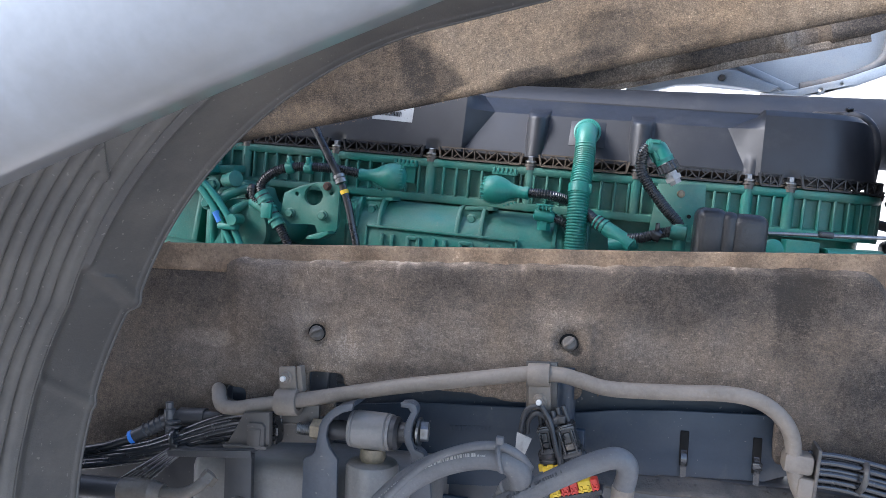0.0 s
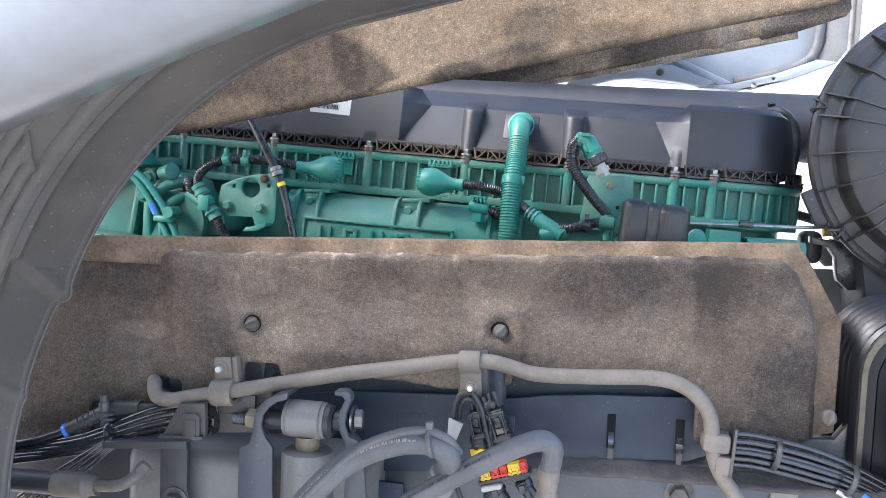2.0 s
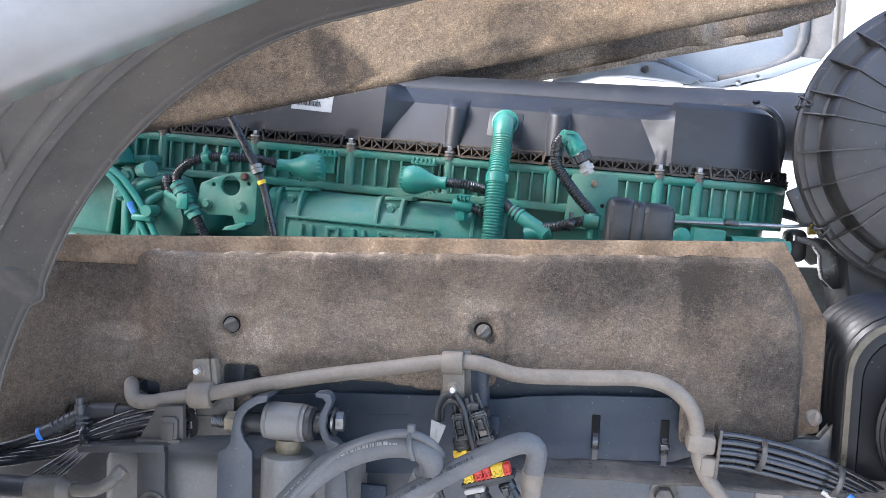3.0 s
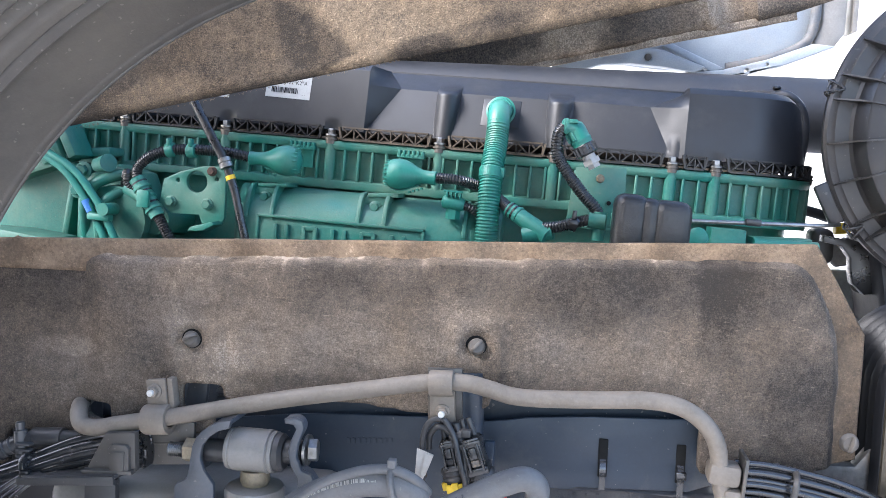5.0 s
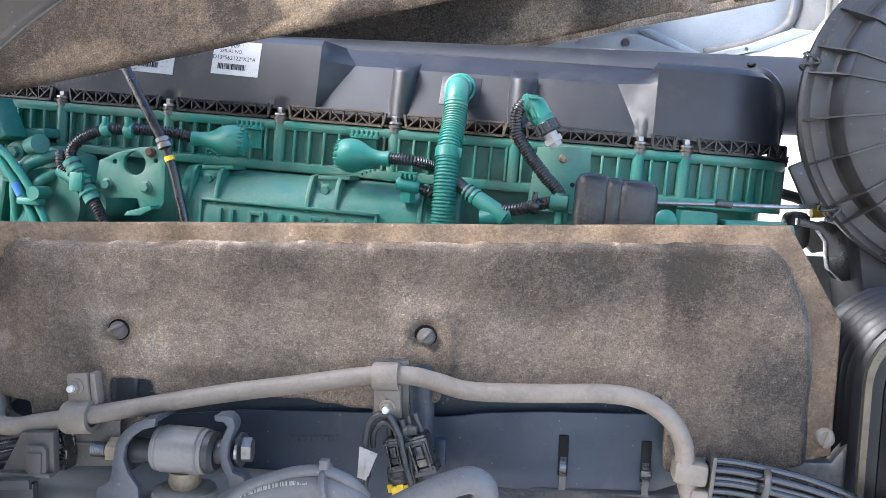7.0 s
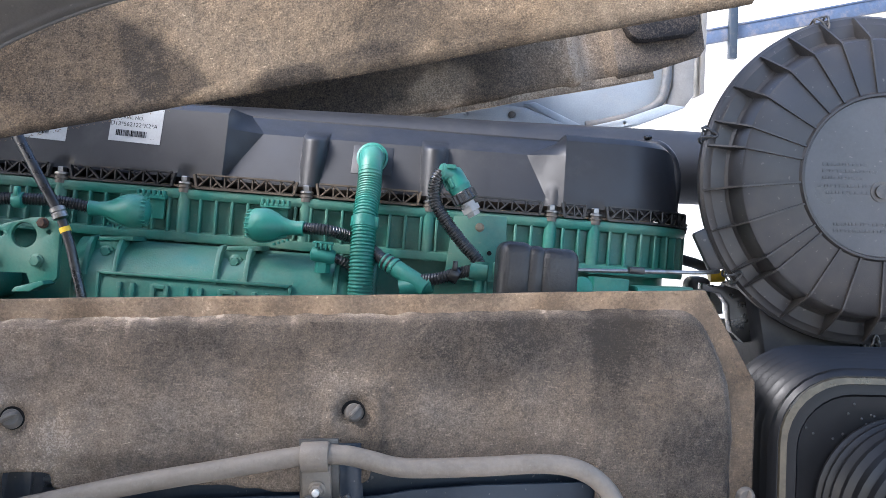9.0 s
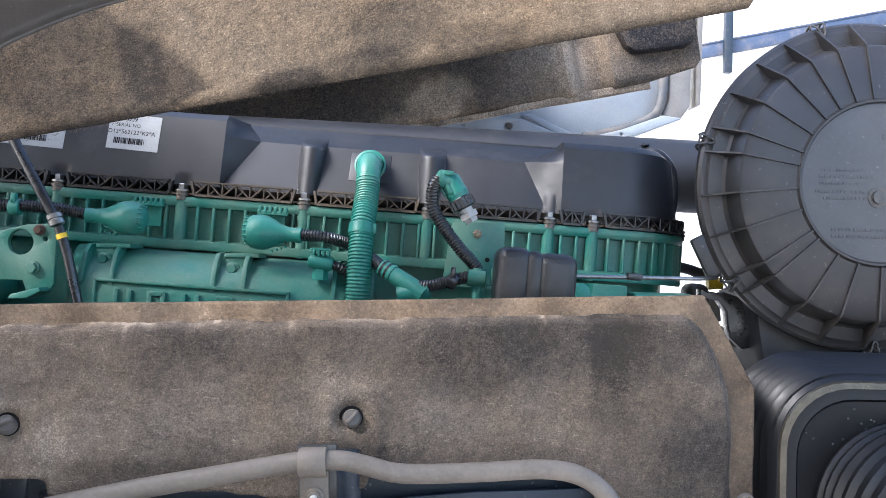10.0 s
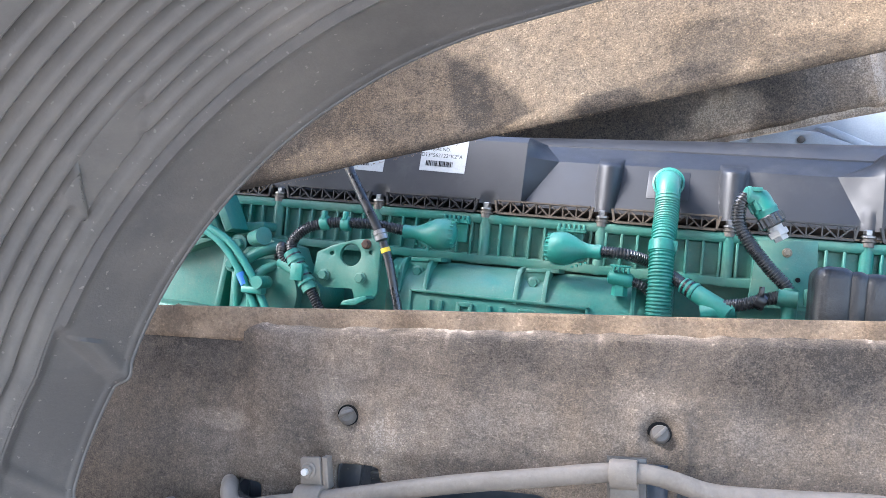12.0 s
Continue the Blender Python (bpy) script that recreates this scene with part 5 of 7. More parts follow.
ANGLES = [6, 20, 35, 50, 66, 81, 96, 108, 120, 132, 146, 160, 169, 185, 200, 216, 223, 240, 255, 271, 286, 300, 316, 333, 348]
for i, g in enumerate(ANGLES):
    o = rib_mesh if i == 0 else new("rib", rib_mesh.data)
    o.parent = lid
    o.matrix_basis = pose(0, 0, 0, 0, -g, 0) @ pose(0, 0, 0, 90, 0, 0)
b = bmesh.new()
lathe(b, [(0.0125, 0.052), (0.0125, 0.055), (0.008, 0.055), (0.008, 0.059), (0.0, 0.0595)], Matrix.Translation((-0.004, 0, -0.018)) @ FACE, 24, caps=False)
part("stud", b, DARK_STEEL, lid)
b = bmesh.new()
rnd = random.Random(11)
for z, x0, x1 in ((0.056, 0.0, 0.06), (0.042, 0.005, 0.055), (0.034, 0.0, 0.045), (0.014, -0.075, -0.02), (0.006, -0.075, -0.01), (-0.002, -0.075, -0.03), (-0.012, -0.08, 0.0), (-0.02, -0.07, -0.02), (-0.058, -0.06, 0.01), (-0.066, -0.06, 0.03)):
    x = x0
    while x < x1:
        w_ = rnd.uniform(0.002, 0.0045)
        box(b, (x + w_ / 2, -0.0538, z), (w_, 0.0007, 0.0065 if z > 0.05 else 0.0032), 0.0002, None, 1)
        x += w_ + 0.0012
tagged(part("embossing", b, DISC, lid, "unreadable raised moulding marks", smooth=False), kind="stuff")
b = bmesh.new()
lathe(b, [(0.192, 0), (0.178, 0.05), (0.12, 0.28), (0.09, 0.30)], axis((0, 0.0, 0), (0, 1, 0)), 64)
slab(b, [(-0.125, -0.14), (-0.105, -0.26), (0.3, -0.26), (0.3, -0.1), (0.1, -0.05)], 0.02, 0.16, 0.01)
part("housing", b, BLACK, t)
def latch(deg):
    """Bent wire loop over the flange, at an angle from the right, counted up."""
    m = pose(0, 0, 0, 0, -deg, 0)
    b = bmesh.new()
    def at(r, side, out):
        return m @ Vector((r, -out, side))
    for k in (-0.008, 0.008):
        tube(b, [at(0.199, k, -0.030), at(0.210, k, -0.012), at(0.2135, k * 0.9, 0.002), at(0.208, k * 0.6, 0.011), at(0.201, k * 0.3, 0.011)], 0.0015, 8, 6)
    tube(b, [at(0.205, -0.009, 0.0), at(0.2125, -0.008, 0.004), at(0.2125, 0.008, 0.004), at(0.205, 0.009, 0.0)], 0.0014, 8, 6)
    tube(b, [at(0.202, -0.004, 0.012), at(0.196, 0.0, 0.013), at(0.202, 0.004, 0.012)], 0.0016, 8, 6)
    part("latch", b, DARK_STEEL, t, "bent wire latch")
for deg in (20, 62, 106, 165, 218, 275, 330):
    latch(deg)
b = bmesh.new()
box(b, (0.213, 0.004, 0.0), (0.022, 0.012, 0.055), 0.003, pose(0, 0, 0, 0, -206, 0))
part("lug", b, BLACK_DUSTY, lid)

BAND_STEEL = material("dull_clamp_steel", (0.10, 0.088, 0.066), (0.06, 0.053, 0.042), rough=0.36, metal=0.7, scale=40, dust=0.3, dust_color=(0.12, 0.105, 0.08))
# ---- ribbed rubber air duct under the filter ----
t = thing("air_duct", pose(0, 0, 0), "black ribbed rubber air duct with rounded mouth and wet droplets", "duct")
def round_rect(x0, x1, z0, z1, r, y, n=8):
    pts = []
    for cx, cz, a0 in ((x1 - r, z1 - r, 0), (x0 + r, z1 - r, 90), (x0 + r, z0 + r, 180), (x1 - r, z0 + r, 270)):
        for i in range(n + 1):
            a = radians(a0 + 90 * i / n)
            pts.append((cx + r * math.cos(a), y, cz + r * math.sin(a)))
    return pts
b = bmesh.new()
rings = []
for i in range(7):
    for y, g in ((0.0, 0.0), (0.004, -0.0045), (0.008, -0.0045), (0.011, 0.0)):
        s_ = 0.0022 * i
        rings.append([b.verts.new(p) for p in round_rect(0.445 + g * -1 + s_, 0.82, 0.90, 1.196 + g - s_, 0.085, 1.20 - 0.0142 * i - y)])
for g, y in ((0.016, 1.098), (0.020, 1.094), (0.040, 1.092), (0.043, 1.096)):
    rings.append([b.verts.new(p) for p in round_rect(0.445 + g, 0.82, 0.90, 1.196 - g, 0.085 - g * 0.6, y)])
for p, q in zip(rings, rings[1:]):
    for i in range(len(p)):
        b.faces.new((p[i], p[(i + 1) % len(p)], q[(i + 1) % len(p)], q[i]))
b.faces.new(rings[-1])
b.faces.new(rings[0][::-1])
bmesh.ops.recalc_face_normals(b, faces=b.faces)
part("mouth", b, WET_RUBBER, t, sharp=28)
b = bmesh.new()
band = []
for g, y in ((0.021, 1.0935), (0.022, 1.0905), (0.0285, 1.0895), (0.0295, 1.0925)):
    band.append([b.verts.new(p) for p in round_rect(0.445 + g, 0.82, 0.90, 1.196 - g, 0.085 - g * 0.6, y)])
for p, q in zip(band, band[1:]):
    for i in range(len(p)):
        b.faces.new((p[i], p[(i + 1) % len(p)], q[(i + 1) % len(p)], q[i]))
bmesh.ops.recalc_face_normals(b, faces=b.faces)
part("clamp_band", b, BAND_STEEL, t, "dull steel clamp band")
b = bmesh.new()
rnd = random.Random(3)
for i in range(46):
    x, z = rnd.uniform(0.495, 0.60), rnd.uniform(0.98, 1.145)
    lathe(b, [(0.0015, 0), (0.0013, 0.0008), (0.0004, 0.0012)], axis((x, 1.0955, z), (0, -1, 0)), 8)
tagged(part("droplets", b, CONDUIT, t), kind="stuff")
b = bmesh.new()
tube(b, [(0.60, 1.12, 1.035), (0.605, 1.04, 1.035), (0.625, 0.985, 1.02), (0.67, 0.95, 0.98), (0.72, 0.94, 0.92)], 0.091, 40, 10, pitch=0.0125, ridge=0.0062)
part("bellows", b, WET_RUBBER, t, "concertina rubber bellows")


ALLOY = material("pale_dull_alloy", (0.36, 0.36, 0.35), (0.27, 0.26, 0.25), rough=0.5, metal=0.2, scale=30, dust=0.3)
# ---- inside of the cab's far flank ----
t = thing("cab_far_side", pose(0, 2.65, 0), "pale blue painted inside of the tilted cab's far flank", "cab")
b = bmesh.new()
slab(b, [(-0.6, 1.74), (0.0, 1.700), (0.30, 1.668), (0.46, 1.655), (0.55, 1.662), (0.72, 1.735), (0.76, 1.78), (0.765, 2.6), (-0.6, 2.6)], 0.0, 0.03, 0.006)
part("inner_skin", b, CAB_INNER, t)
b = bmesh.new()
slab(b, [(0.755, 1.715), (0.80, 1.730), (0.825, 1.765), (0.835, 2.6), (0.765, 2.6), (0.762, 1.79), (0.745, 1.745)], -0.03, 0.05, 0.006)
slab(b, [(0.845, 1.77), (0.86, 1.775), (0.87, 2.6), (0.845, 2.6)], -0.02, 0.06, 0.004)
part("pillar", b, GREY_STEEL, t, "grey door pillar")
b = bmesh.new()
slab(b, [(0.40, 1.648), (0.52, 1.640), (0.66, 1.672), (0.80, 1.728), (0.74, 1.735), (0.62, 1.690), (0.50, 1.660)], -0.05, -0.01, 0.004, None, [(0.565, 1.658, 0.006), (0.62, 1.676, 0.004)])
part("sill_flange", b, CAB_INNER, t)
b = bmesh.new()
slab(b, [(0.02, 1.672), (0.08, 1.700), (0.20, 1.725), (0.33, 1.712), (0.45, 1.665), (0.42, 1.650), (0.33, 1.664), (0.24, 1.672), (0.16, 1.668), (0.09, 1.650), (0.0, 1.625)], -0.06, -0.02, 0.004, None, [(0.155, 1.692, 0.007), (0.29, 1.690, 0.010)])
part("arch_flange", b, CAB_INNER, t)
b = bmesh.new()
lathe(b, [(0.010, 0), (0.010, 0.002), (0.006, 0.003), (0.0, 0.003)], axis((0.289, -0.061, 1.690), (0, -1, 0)), 20, caps=False)
part("screw", b, DARK_STEEL, t)
b = bmesh.new()
slab(b, [(0.33, 1.73), (0.36, 1.735), (0.51, 1.665), (0.47, 1.655)], -0.03, 0.005, 0.006)
part("brace", b, CAB_INNER, t)
b = bmesh.new()
tube(b, [(0.51, -0.03, 1.668), (0.58, -0.03, 1.682), (0.67, -0.03, 1.710), (0.725, -0.03, 1.745), (0.742, -0.03, 1.80), (0.745, -0.03, 1.90), (0.745, -0.03, 2.5)], 0.014, 12, 8)
part("seal", b, CAB_GREY, t, "dark rubber door seal")

# ---- bright yard wall far behind ----
def wall_material():
    m = bpy.data.materials.new("glowing_white_wall")
    m.use_nodes = True
    n, l = m.node_tree.nodes, m.node_tree.links
    tc, nz, cr = n.new("ShaderNodeTexCoord"), n.new("ShaderNodeTexNoise"), n.new("ShaderNodeValToRGB")
    nz.inputs["Scale"].default_value = 0.6
    mp = n.new("ShaderNodeMapping")
    mp.inputs["Scale"].default_value = (2.2, 1, 0.35)
    l.new(tc.outputs["Object"], mp.inputs[0])
    l.new(mp.outputs[0], nz.inputs["Vector"])
    l.new(nz.outputs["Fac"], cr.inputs[0])
    cr.color_ramp.elements[0].position, cr.color_ramp.elements[0].color = 0.36, (0.74, 0.67, 0.54, 1)
    cr.color_ramp.elements[1].position, cr.color_ramp.elements[1].color = 0.56, (0.86, 0.85, 0.82, 1)
    l.new(cr.outputs[0], n["Principled BSDF"].inputs["Base Color"])
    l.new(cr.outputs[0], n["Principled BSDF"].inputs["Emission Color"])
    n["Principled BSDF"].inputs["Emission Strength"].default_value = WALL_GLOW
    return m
# Weak emission that stands in for sunlight on the wall.
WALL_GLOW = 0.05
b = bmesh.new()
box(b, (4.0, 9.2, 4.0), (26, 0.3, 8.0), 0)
tagged(part("backdrop", b, wall_material(), smooth=False), "white wall across the yard with a weak glow for sunlight", "wall", kind="structure")
t = thing("wall_rail", pose(0, 9.03, 0), "blue painted rail with a dark post on the white wall", "rail")
b = bmesh.new()
box(b, (0, 0, 0), (2.8, 0.05, 0.14), 0.01, pose(3.5, 0, 3.74, 0, -12, 0))
box(b, (0, 0, 0), (2.8, 0.07, 0.02), 0.004, pose(3.485, 0, 3.815, 0, -12, 0))
part("beam", b, material("blue_rail_paint", (0.055, 0.08, 0.135), rough=0.5, dust=0.3), t)
b = bmesh.new()
box(b, (3.14, -0.06, 3.85), (0.085, 0.08, 0.95), 0.01)
part("post", b, SLATE, t)

# ---- chassis rail and splash plate ----
b = bmesh.new()
box(b, (0.6, 1.17, 0.80), (4.2, 0.16, 0.33), 0.012, None, 3)
tagged(part("chassis_rail", b, RAIL_MAT), "dusty grey-blue painted chassis side rail", "chassis rail", kind="structure")
t = thing("splash_plate", pose(0, 1.084, 0, 0, 0, 1.5), "slate blue steel splash plate with two strap slots", "plate")
b = bmesh.new()
slab(b, [(-0.42, 0.955), (-0.42, 1.0), (-0.33, 1.010), (-0.206, 1.026), (-0.053, 1.0335), (0.023, 1.034), (0.045, 1.037), (0.070, 1.042), (0.141, 1.0485), (0.253, 1.0535), (0.278, 1.049), (0.296, 1.03), (0.302, 0.985), (0.26, 0.968), (0.13, 0.962), (0.09, 0.945), (-0.10, 0.92), (-0.42, 0.90)], 0.0, 0.004, 0.001)
part("plate", b, SLATE, t)
b = bmesh.new()
slab(b, [(-0.95, 0.85), (-0.95, 1.12), (-0.42, 1.10), (-0.25, 1.085), (0.0, 1.085), (0.10, 1.075), (0.29, 1.07), (0.29, 0.95)], 0.035, 0.039, 0.001)
part("back_plate", b, SLATE, t)
for x in (0.160, 0.249):
    # The slot's dark depth is a black block set on the plate.
    b = bmesh.new()
    box(b, (x, -0.001, 1.001), (0.0108, 0.003, 0.046), 0.001)
    part("slot", b, FLAT_BLACK, t)
    b = bmesh.new()
    loop = bmesh.new()
    ribbon(loop, [(0.004, 1.004), (-0.003, 0.998), (-0.0075, 0.989), (-0.007, 0.980), (-0.005, 0.968), (-0.005, 0.960)], -0.0036, 0.0036, 0.0016)
    merge(b, loop, Matrix.Translation((x, 0, 0)) @ pose(0, 0, 0, 0, 0, 90))
    if x > 0.2:
        box(b, (x, -0.010, 0.990), (0.0115, 0.007, 0.009), 0.001)
    part("strap", b, CABLE, t, "shiny black cable strap")
b = bmesh.new()
rnd = random.Random(9)
for i in range(9):
    box(b, (-0.148 + 0.0066 * i, -0.0004, 0.997 + 0.0005 * i), (rnd.uniform(0.003, 0.005), 0.0012, 0.006), 0)
part("stamping", b, SLATE, t, "unreadable stamped marks")
DIRT = material("caked_road_dirt", (0.042, 0.040, 0.038), (0.075, 0.067, 0.058), rough=0.9, scale=45, dust=0.45, dust_color=(0.15, 0.125, 0.1), bump=0.6, bump_scale=160, bump_dist=0.004)
def ledge_depth(s, z):
    return 0.004 * wobble(s, z, 12)
t = thing("rail_ledge", pose(0, 0, 0), "dirt-caked rubber strip lying on the chassis rail", "strip")
sheet("strip", 0.02, 1.4, 0.0, 0.034, 0.008, ledge_depth, lambda s, z: 0.5, DIRT, None, (), 0.004,
              Matrix.Translation((0, 1.03, 0.958)) @ pose(0, 0, 0, -72, -0.8, 0), parent=t)
b = bmesh.new()
rnd = random.Random(17)
for i in range(26):
    x = 0.04 + 0.42 * rnd.random()
    box(b, (x, 1.052 + rnd.uniform(-0.012, 0.012), 0.9665 + 0.014 * x), (rnd.uniform(0.002, 0.005), rnd.uniform(0.002, 0.005), rnd.uniform(0.001, 0.002)), 0.0005, None, 1)
tagged(part("dirt_crumbs", b, DIRT, t, "loose crumbs of dried road dirt"), kind="stuff")

# ---- coolant pipe with its clamps ----
b = bmesh.new()
tube(b, [(-0.475, 1.06, 1.040), (-0.4555, 1.00, 1.040), (-0.4420, 0.975, 1.0415), (-0.4345, 0.962, 1.0375), (-0.424, 0.954, 1.0295), (-0.403, 0.951, 1.0295), (-0.377, 0.952, 1.0355), (-0.349, 0.954, 1.041), (-0.319, 0.956, 1.047), (-0.195, 0.967, 1.074), (-0.100, 0.975, 1.091),
         (-0.035, 0.982, 1.102), (0.004, 0.985, 1.104), (0.030, 0.988, 1.099), (0.056, 0.990, 1.0925), (0.086, 0.993, 1.091), (0.145, 0.998, 1.093), (0.200, 1.003, 1.0955), (0.235, 1.006, 1.090), (0.260, 1.009, 1.074), (0.275, 1.011, 1.050), (0.281, 1.015, 1.01), (0.292, 1.015, 0.98), (0.318, 1.015, 0.945), (0.345, 1.015, 0.90)], 0.0094, 20, 6)
tagged(part("coolant_pipe", b, PIPE_MAT), "dusty grey bent coolant pipe in front of the felt shield", "pipe")
t = thing("pipe_clamp", pose(-0.3345, 0.957, 1.044, 0, -5, 0), "dusty steel pipe clamp with tab and bolt", "clamp", "pipe clamps")
b = bmesh.new()
lathe(b, [(0.0105, -0.0145), (0.0162, -0.0145), (0.0172, -0.012), (0.0172, 0.012), (0.0162, 0.0145), (0.0105, 0.0145)], pose(0, 0, -0.001, 0, 90, 0), 28, caps=False)
slab(b, [(-0.0115, 0.010), (-0.011, 0.0425), (-0.009, 0.044), (0.010, 0.0445), (0.0115, 0.043), (0.0125, 0.010)], 0.000, 0.005, 0.001)
slab(b, [(0.0125, 0.004), (0.0125, 0.044), (0.0185, 0.0435), (0.0195, 0.012)], 0.003, 0.016, 0.001)
part("band", b, PIPE_MAT, t)
b = bmesh.new()
hex_bolt(b, (-0.001, 0.000, 0.031), (0, -1, 0), 0.0066, 0.006, 1.3)
nut = part("nut", b, PIPE_MAT, t, smooth=False)
b = bmesh.new()
lathe(b, [(0.0036, 0), (0.0036, 0.0118), (0.0028, 0.0126)], axis((-0.001, 0.000, 0.031), (0, -1, 0)), 14)
part("stud", b, STUD, nut, "bright stud end")
t = thing("pipe_clamp", pose(-0.019, 0.983, 1.102, 0, -3, 0), "dusty steel saddle clamp bolted below the pipe", "clamp", "pipe clamps")
b = bmesh.new()
lathe(b, [(0.010, -0.013), (0.0135, -0.013), (0.0142, -0.011), (0.0142, 0.011), (0.0135, 0.013), (0.010, 0.013)], pose(0, 0, 0, 0, 90, 0), 28, caps=False)
slab(b, [(-0.013, -0.008), (-0.013, -0.042), (0.014, -0.042), (0.014, -0.008)], -0.002, 0.005, 0.001)
part("band", b, PIPE_MAT, t)
b = bmesh.new()
slab(b, [(-0.017, 0.014), (-0.018, -0.046), (0.020, -0.046), (0.021, 0.014)], 0.010, 0.016, 0.001)
part("backing", b, DARK_STEEL, t)
b = bmesh.new()
hex_bolt(b, (0.001, -0.002, -0.031), (0, -1, 0), 0.0066, 0.006, 1.3)
nut = part("nut", b, PIPE_MAT, t, smooth=False)
b = bmesh.new()
lathe(b, [(0.0036, 0), (0.0036, 0.0118), (0.0028, 0.0126)], axis((0.001, -0.002, -0.031), (0, -1, 0)), 14)
part("stud", b, STUD, nut, "bright stud end")
t = thing("pipe_clamp", pose(0.283, 1.022, 1.008, 0, 4, 0), "stacked plastic clamp blocks holding pipe and cables", "clamp", "pipe clamps")
b = bmesh.new()
box(b, (0.0, -0.004, 0.012), (0.034, 0.03, 0.024), 0.006)
box(b, (0.012, -0.004, -0.014), (0.022, 0.03, 0.024), 0.005)
part("block", b, PIPE_MAT, t)
b = bmesh.new()
box(b, (0.020, 0.0, 0.004), (0.004, 0.04, 0.06), 0.001)
part("divider", b, DARK_STEEL, t)

# posts behind the pipe
b = bmesh.new()
rod(b, (0.012, 1.035, 0.90), (0.008, 1.035, 1.105), 0.0135)
box(b, (0.03, 1.04, 1.01), (0.012, 0.01, 0.03), 0.002)
tagged(part("support_post", b, SLATE), "slate blue tube post behind the pipe clamp", "post")
b = bmesh.new()
slab(b, [(-0.338, 1.0), (-0.326, 1.09), (-0.302, 1.09), (-0.312, 1.0)], -0.012, -0.004, 0.002)
slab(b, [(-0.302, 1.03), (-0.296, 1.09), (-0.27, 1.09), (-0.276, 1.03)], 0.002, 0.01, 0.002)
box(b, (-0.285, -0.002, 1.052), (0.022, 0.01, 0.006), 0.001)
box(b, (-0.285, -0.002, 1.062), (0.022, 0.01, 0.004), 0.001)
tagged(part("support_strap", b, FORK, m=pose(0, 1.030, 0)), "slate blue strap behind a hole in the felt", "strap")

# ---- damper with its fork ----
t = thing("cab_damper", pose(0, 0, 0), "grey cab damper with rubber eye bolted in a fork bracket", "damper")
b = bmesh.new()
lathe(b, [(0.0195, -0.031), (0.0222, -0.0305), (0.0228, -0.027), (0.0218, -0.0255), (0.0235, -0.024), (0.0235, 0.016), (0.0218, 0.0175), (0.0228, 0.019), (0.0222, 0.0225), (0.0195, 0.023)], pose(-0.216, 0.955, 1.019, 0, 90, 0), 40)
eye = part("eye", b, GREY_STEEL, t)
b = bmesh.new()
lathe(b, [(0.021, 0.0), (0.021, 0.006), (0.017, 0.010)], pose(-0.193, 0.955, 1.019, 0, 90, 0), 32)
rod(b, (-0.273, 0.955, 1.014), (-0.163, 0.955, 1.022), 0.0125)
part("bush", b, RUBBER, t)
b = bmesh.new()
lathe(b, [(0.013, -0.012), (0.0145, -0.006), (0.0165, -0.002), (0.0155, 0.010)], pose(-0.218, 0.955, 0.988), 28)
part("neck", b, BRASS, t, "tan dusty weld collar")
b = bmesh.new()
lathe(b, [(0.026, 0.981), (0.031, 0.979), (0.033, 0.974), (0.033, 0.62)], pose(-0.218, 0.955, 0), 40)
part("body", b, GREY_STEEL, t)
b = bmesh.new()
for i in range(9):
    lathe(b, [(0.0068, 0), (0.008, 0.0012), (0.0068, 0.0024)], pose(-0.319 + 0.0024 * i, 0.955, 1.0115, 0, 90, 0), 16)
part("thread", b, STEEL, t)
b = bmesh.new()
lathe(b, [(0.0135, 0), (0.0135, 0.012)], pose(-0.2985, 0.955, 1.0125, 0, 90, 0), 6)
part("nut", b, BRASS, t, "tan zinc nut", smooth=False)
b = bmesh.new()
lathe(b, [(0.017, 0), (0.017, 0.003)], pose(-0.160, 0.955, 1.0245, 0, 90, 0), 24)
lathe(b, [(0.0125, 0.003), (0.0125, 0.012), (0.011, 0.013)], pose(-0.160, 0.955, 1.0245, 0, 90, 10), 6)
part("bolt_head", b, STEEL, t, "pale zinc bolt head", smooth=False)
fork_line = [(-0.238, 1.0545), (-0.259, 1.047), (-0.274, 1.034), (-0.279, 1.018), (-0.282, 0.999), (-0.285, 0.9885)]
b = bmesh.new()
ribbon(b, fork_line, 0.936, 0.985, 0.005)
slab(b, [(-0.237, 1.057), (-0.249, 1.055), (-0.261, 1.0495), (-0.271, 1.0415), (-0.277, 1.034), (-0.281, 1.025), (-0.2825, 1.015), (-0.285, 0.998), (-0.287, 0.990), (-0.291, 0.986), (-0.299, 0.982), (-0.301, 0.978), (-0.303, 0.72),
         (-0.250, 0.72), (-0.256, 0.985), (-0.267, 0.999), (-0.2715, 1.012), (-0.2695, 1.026), (-0.262, 1.036), (-0.251, 1.044), (-0.239, 1.048)], 0.931, 0.938, 0.0015)
part("fork_arm", b, FORK, t)
b = bmesh.new()
ribbon(b, [(-0.177, 1.061), (-0.165, 1.062), (-0.160, 1.054), (-0.166, 1.039), (-0.168, 1.026), (-0.164, 1.011), (-0.152, 1.0035), (-0.145, 0.994)], 0.938, 0.950, 0.005)
slab(b, [(-0.178, 1.0635), (-0.164, 1.065), (-0.158, 1.062), (-0.156, 1.055), (-0.162, 1.038), (-0.1635, 1.023), (-0.158, 1.0085), (-0.147, 1.005), (-0.142, 0.994), (-0.137, 0.97), (-0.112, 0.72),
         (-0.168, 0.72), (-0.161, 0.98), (-0.163, 1.001), (-0.170, 1.013), (-0.173, 1.028), (-0.1705, 1.040), (-0.1645, 1.053), (-0.168, 1.058), (-0.177, 1.0585)], 0.932, 0.939, 0.0015)
part("fork_arm", b, FORK, t)
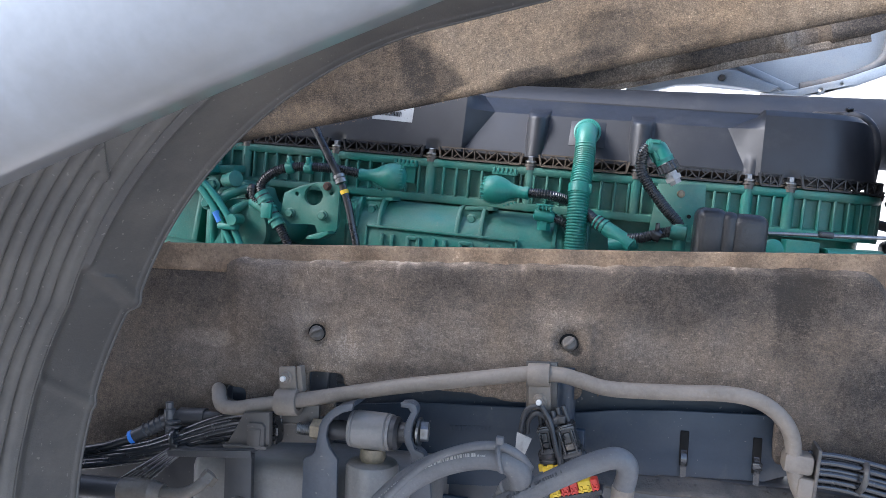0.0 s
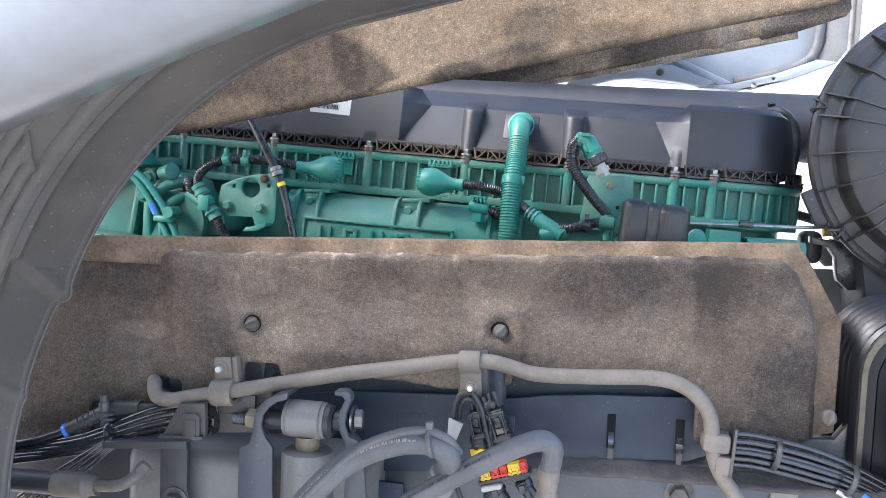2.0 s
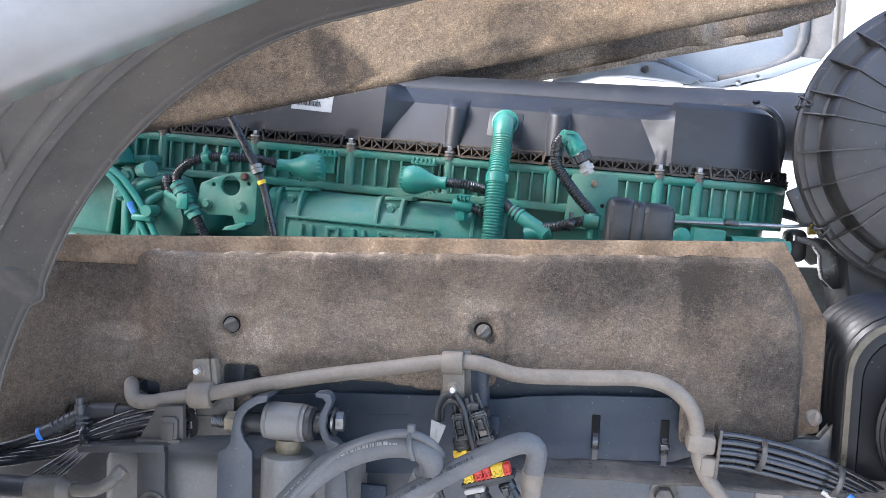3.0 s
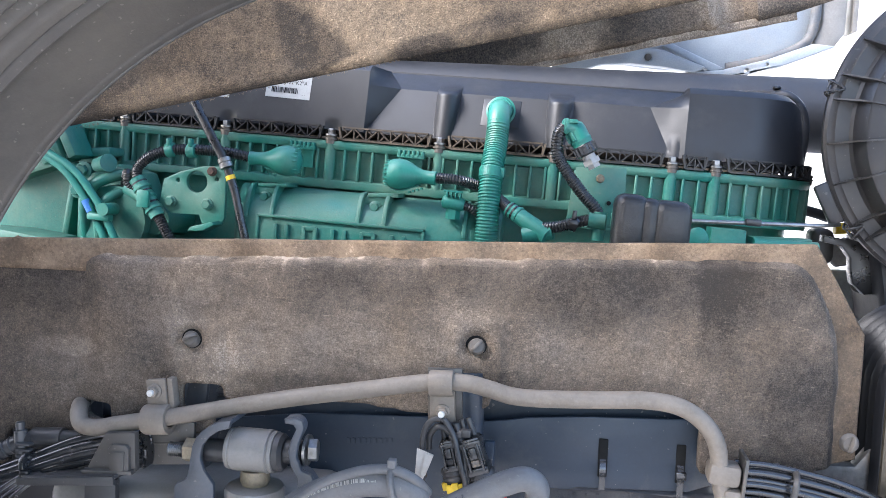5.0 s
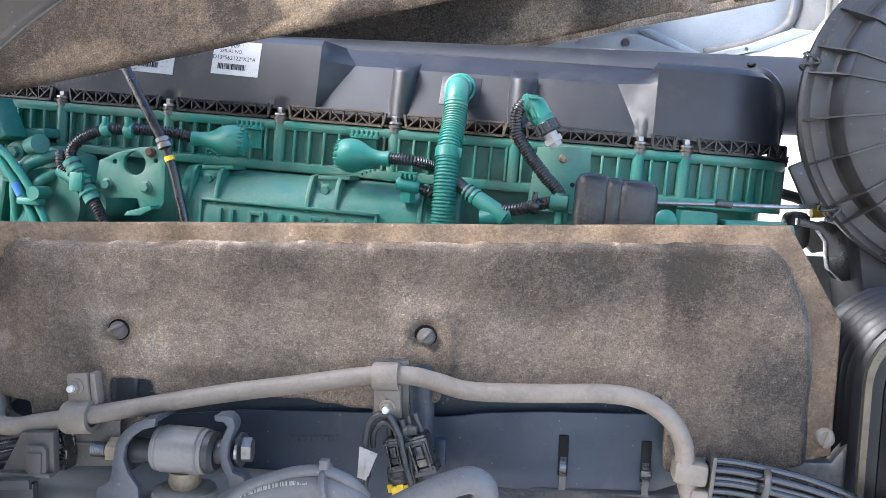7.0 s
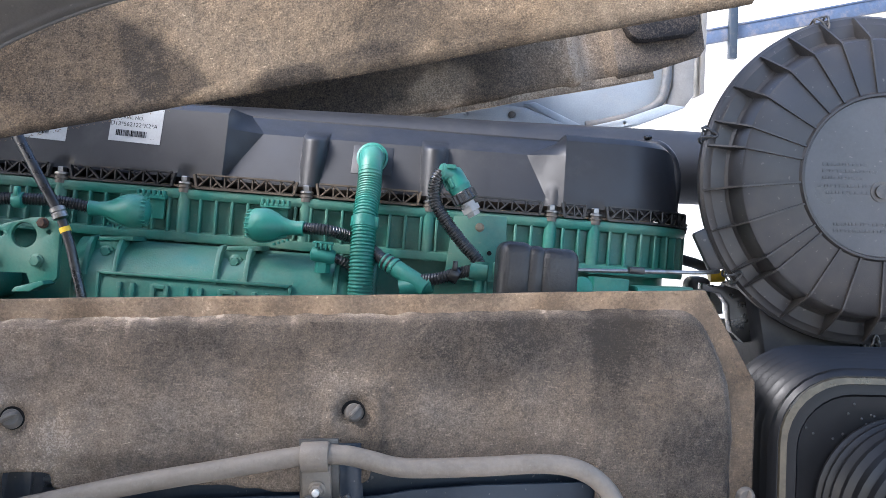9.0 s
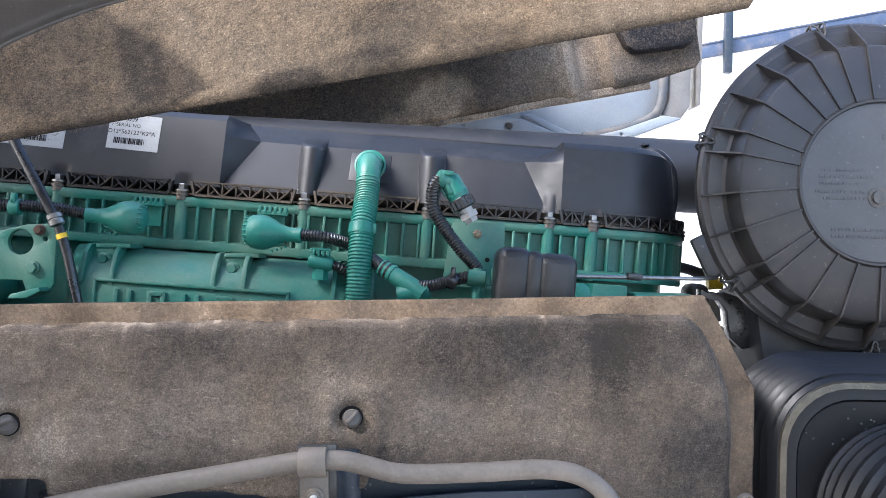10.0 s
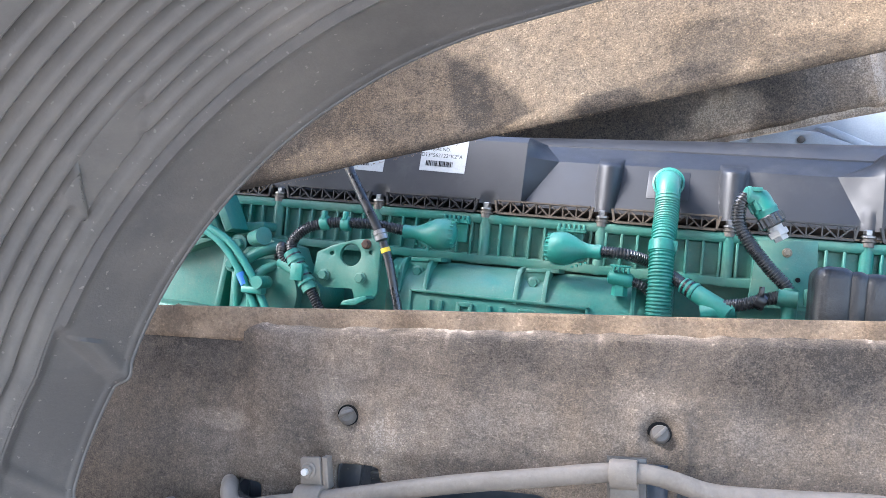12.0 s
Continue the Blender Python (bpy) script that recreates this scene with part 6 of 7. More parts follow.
b = bmesh.new()
box(b, (-0.20, 1.06, 0.80), (0.17, 0.008, 0.22), 0.002)
part("fork_back", b, SLATE, t)

# ---- hoses in front ----
def hose(pts, r, mat, label, seg=18, name="hose", group="rubber hoses"):
    b = bmesh.new()
    tube(b, pts, r, seg, 10)
    return tagged(part(name, b, mat), label, "hose", group)
t = thing("hose", pose(0, 0, 0), "thick grey rubber hose with white print, arching and turning down", "hose", "rubber hoses")
b = bmesh.new()
arch = [(-0.225, 0.855, 0.90), (-0.185, 0.86, 0.953), (-0.150, 0.86, 0.991), (-0.115, 0.86, 1.016), (-0.080, 0.86, 1.030), (-0.050, 0.86, 1.0345), (-0.030, 0.866, 1.028), (-0.022, 0.875, 1.012), (-0.027, 0.89, 0.996), (-0.038, 0.905, 0.975), (-0.05, 0.915, 0.90)]
tube(b, arch, 0.0140, 22, 8)
part("rubber", b, GREY_HOSE, t)
b = bmesh.new()
lathe(b, [(0.0155, 0), (0.0175, 0.002), (0.0175, 0.03), (0.0155, 0.032), (0.0155, 0.045), (0.018, 0.046), (0.018, 0.06)], axis((-0.030, 0.895, 0.990), (-0.4, 0.3, -1)), 24)
part("ferrule", b, GREY_STEEL, t)
b = bmesh.new()
core = spline(arch[0:6], 40)
line = []
for p, q in zip(core, core[1:]):
    up = (q - p).normalized().cross(Vector((0, -1, 0)))
    line.append(p + Vector((0, -0.0126, 0)) + up * (0.0062 if up.z > 0 else -0.0062))
rnd = random.Random(21)
i = 4
while i < len(line) - 6:
    n_ = rnd.choice((1, 1, 2))
    p, q = line[i], line[i + n_]
    dv = q - p
    box(b, (0, 0, 0), (dv.length * 0.6, 0.0010, 0.0036), 0, Matrix.Translation((p + q) / 2) @ dv.to_track_quat("X", "Z").to_matrix().to_4x4() @ pose(0, 0, 0, -32, 0, 0))
    i += n_ + rnd.choice((0, 0, 0, 1, 2))
part("print", b, CREAM, t, "worn white print", smooth=False)
hose([(-0.215, 0.845, 0.92), (-0.165, 0.848, 0.979), (-0.120, 0.85, 1.023), (-0.080, 0.85, 1.044), (-0.045, 0.852, 1.050), (-0.022, 0.86, 1.040), (-0.012, 0.88, 1.02)], 0.0048, GREY_HOSE, "thin grey hose strapped along the thick one", 12)
b = bmesh.new()
lathe(b, [(0.0175, -0.0025), (0.0185, 0), (0.0175, 0.0025)], pose(-0.041, 0.858, 1.037, 0, 80, 0), 24)
box(b, (-0.041, 0.847, 1.058), (0.008, 0.008, 0.008), 0.001)
tagged(part("cable_tie", b, GREY_HOSE), "grey cable tie round both hoses", "cable tie", "cable ties")
t = thing("hose", pose(0, 0, 0), "grey rubber hose bending down into a crimped end", "hose", "rubber hoses")
b = bmesh.new()
line = spline([(-0.07, 0.866, 0.9645), (-0.021, 0.870, 0.997), (0.027, 0.870, 1.0265)], 40)
i = 3
while i < len(line) - 4:
    n_ = rnd.choice((1, 1, 2))
    p, q = line[i], line[i + n_]
    dv = q - p
    box(b, (0, 0, 0), (dv.length * 0.7, 0.0012, 0.0036), 0, Matrix.Translation((p + q) / 2) @ dv.to_track_quat("X", "Z").to_matrix().to_4x4() @ pose(0, 0, 0, -35, 0, 0))
    i += n_ + rnd.choice((0, 1, 1, 3))
part("print", b, DISC, t, "faded grey print", smooth=False)
b = bmesh.new()
tube(b, [(-0.12, 0.87, 0.90), (-0.07, 0.875, 0.955), (-0.021, 0.88, 0.988), (0.027, 0.88, 1.018), (0.060, 0.88, 1.036), (0.080, 0.882, 1.042), (0.091, 0.888, 1.034), (0.0915, 0.896, 1.018), (0.088, 0.904, 1.0)], 0.0118, 20, 8)
part("rubber", b, GREY_HOSE, t)
b = bmesh.new()
lathe(b, [(0.0105, 0), (0.0125, 0.002), (0.0125, 0.016), (0.0115, 0.018), (0.0115, 0.032), (0.013, 0.034), (0.013, 0.09)], axis((0.0885, 0.902, 1.006), (-0.05, 0.1, -1)), 22)
part("ferrule", b, PIPE_MAT, t)

# ---- plugs and fuse carrier ----
def plug(t, wd, ht, r, window):
    """Cable plug, its middle at the origin: stepped shell with a latch, wire boot on top, ribbed collar and yellow lock below."""
    b = bmesh.new()
    box(b, (0, 0, 0), (wd, 0.022, ht), 0.002)
    box(b, (0, -0.002, ht * 0.36), (wd * 1.16, 0.024, ht * 0.16), 0.0015)
    box(b, (0, -0.002, -ht * 0.38), (wd * 1.2, 0.025, ht * 0.2), 0.002)
    for k in (-1, 1):
        box(b, (k * wd * 0.36, -0.0125, 0.0), (wd * 0.14, 0.006, ht * 0.72), 0.001)
    box(b, (0, -0.0125, ht * 0.12), (wd * 0.42, 0.004, ht * 0.3), 0.001)
    part("shell", b, CONDUIT, t)
    b = bmesh.new()
    box(b, (0, -0.0115, -ht * 0.16), (wd * 0.46, 0.003, ht * 0.17), 0.0005)
    part("latch_window", b, PIPE_MAT if window else GLOSS, t)
    b = bmesh.new()
    h = -ht / 2
    lathe(b, [(r * 0.9, h + 0.002), (r, h), (r, h - 0.004), (r * 0.93, h - 0.005), (r * 0.93, h - 0.007), (r, h - 0.008), (r, h - 0.011), (r * 0.88, h - 0.012), (r * 0.88, h - 0.024)], None, 26)
    part("collar", b, RUBBER, t)
    b = bmesh.new()
    for k in range(7):
        a_ = -math.pi + math.pi * k / 6
        box(b, (r * 0.92 * math.cos(a_), r * 0.92 * math.sin(a_), h - 0.018 + 0.002 * (k % 2)), (0.007, 0.005, 0.009), 0.001)
    part("lock", b, YELLOW, t, "yellow lock ring")
    b = bmesh.new()
    for k in (-0.25, 0.25):
        rod(b, (k * wd, 0.002, ht * 0.42), (k * wd * 0.7, 0.004, ht * 0.42 + 0.022), 0.003)
    part("wire_boot", b, RUBBER, t)
t = thing("cable_plug", pose(-0.006, 0.982, 1.026, 0, -14, 0), "narrow black cable plug with ribbed collar and yellow lock", "plug", "cable plugs")
plug(t, 0.015, 0.034, 0.0145, False)
t2 = thing("cable_plug", pose(0.022, 0.972, 1.031, 0, -20, 0), "bulky black cable plug with open latch window and yellow lock", "plug", "cable plugs")
plug(t2, 0.020, 0.040, 0.0150, True)
b = bmesh.new()
lathe(b, [(0.005, -0.01), (0.006, -0.008), (0.006, 0.008), (0.005, 0.01)], pose(0.004, 0.970, 1.050, 0, 60, 0), 10)
box(b, (0.012, 0.966, 1.055), (0.010, 0.008, 0.008), 0.001, None)
box(b, (0.002, 0.966, 1.041), (0.008, 0.008, 0.006), 0.001, None)
tagged(part("cable_tie", b, RUBBER), "small dark cable tie knotted over the plug wires", "cable tie", "cable ties")
t = thing("fuse_carrier", pose(0.029, 0.955, 0.979, 0, -17, 0), "red and yellow fuses in a tilted black tray", "fuse carrier")
b = bmesh.new()
box(b, (0.002, 0.004, -0.0095), (0.066, 0.026, 0.006), 0.0025)
box(b, (0.010, 0.006, -0.0135), (0.040, 0.022, 0.006), 0.002)
part("tray", b, RUBBER, t)
b = bmesh.new()
box(b, (-0.016, 0.0, -0.0165), (0.026, 0.026, 0.007), 0.003)
part("seal", b, CREAM, t, "pale grey seal under the tray")
for x, w_, red in ((-0.020, 0.012, False), (-0.0075, 0.010, True), (0.003, 0.009, True), (0.016, 0.015, False), (0.0275, 0.008, True)):
    b = bmesh.new()
    box(b, (x, 0, 0.0), (w_, 0.014, 0.0125), 0.0012)
    box(b, (x, -0.002, -0.0045), (w_ * 1.1, 0.014, 0.003), 0.0006)
    fuse = part("fuse", b, RED if red else YELLOW, t, "red blade fuse" if red else "yellow blade fuse")
    b = bmesh.new()
    for k in (-0.26, 0.26):
        box(b, (x + k * w_, -0.0075, -0.003), (w_ * 0.2, 0.003, 0.008), 0.0005)
    part("blade_rib", b, RED if red else YELLOW, fuse)
for x in (-0.014, 0.020):
    b = bmesh.new()
    lathe(b, [(0.0085, 0), (0.0105, 0.002), (0.0105, 0.010), (0.0085, 0.012), (0.0085, 0.05)], axis((x, 0.004, -0.017), (0.29, 0, -0.95)), 18)
    box(b, (x, -0.008, -0.026), (0.008, 0.004, 0.010), 0.001)
    part("socket", b, CONDUIT, t)
t = thing("wire_tag", pose(-0.034, 0.965, 1.017, 0, 10, 0), "white paper tag folded round a wire", "tag")
b = bmesh.new()
slab(b, [(-0.009, 0.016), (0.010, 0.013), (0.004, -0.016), (-0.005, -0.015)], -0.001, 0.001)
slab(b, [(0.001, 0.013), (0.010, 0.013), (0.006, -0.010), (0.001, -0.015)], -0.003, -0.002)
part("paper", b, CREAM, t, smooth=False)
def cables(lines, r, label, mat=CONDUIT, name="cable", group=""):
    for pts in lines:
        b = bmesh.new()
        tube(b, pts, r, 10, 8)
        tagged(part(name, b, mat), label, "cable", group)
cables([[(-0.033, 0.975, 1.00), (-0.036, 0.972, 1.03), (-0.033, 0.972, 1.055), (-0.022, 0.972, 1.066), (-0.008, 0.975, 1.060), (0.0, 0.98, 1.042), (0.006, 0.98, 1.02), (0.012, 0.975, 0.985)],
        [(0.0, 0.972, 1.062), (0.010, 0.965, 1.035), (0.014, 0.962, 1.012), (0.018, 0.965, 0.99)],
        [(-0.012, 0.966, 1.068), (0.0, 0.962, 1.050), (0.008, 0.958, 1.022), (0.014, 0.96, 1.0), (0.010, 0.965, 0.98)],
        [(-0.030, 0.98, 1.03), (-0.028, 0.975, 1.048), (-0.018, 0.972, 1.058), (-0.006, 0.975, 1.050), (0.0, 0.98, 1.035)],
        [(-0.034, 0.972, 1.002), (-0.036, 0.972, 0.98), (-0.03, 0.975, 0.95), (-0.02, 0.98, 0.92)]], 0.0032, "thin black wire looping to a plug", RUBBER, "wire", "loose wires")

# ---- cables and brackets at the front ----
lines = []
for dy, dz in ((-0.002, -0.0165), (-0.007, -0.0085), (-0.009, 0.0), (-0.007, 0.0085), (-0.002, 0.0165)):
    far_y = 0.36 * dz
    lines.append([(-0.95, 0.90 + far_y, 0.905 + dz * 0.35), (-0.72, 0.918 + far_y, 0.930 + dz * 0.4), (-0.60, 0.930 + far_y, 0.9465 + dz * 0.45), (-0.53, 0.942 + dy * 0.5, 0.9605 + dz * 0.55), (-0.487, 0.950 + dy, 0.9745 + dz * 0.75), (-0.43, 0.954 + dy, 0.9955 + dz), (-0.385, 0.960 + dy, 1.007 + dz * 0.9), (-0.35, 0.972, 1.010 + dz * 0.6)])
cables(lines, 0.0056, "glossy black air tube in a bundle at the front", CABLE, "cable", "front cable bundle")
cables([[(-0.487, 0.942, 0.974 + 0.007 * i), (-0.43, 0.9425, 0.989 + 0.009 * i), (-0.40, 0.947, 0.996 + 0.0095 * i), (-0.36, 0.968, 1.004 + 0.006 * i)] for i in range(2)], 0.0016, "thin black wire lying on the front tube bundle", CABLE, "wire", "loose wires")
cables([[(-0.475 + 0.006 * i, 0.945, 0.980), (-0.51 + 0.008 * i, 0.93, 0.955), (-0.56 + 0.012 * i, 0.93, 0.922), (-0.62 + 0.012 * i, 0.94, 0.88)] for i in range(4)], 0.0032, "black cable branching down from the bundle", CABLE, "cable", "front cable bundle")
b = bmesh.new()
lathe(b, [(0.019, -0.003), (0.020, 0), (0.019, 0.003)], axis((-0.485, 0.950, 0.978), (1, 0, 0.28)), 18)
box(b, (-0.480, 0.931, 0.974), (0.011, 0.007, 0.011), 0.001, None)
tagged(part("cable_tie", b, CONDUIT), "black cable tie round the front cable bundle", "cable tie", "cable ties")
t = thing("air_line_connector", pose(0, 0, 0), "black quick connector with blue ring and T-shaped knob", "connector")
b = bmesh.new()
rod(b, (-0.40, 0.965, 1.013), (-0.455, 0.96, 1.011), 0.0078)
rod(b, (-0.452, 0.96, 1.011), (-0.490, 0.96, 1.008), 0.0108)
rod(b, (-0.486, 0.958, 1.008), (-0.510, 0.957, 1.000), 0.0095)
rod(b, (-0.503, 0.957, 1.003), (-0.550, 0.945, 0.977), 0.0098, 0.0088)
for k in (0.2, 0.35, 0.5, 0.65):
    p = Vector((-0.503, 0.957, 1.003)).lerp(Vector((-0.550, 0.945, 0.977)), k)
    lathe(b, [(0.0102, -0.0012), (0.0110, 0), (0.0102, 0.0012)], axis(p, (-0.047, -0.012, -0.026)), 18)
part("body", b, RUBBER, t)
b = bmesh.new()
rod(b, (-0.4985, 0.952, 0.985), (-0.501, 0.952, 1.018), 0.0072)
rod(b, (-0.501, 0.952, 1.018), (-0.5015, 0.952, 1.027), 0.005)
for i in range(3):
    box(b, (-0.492, 0.947, 0.990 + 0.007 * i), (0.018, 0.01, 0.003), 0.001)
part("knob", b, DISC, t, "dusty grey knob")
b = bmesh.new()
lathe(b, [(0.0085, 0), (0.0098, 0.001), (0.0098, 0.005), (0.0080, 0.006), (0.0062, 0.006), (0.0062, 0.002)], axis((-0.549, 0.945, 0.9775), (-0.047, -0.012, -0.026)), 20)
part("ring", b, BLUE, t, "bright blue ring")
cables([[(-0.555, 0.943, 0.974), (-0.60, 0.93, 0.960), (-0.70, 0.92, 0.944), (-0.95, 0.90, 0.92)]], 0.0058, "black air line from the blue-ringed connector", CONDUIT, "air_line")
t = thing("cable_bracket", pose(-0.377, 0.934, 1.005) @ Matrix.Scale(0.87, 4) @ pose(0.377, 0, -1.002), "dusty black moulded bracket over the cable bundle", "bracket")
b = bmesh.new()
slab(b, [(-0.413, 0.979), (-0.393, 1.016), (-0.386, 1.030), (-0.345, 1.034), (-0.344, 0.984), (-0.405, 0.976)], 0.0, 0.012, 0.002)
slab(b, [(-0.415, 0.982), (-0.411, 0.976), (-0.345, 0.982), (-0.345, 0.987)], -0.008, 0.004, 0.001)
part("shell", b, BRACKET, t)
b = bmesh.new()
slab(b, [(-0.378, 1.012), (-0.374, 1.018), (-0.355, 1.019), (-0.350, 1.014), (-0.350, 0.982), (-0.376, 0.979)], -0.006, 0.002, 0.0015)
slab(b, [(-0.373, 1.009), (-0.355, 1.011), (-0.356, 0.986), (-0.372, 0.984)], -0.008, -0.004, 0.001)
part("tab", b, BRACKET, t)
b = bmesh.new()
ribbon(b, [(-0.349, 1.026), (-0.345, 1.010), (-0.343, 0.996), (-0.345, 0.981)], 0.020, 0.045, 0.003)
box(b, (-0.343, 0.019, 1.002), (0.009, 0.004, 0.012), 0.001)
part("strap", b, CONDUIT, t)
b = bmesh.new()
slab(b, [(-0.346, 1.034), (-0.286, 1.040), (-0.286, 0.984), (-0.346, 0.978)], 0.043, 0.049, 0.001)
slab(b, [(-0.346, 1.009), (-0.286, 1.013), (-0.286, 1.010), (-0.346, 1.006)], 0.041, 0.045, 0.001)
part("spacer", b, BRACKET, t)
t = thing("step_bracket", pose(0, 0.95, 0), "black steel ledge with an oval hole, strap and large bolt", "bracket")
b = bmesh.new()
ledge_outline = [(-0.484, -0.018), (-0.484, 0.012), (-0.476, 0.024), (-0.362, 0.026), (-0.352, 0.022), (-0.366, -0.024), (-0.476, -0.024)]
slab(b, ledge_outline, 0.0, 0.005, 0.0012, pose(-0.42, -0.004, 0.982, 0, -6.5, 0) @ pose(0.42, 0, 0, -90, 0, 0), [(-0.458, 0.0, 0.0115)])
slab(b, [(-0.484, 0.0), (-0.366, 0.0), (-0.366, -0.010), (-0.484, -0.008)], -0.029, -0.024, 0.001, pose(-0.42, -0.002, 0.981, 0, -6.5, 0) @ pose(0.42, 0, 0))
part("ledge", b, RUBBER, t)
b = bmesh.new()
slab(b, [(-0.410, 0.974), (-0.372, 0.977), (-0.372, 0.92), (-0.367, 0.90), (-0.367, 0.70), (-0.412, 0.70)], -0.016, -0.006, 0.002)
part("strap", b, RUBBER, t)
b = bmesh.new()
hex_bolt(b, (-0.388, -0.016, 0.902), (0, -1, 0), 0.013, 0.012)
part("bolt", b, DARK_STEEL, t, smooth=False)
# Added block that stands in for the dark void behind the cables.
b = bmesh.new()
box(b, (-0.70, 1.06, 0.86), (0.44, 0.07, 0.36), 0.015, None, 3)
tagged(part("void_block", b, RUBBER), "added black block filling the dark void behind the front cables", "chassis part", kind="structure")
b = bmesh.new()
box(b, (-0.315, 1.04, 0.82), (0.33, 0.15, 0.275), 0.02, None, 3)
tagged(part("spring_hanger", b, GREY_STEEL), "dusty grey cast chassis hanger behind the cables", "chassis part", kind="structure")
t = thing("hose", pose(0, 0, 0), "black hose with grey crimped end and rusty elbow", "hose", "rubber hoses")
b = bmesh.new()
tube(b, [(-0.95, 0.90, 0.89), (-0.75, 0.90, 0.912), (-0.62, 0.90, 0.919), (-0.53, 0.90, 0.922)], 0.0145, 18, 8)
part("rubber", b, RUBBER, t)
b = bmesh.new()
lathe(b, [(0.0145, 0), (0.0165, 0.002), (0.0165, 0.045), (0.014, 0.048), (0.012, 0.06)], axis((-0.535, 0.90, 0.922), (1, 0, 0.05)), 22)
part("ferrule", b, FERRULE, t, "grimy grey crimped ferrule")
b = bmesh.new()
tube(b, [(-0.485, 0.90, 0.925), (-0.45, 0.90, 0.928), (-0.43, 0.905, 0.938), (-0.42, 0.92, 0.952)], 0.0078, 14, 8)
lathe(b, [(0.011, 0), (0.011, 0.012)], axis((-0.424, 0.912, 0.942), (0.5, 0.5, 0.8)), 6)
part("elbow", b, FERRULE, t, "rusty brown elbow")

# ---- cable loom at the back ----
rnd = random.Random(8)
lines = []
for i in range(10):
    dz, dy = (i - 4.5) * 0.0042, rnd.uniform(-0.008, 0.008)
    lines.append([(0.298, 1.035 + dy, 1.008 + dz), (0.330, 1.035 + dy, 1.008 + dz), (0.365, 1.036 + dy, 1.003 + dz), (0.405, 1.04 + dy, 0.994 + dz), (0.445, 1.042 + dy * 0.7, 0.982 + dz * 0.9), (0.50, 1.05 + dy, 0.957 + dz * 0.8), (0.60, 1.06 + dy, 0.90 + dz), (0.8, 1.08, 0.80 + dz)])
cables(lines, 0.0038, "glossy black cable in the rear loom", CABLE, "cable", "rear cable loom")
for x, z, tl in ((0.357, 1.005, -0.22), (0.444, 0.981, -0.40)):
    b = bmesh.new()
    m_ = axis((x, 1.037, z), (1, 0, tl))
    pts = [m_ @ Vector((0.0225 * math.cos(a), 0.0185 * math.sin(a), 0)) for a in [2 * math.pi * i / 20 for i in range(21)]]
    tube(b, pts, 0.0035, 8, 1, smooth=False, flat=0.5)
    tagged(part("cable_tie", b, DARK_STEEL), "grey cable tie round the rear loom", "cable tie", "cable ties")
cables([[(0.43, 1.03, 0.968), (0.455, 1.02, 0.955), (0.475, 1.02, 0.93)], ], 0.003, "white thin wire at the rear loom", CREAM, "wire", "loose wires")
cables([[(0.46, 1.03, 0.966), (0.478, 1.02, 0.952), (0.49, 1.02, 0.935)], ], 0.004, "light blue sleeve on a wire at the rear loom", BLUE, "wire", "loose wires")
t = thing("rail_bracket", pose(0, 1.085, 0), "dusty steel bracket with a cut-out on the chassis rail", "bracket")
b = bmesh.new()
slab(b, [(0.40, 0.985), (0.40, 0.91), (0.42, 0.90), (0.425, 0.85), (0.36, 0.85), (0.37, 0.985)], 0, 0.006, 0.001, None, [(0.385, 0.95, 0.005), (0.39, 0.93, 0.004)])
part("plate", b, GREY_STEEL, t)
t = thing("tow_bracket", pose(0, 1.11, 0), "dark steel hooked bracket with an oval hole", "bracket")
b = bmesh.new()
slab(b, [(0.36, 1.005), (0.445, 1.010), (0.462, 1.034), (0.488, 1.040), (0.508, 1.032), (0.522, 1.012), (0.538, 0.995), (0.56, 0.98), (0.56, 0.94), (0.36, 0.94)], 0, 0.02, 0.004, None, [(0.496, 1.005, 0.0125)])
part("plate", b, DARK_STEEL, t)
t = thing("fuel_tank", pose(0, 1.25, 0), "pale grey tank corner behind the rear loom", "tank")
b = bmesh.new()
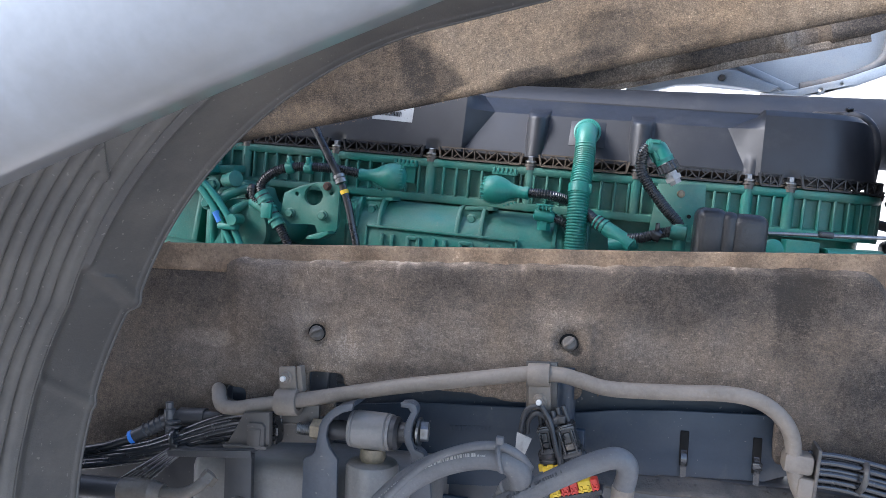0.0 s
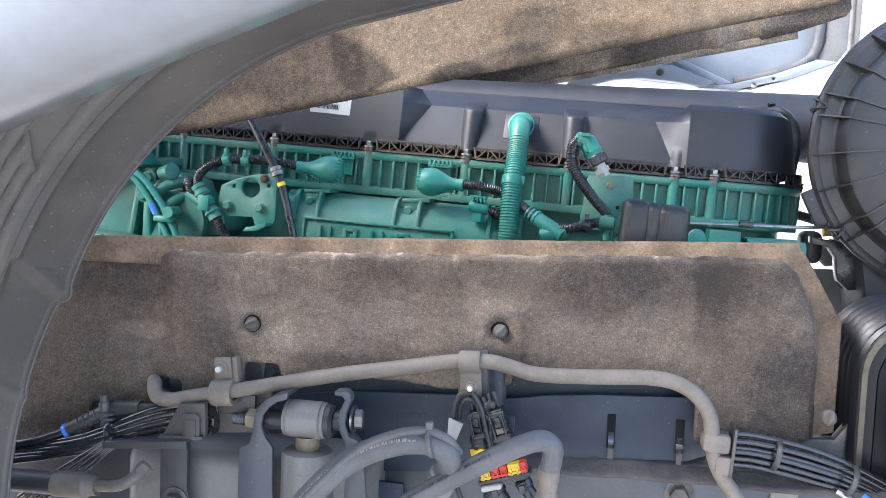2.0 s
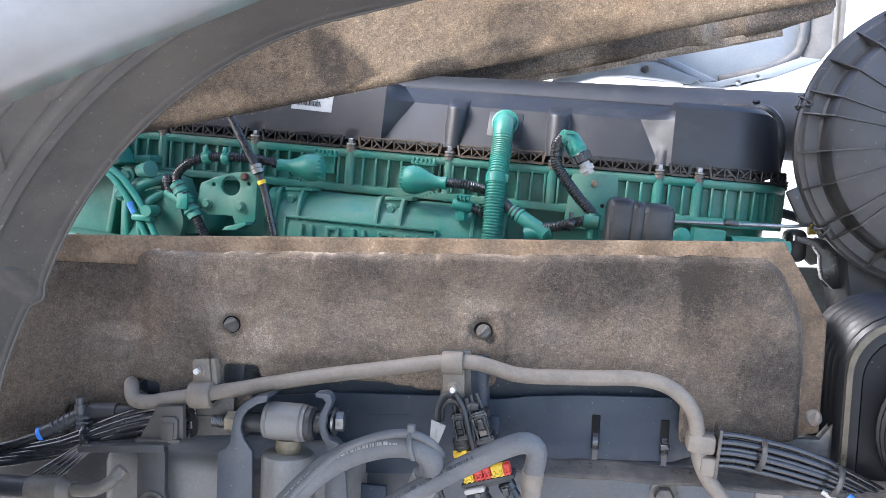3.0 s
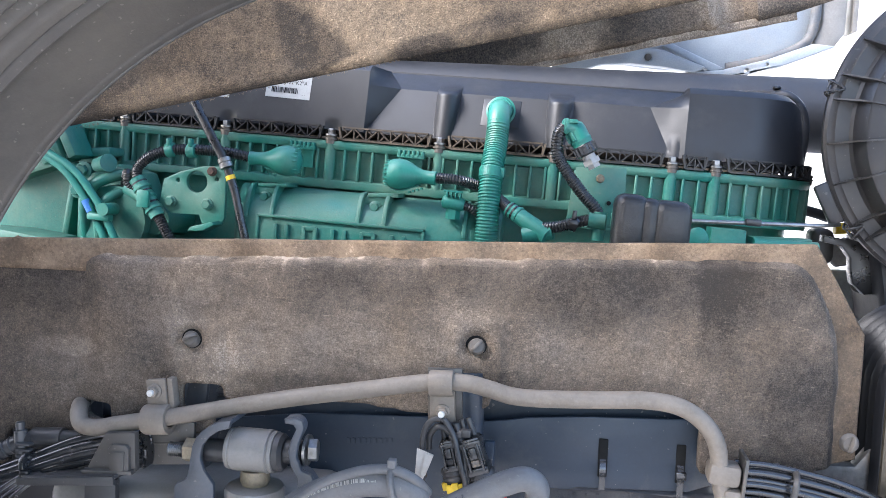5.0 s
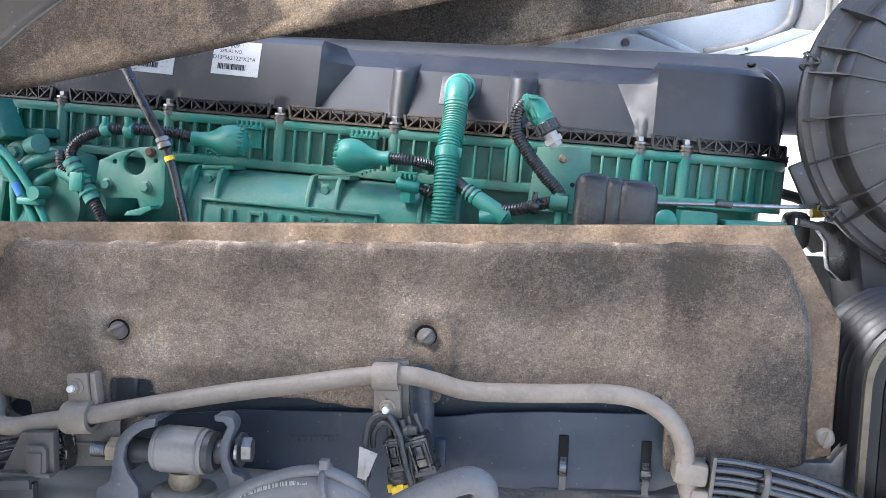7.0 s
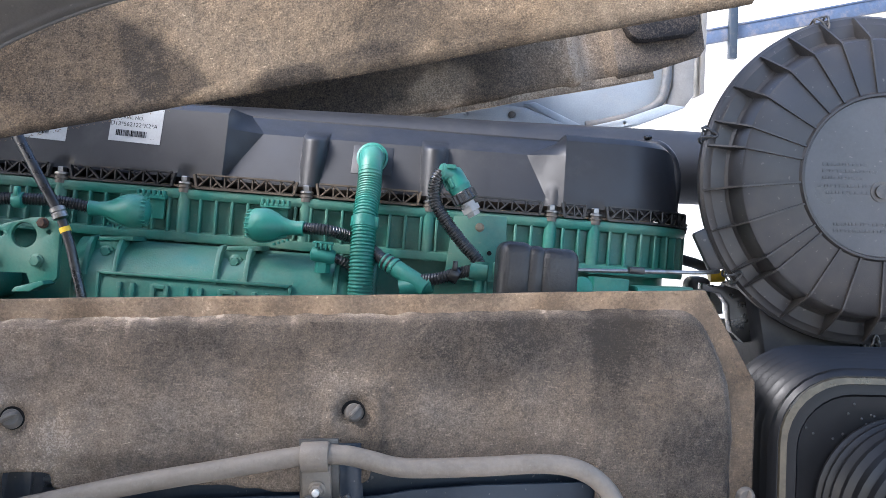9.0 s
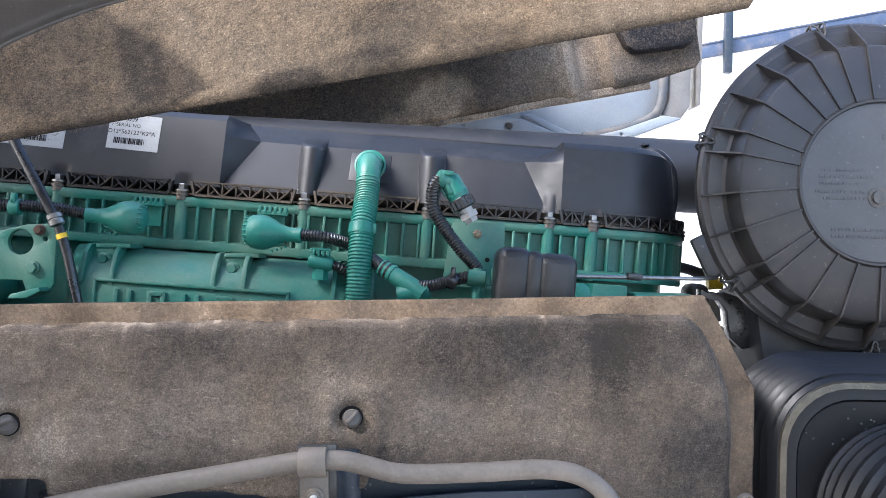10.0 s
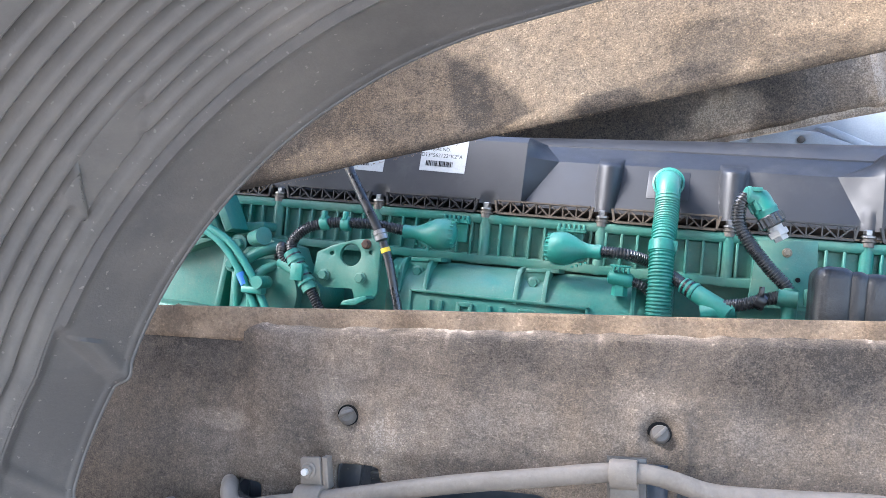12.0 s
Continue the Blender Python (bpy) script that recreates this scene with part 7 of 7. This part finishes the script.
slab(b, [(0.514, 1.036), (0.57, 1.030), (0.9, 0.99), (0.9, 0.6), (0.62, 0.6), (0.56, 0.94)], -0.03, 0.3, 0.008)
part("shell", b, CREAM, t)
# parts behind the engine's rear end
t = thing("filter_bracket", pose(0, 1.32, 0), "black steel bracket arm under the air filter with a bolt", "bracket")
b = bmesh.new()
slab(b, [(0.448, 1.264), (0.476, 1.260), (0.479, 1.262), (0.512, 1.252), (0.530, 1.25), (0.534, 1.19), (0.505, 1.185), (0.489, 1.200), (0.486, 1.215), (0.484, 1.235), (0.472, 1.250), (0.448, 1.255)], -0.01, 0.012, 0.002)
part("arm", b, CONDUIT, t)
b = bmesh.new()
hex_bolt(b, (0.503, 0.008, 1.198), (0, -1, 0), 0.008, 0.008)
part("bolt", b, DARK_STEEL, t, smooth=False)
b = bmesh.new()
box(b, (0.463, 1.385, 1.245), (0.032, 0.05, 0.052), 0.012, None, 3)
tagged(part("rubber_mount", b, RUBBER), "black rounded rubber engine mount cap", "mount")
t = thing("exhaust_bracket", pose(0, 1.45, 0), "pale metal heat shield plates with a yellow cap behind the engine", "bracket")
b = bmesh.new()
slab(b, [(0.488, 1.246), (0.522, 1.248), (0.526, 1.213), (0.508, 1.209), (0.494, 1.222)], 0, 0.02, 0.003)
part("upper_plate", b, ALLOY, t)
b = bmesh.new()
slab(b, [(0.490, 1.204), (0.560, 1.206), (0.568, 1.09), (0.50, 1.09)], 0.006, 0.026, 0.003)
part("lower_plate", b, ALLOY, t)
b = bmesh.new()
rod(b, (0.486, -0.05, 1.270), (0.507, -0.05, 1.272), 0.0085)
part("cap", b, YELLOW, t, "bright yellow cap")
b = bmesh.new()
tube(b, [(0.45, -0.02, 1.295), (0.47, -0.02, 1.29), (0.49, -0.02, 1.285), (0.52, -0.02, 1.29)], 0.008, 12, 6)
part("pipe_end", b, RUBBER, t)

b = bmesh.new()
hex_bolt(b, (0.252, 1.088, 0.925), (0, -1, 0), 0.013, 0.012)
tagged(part("rail_bolt", b, DARK_STEEL, smooth=False), "large dark hexagon bolt in the chassis rail", "bolt")
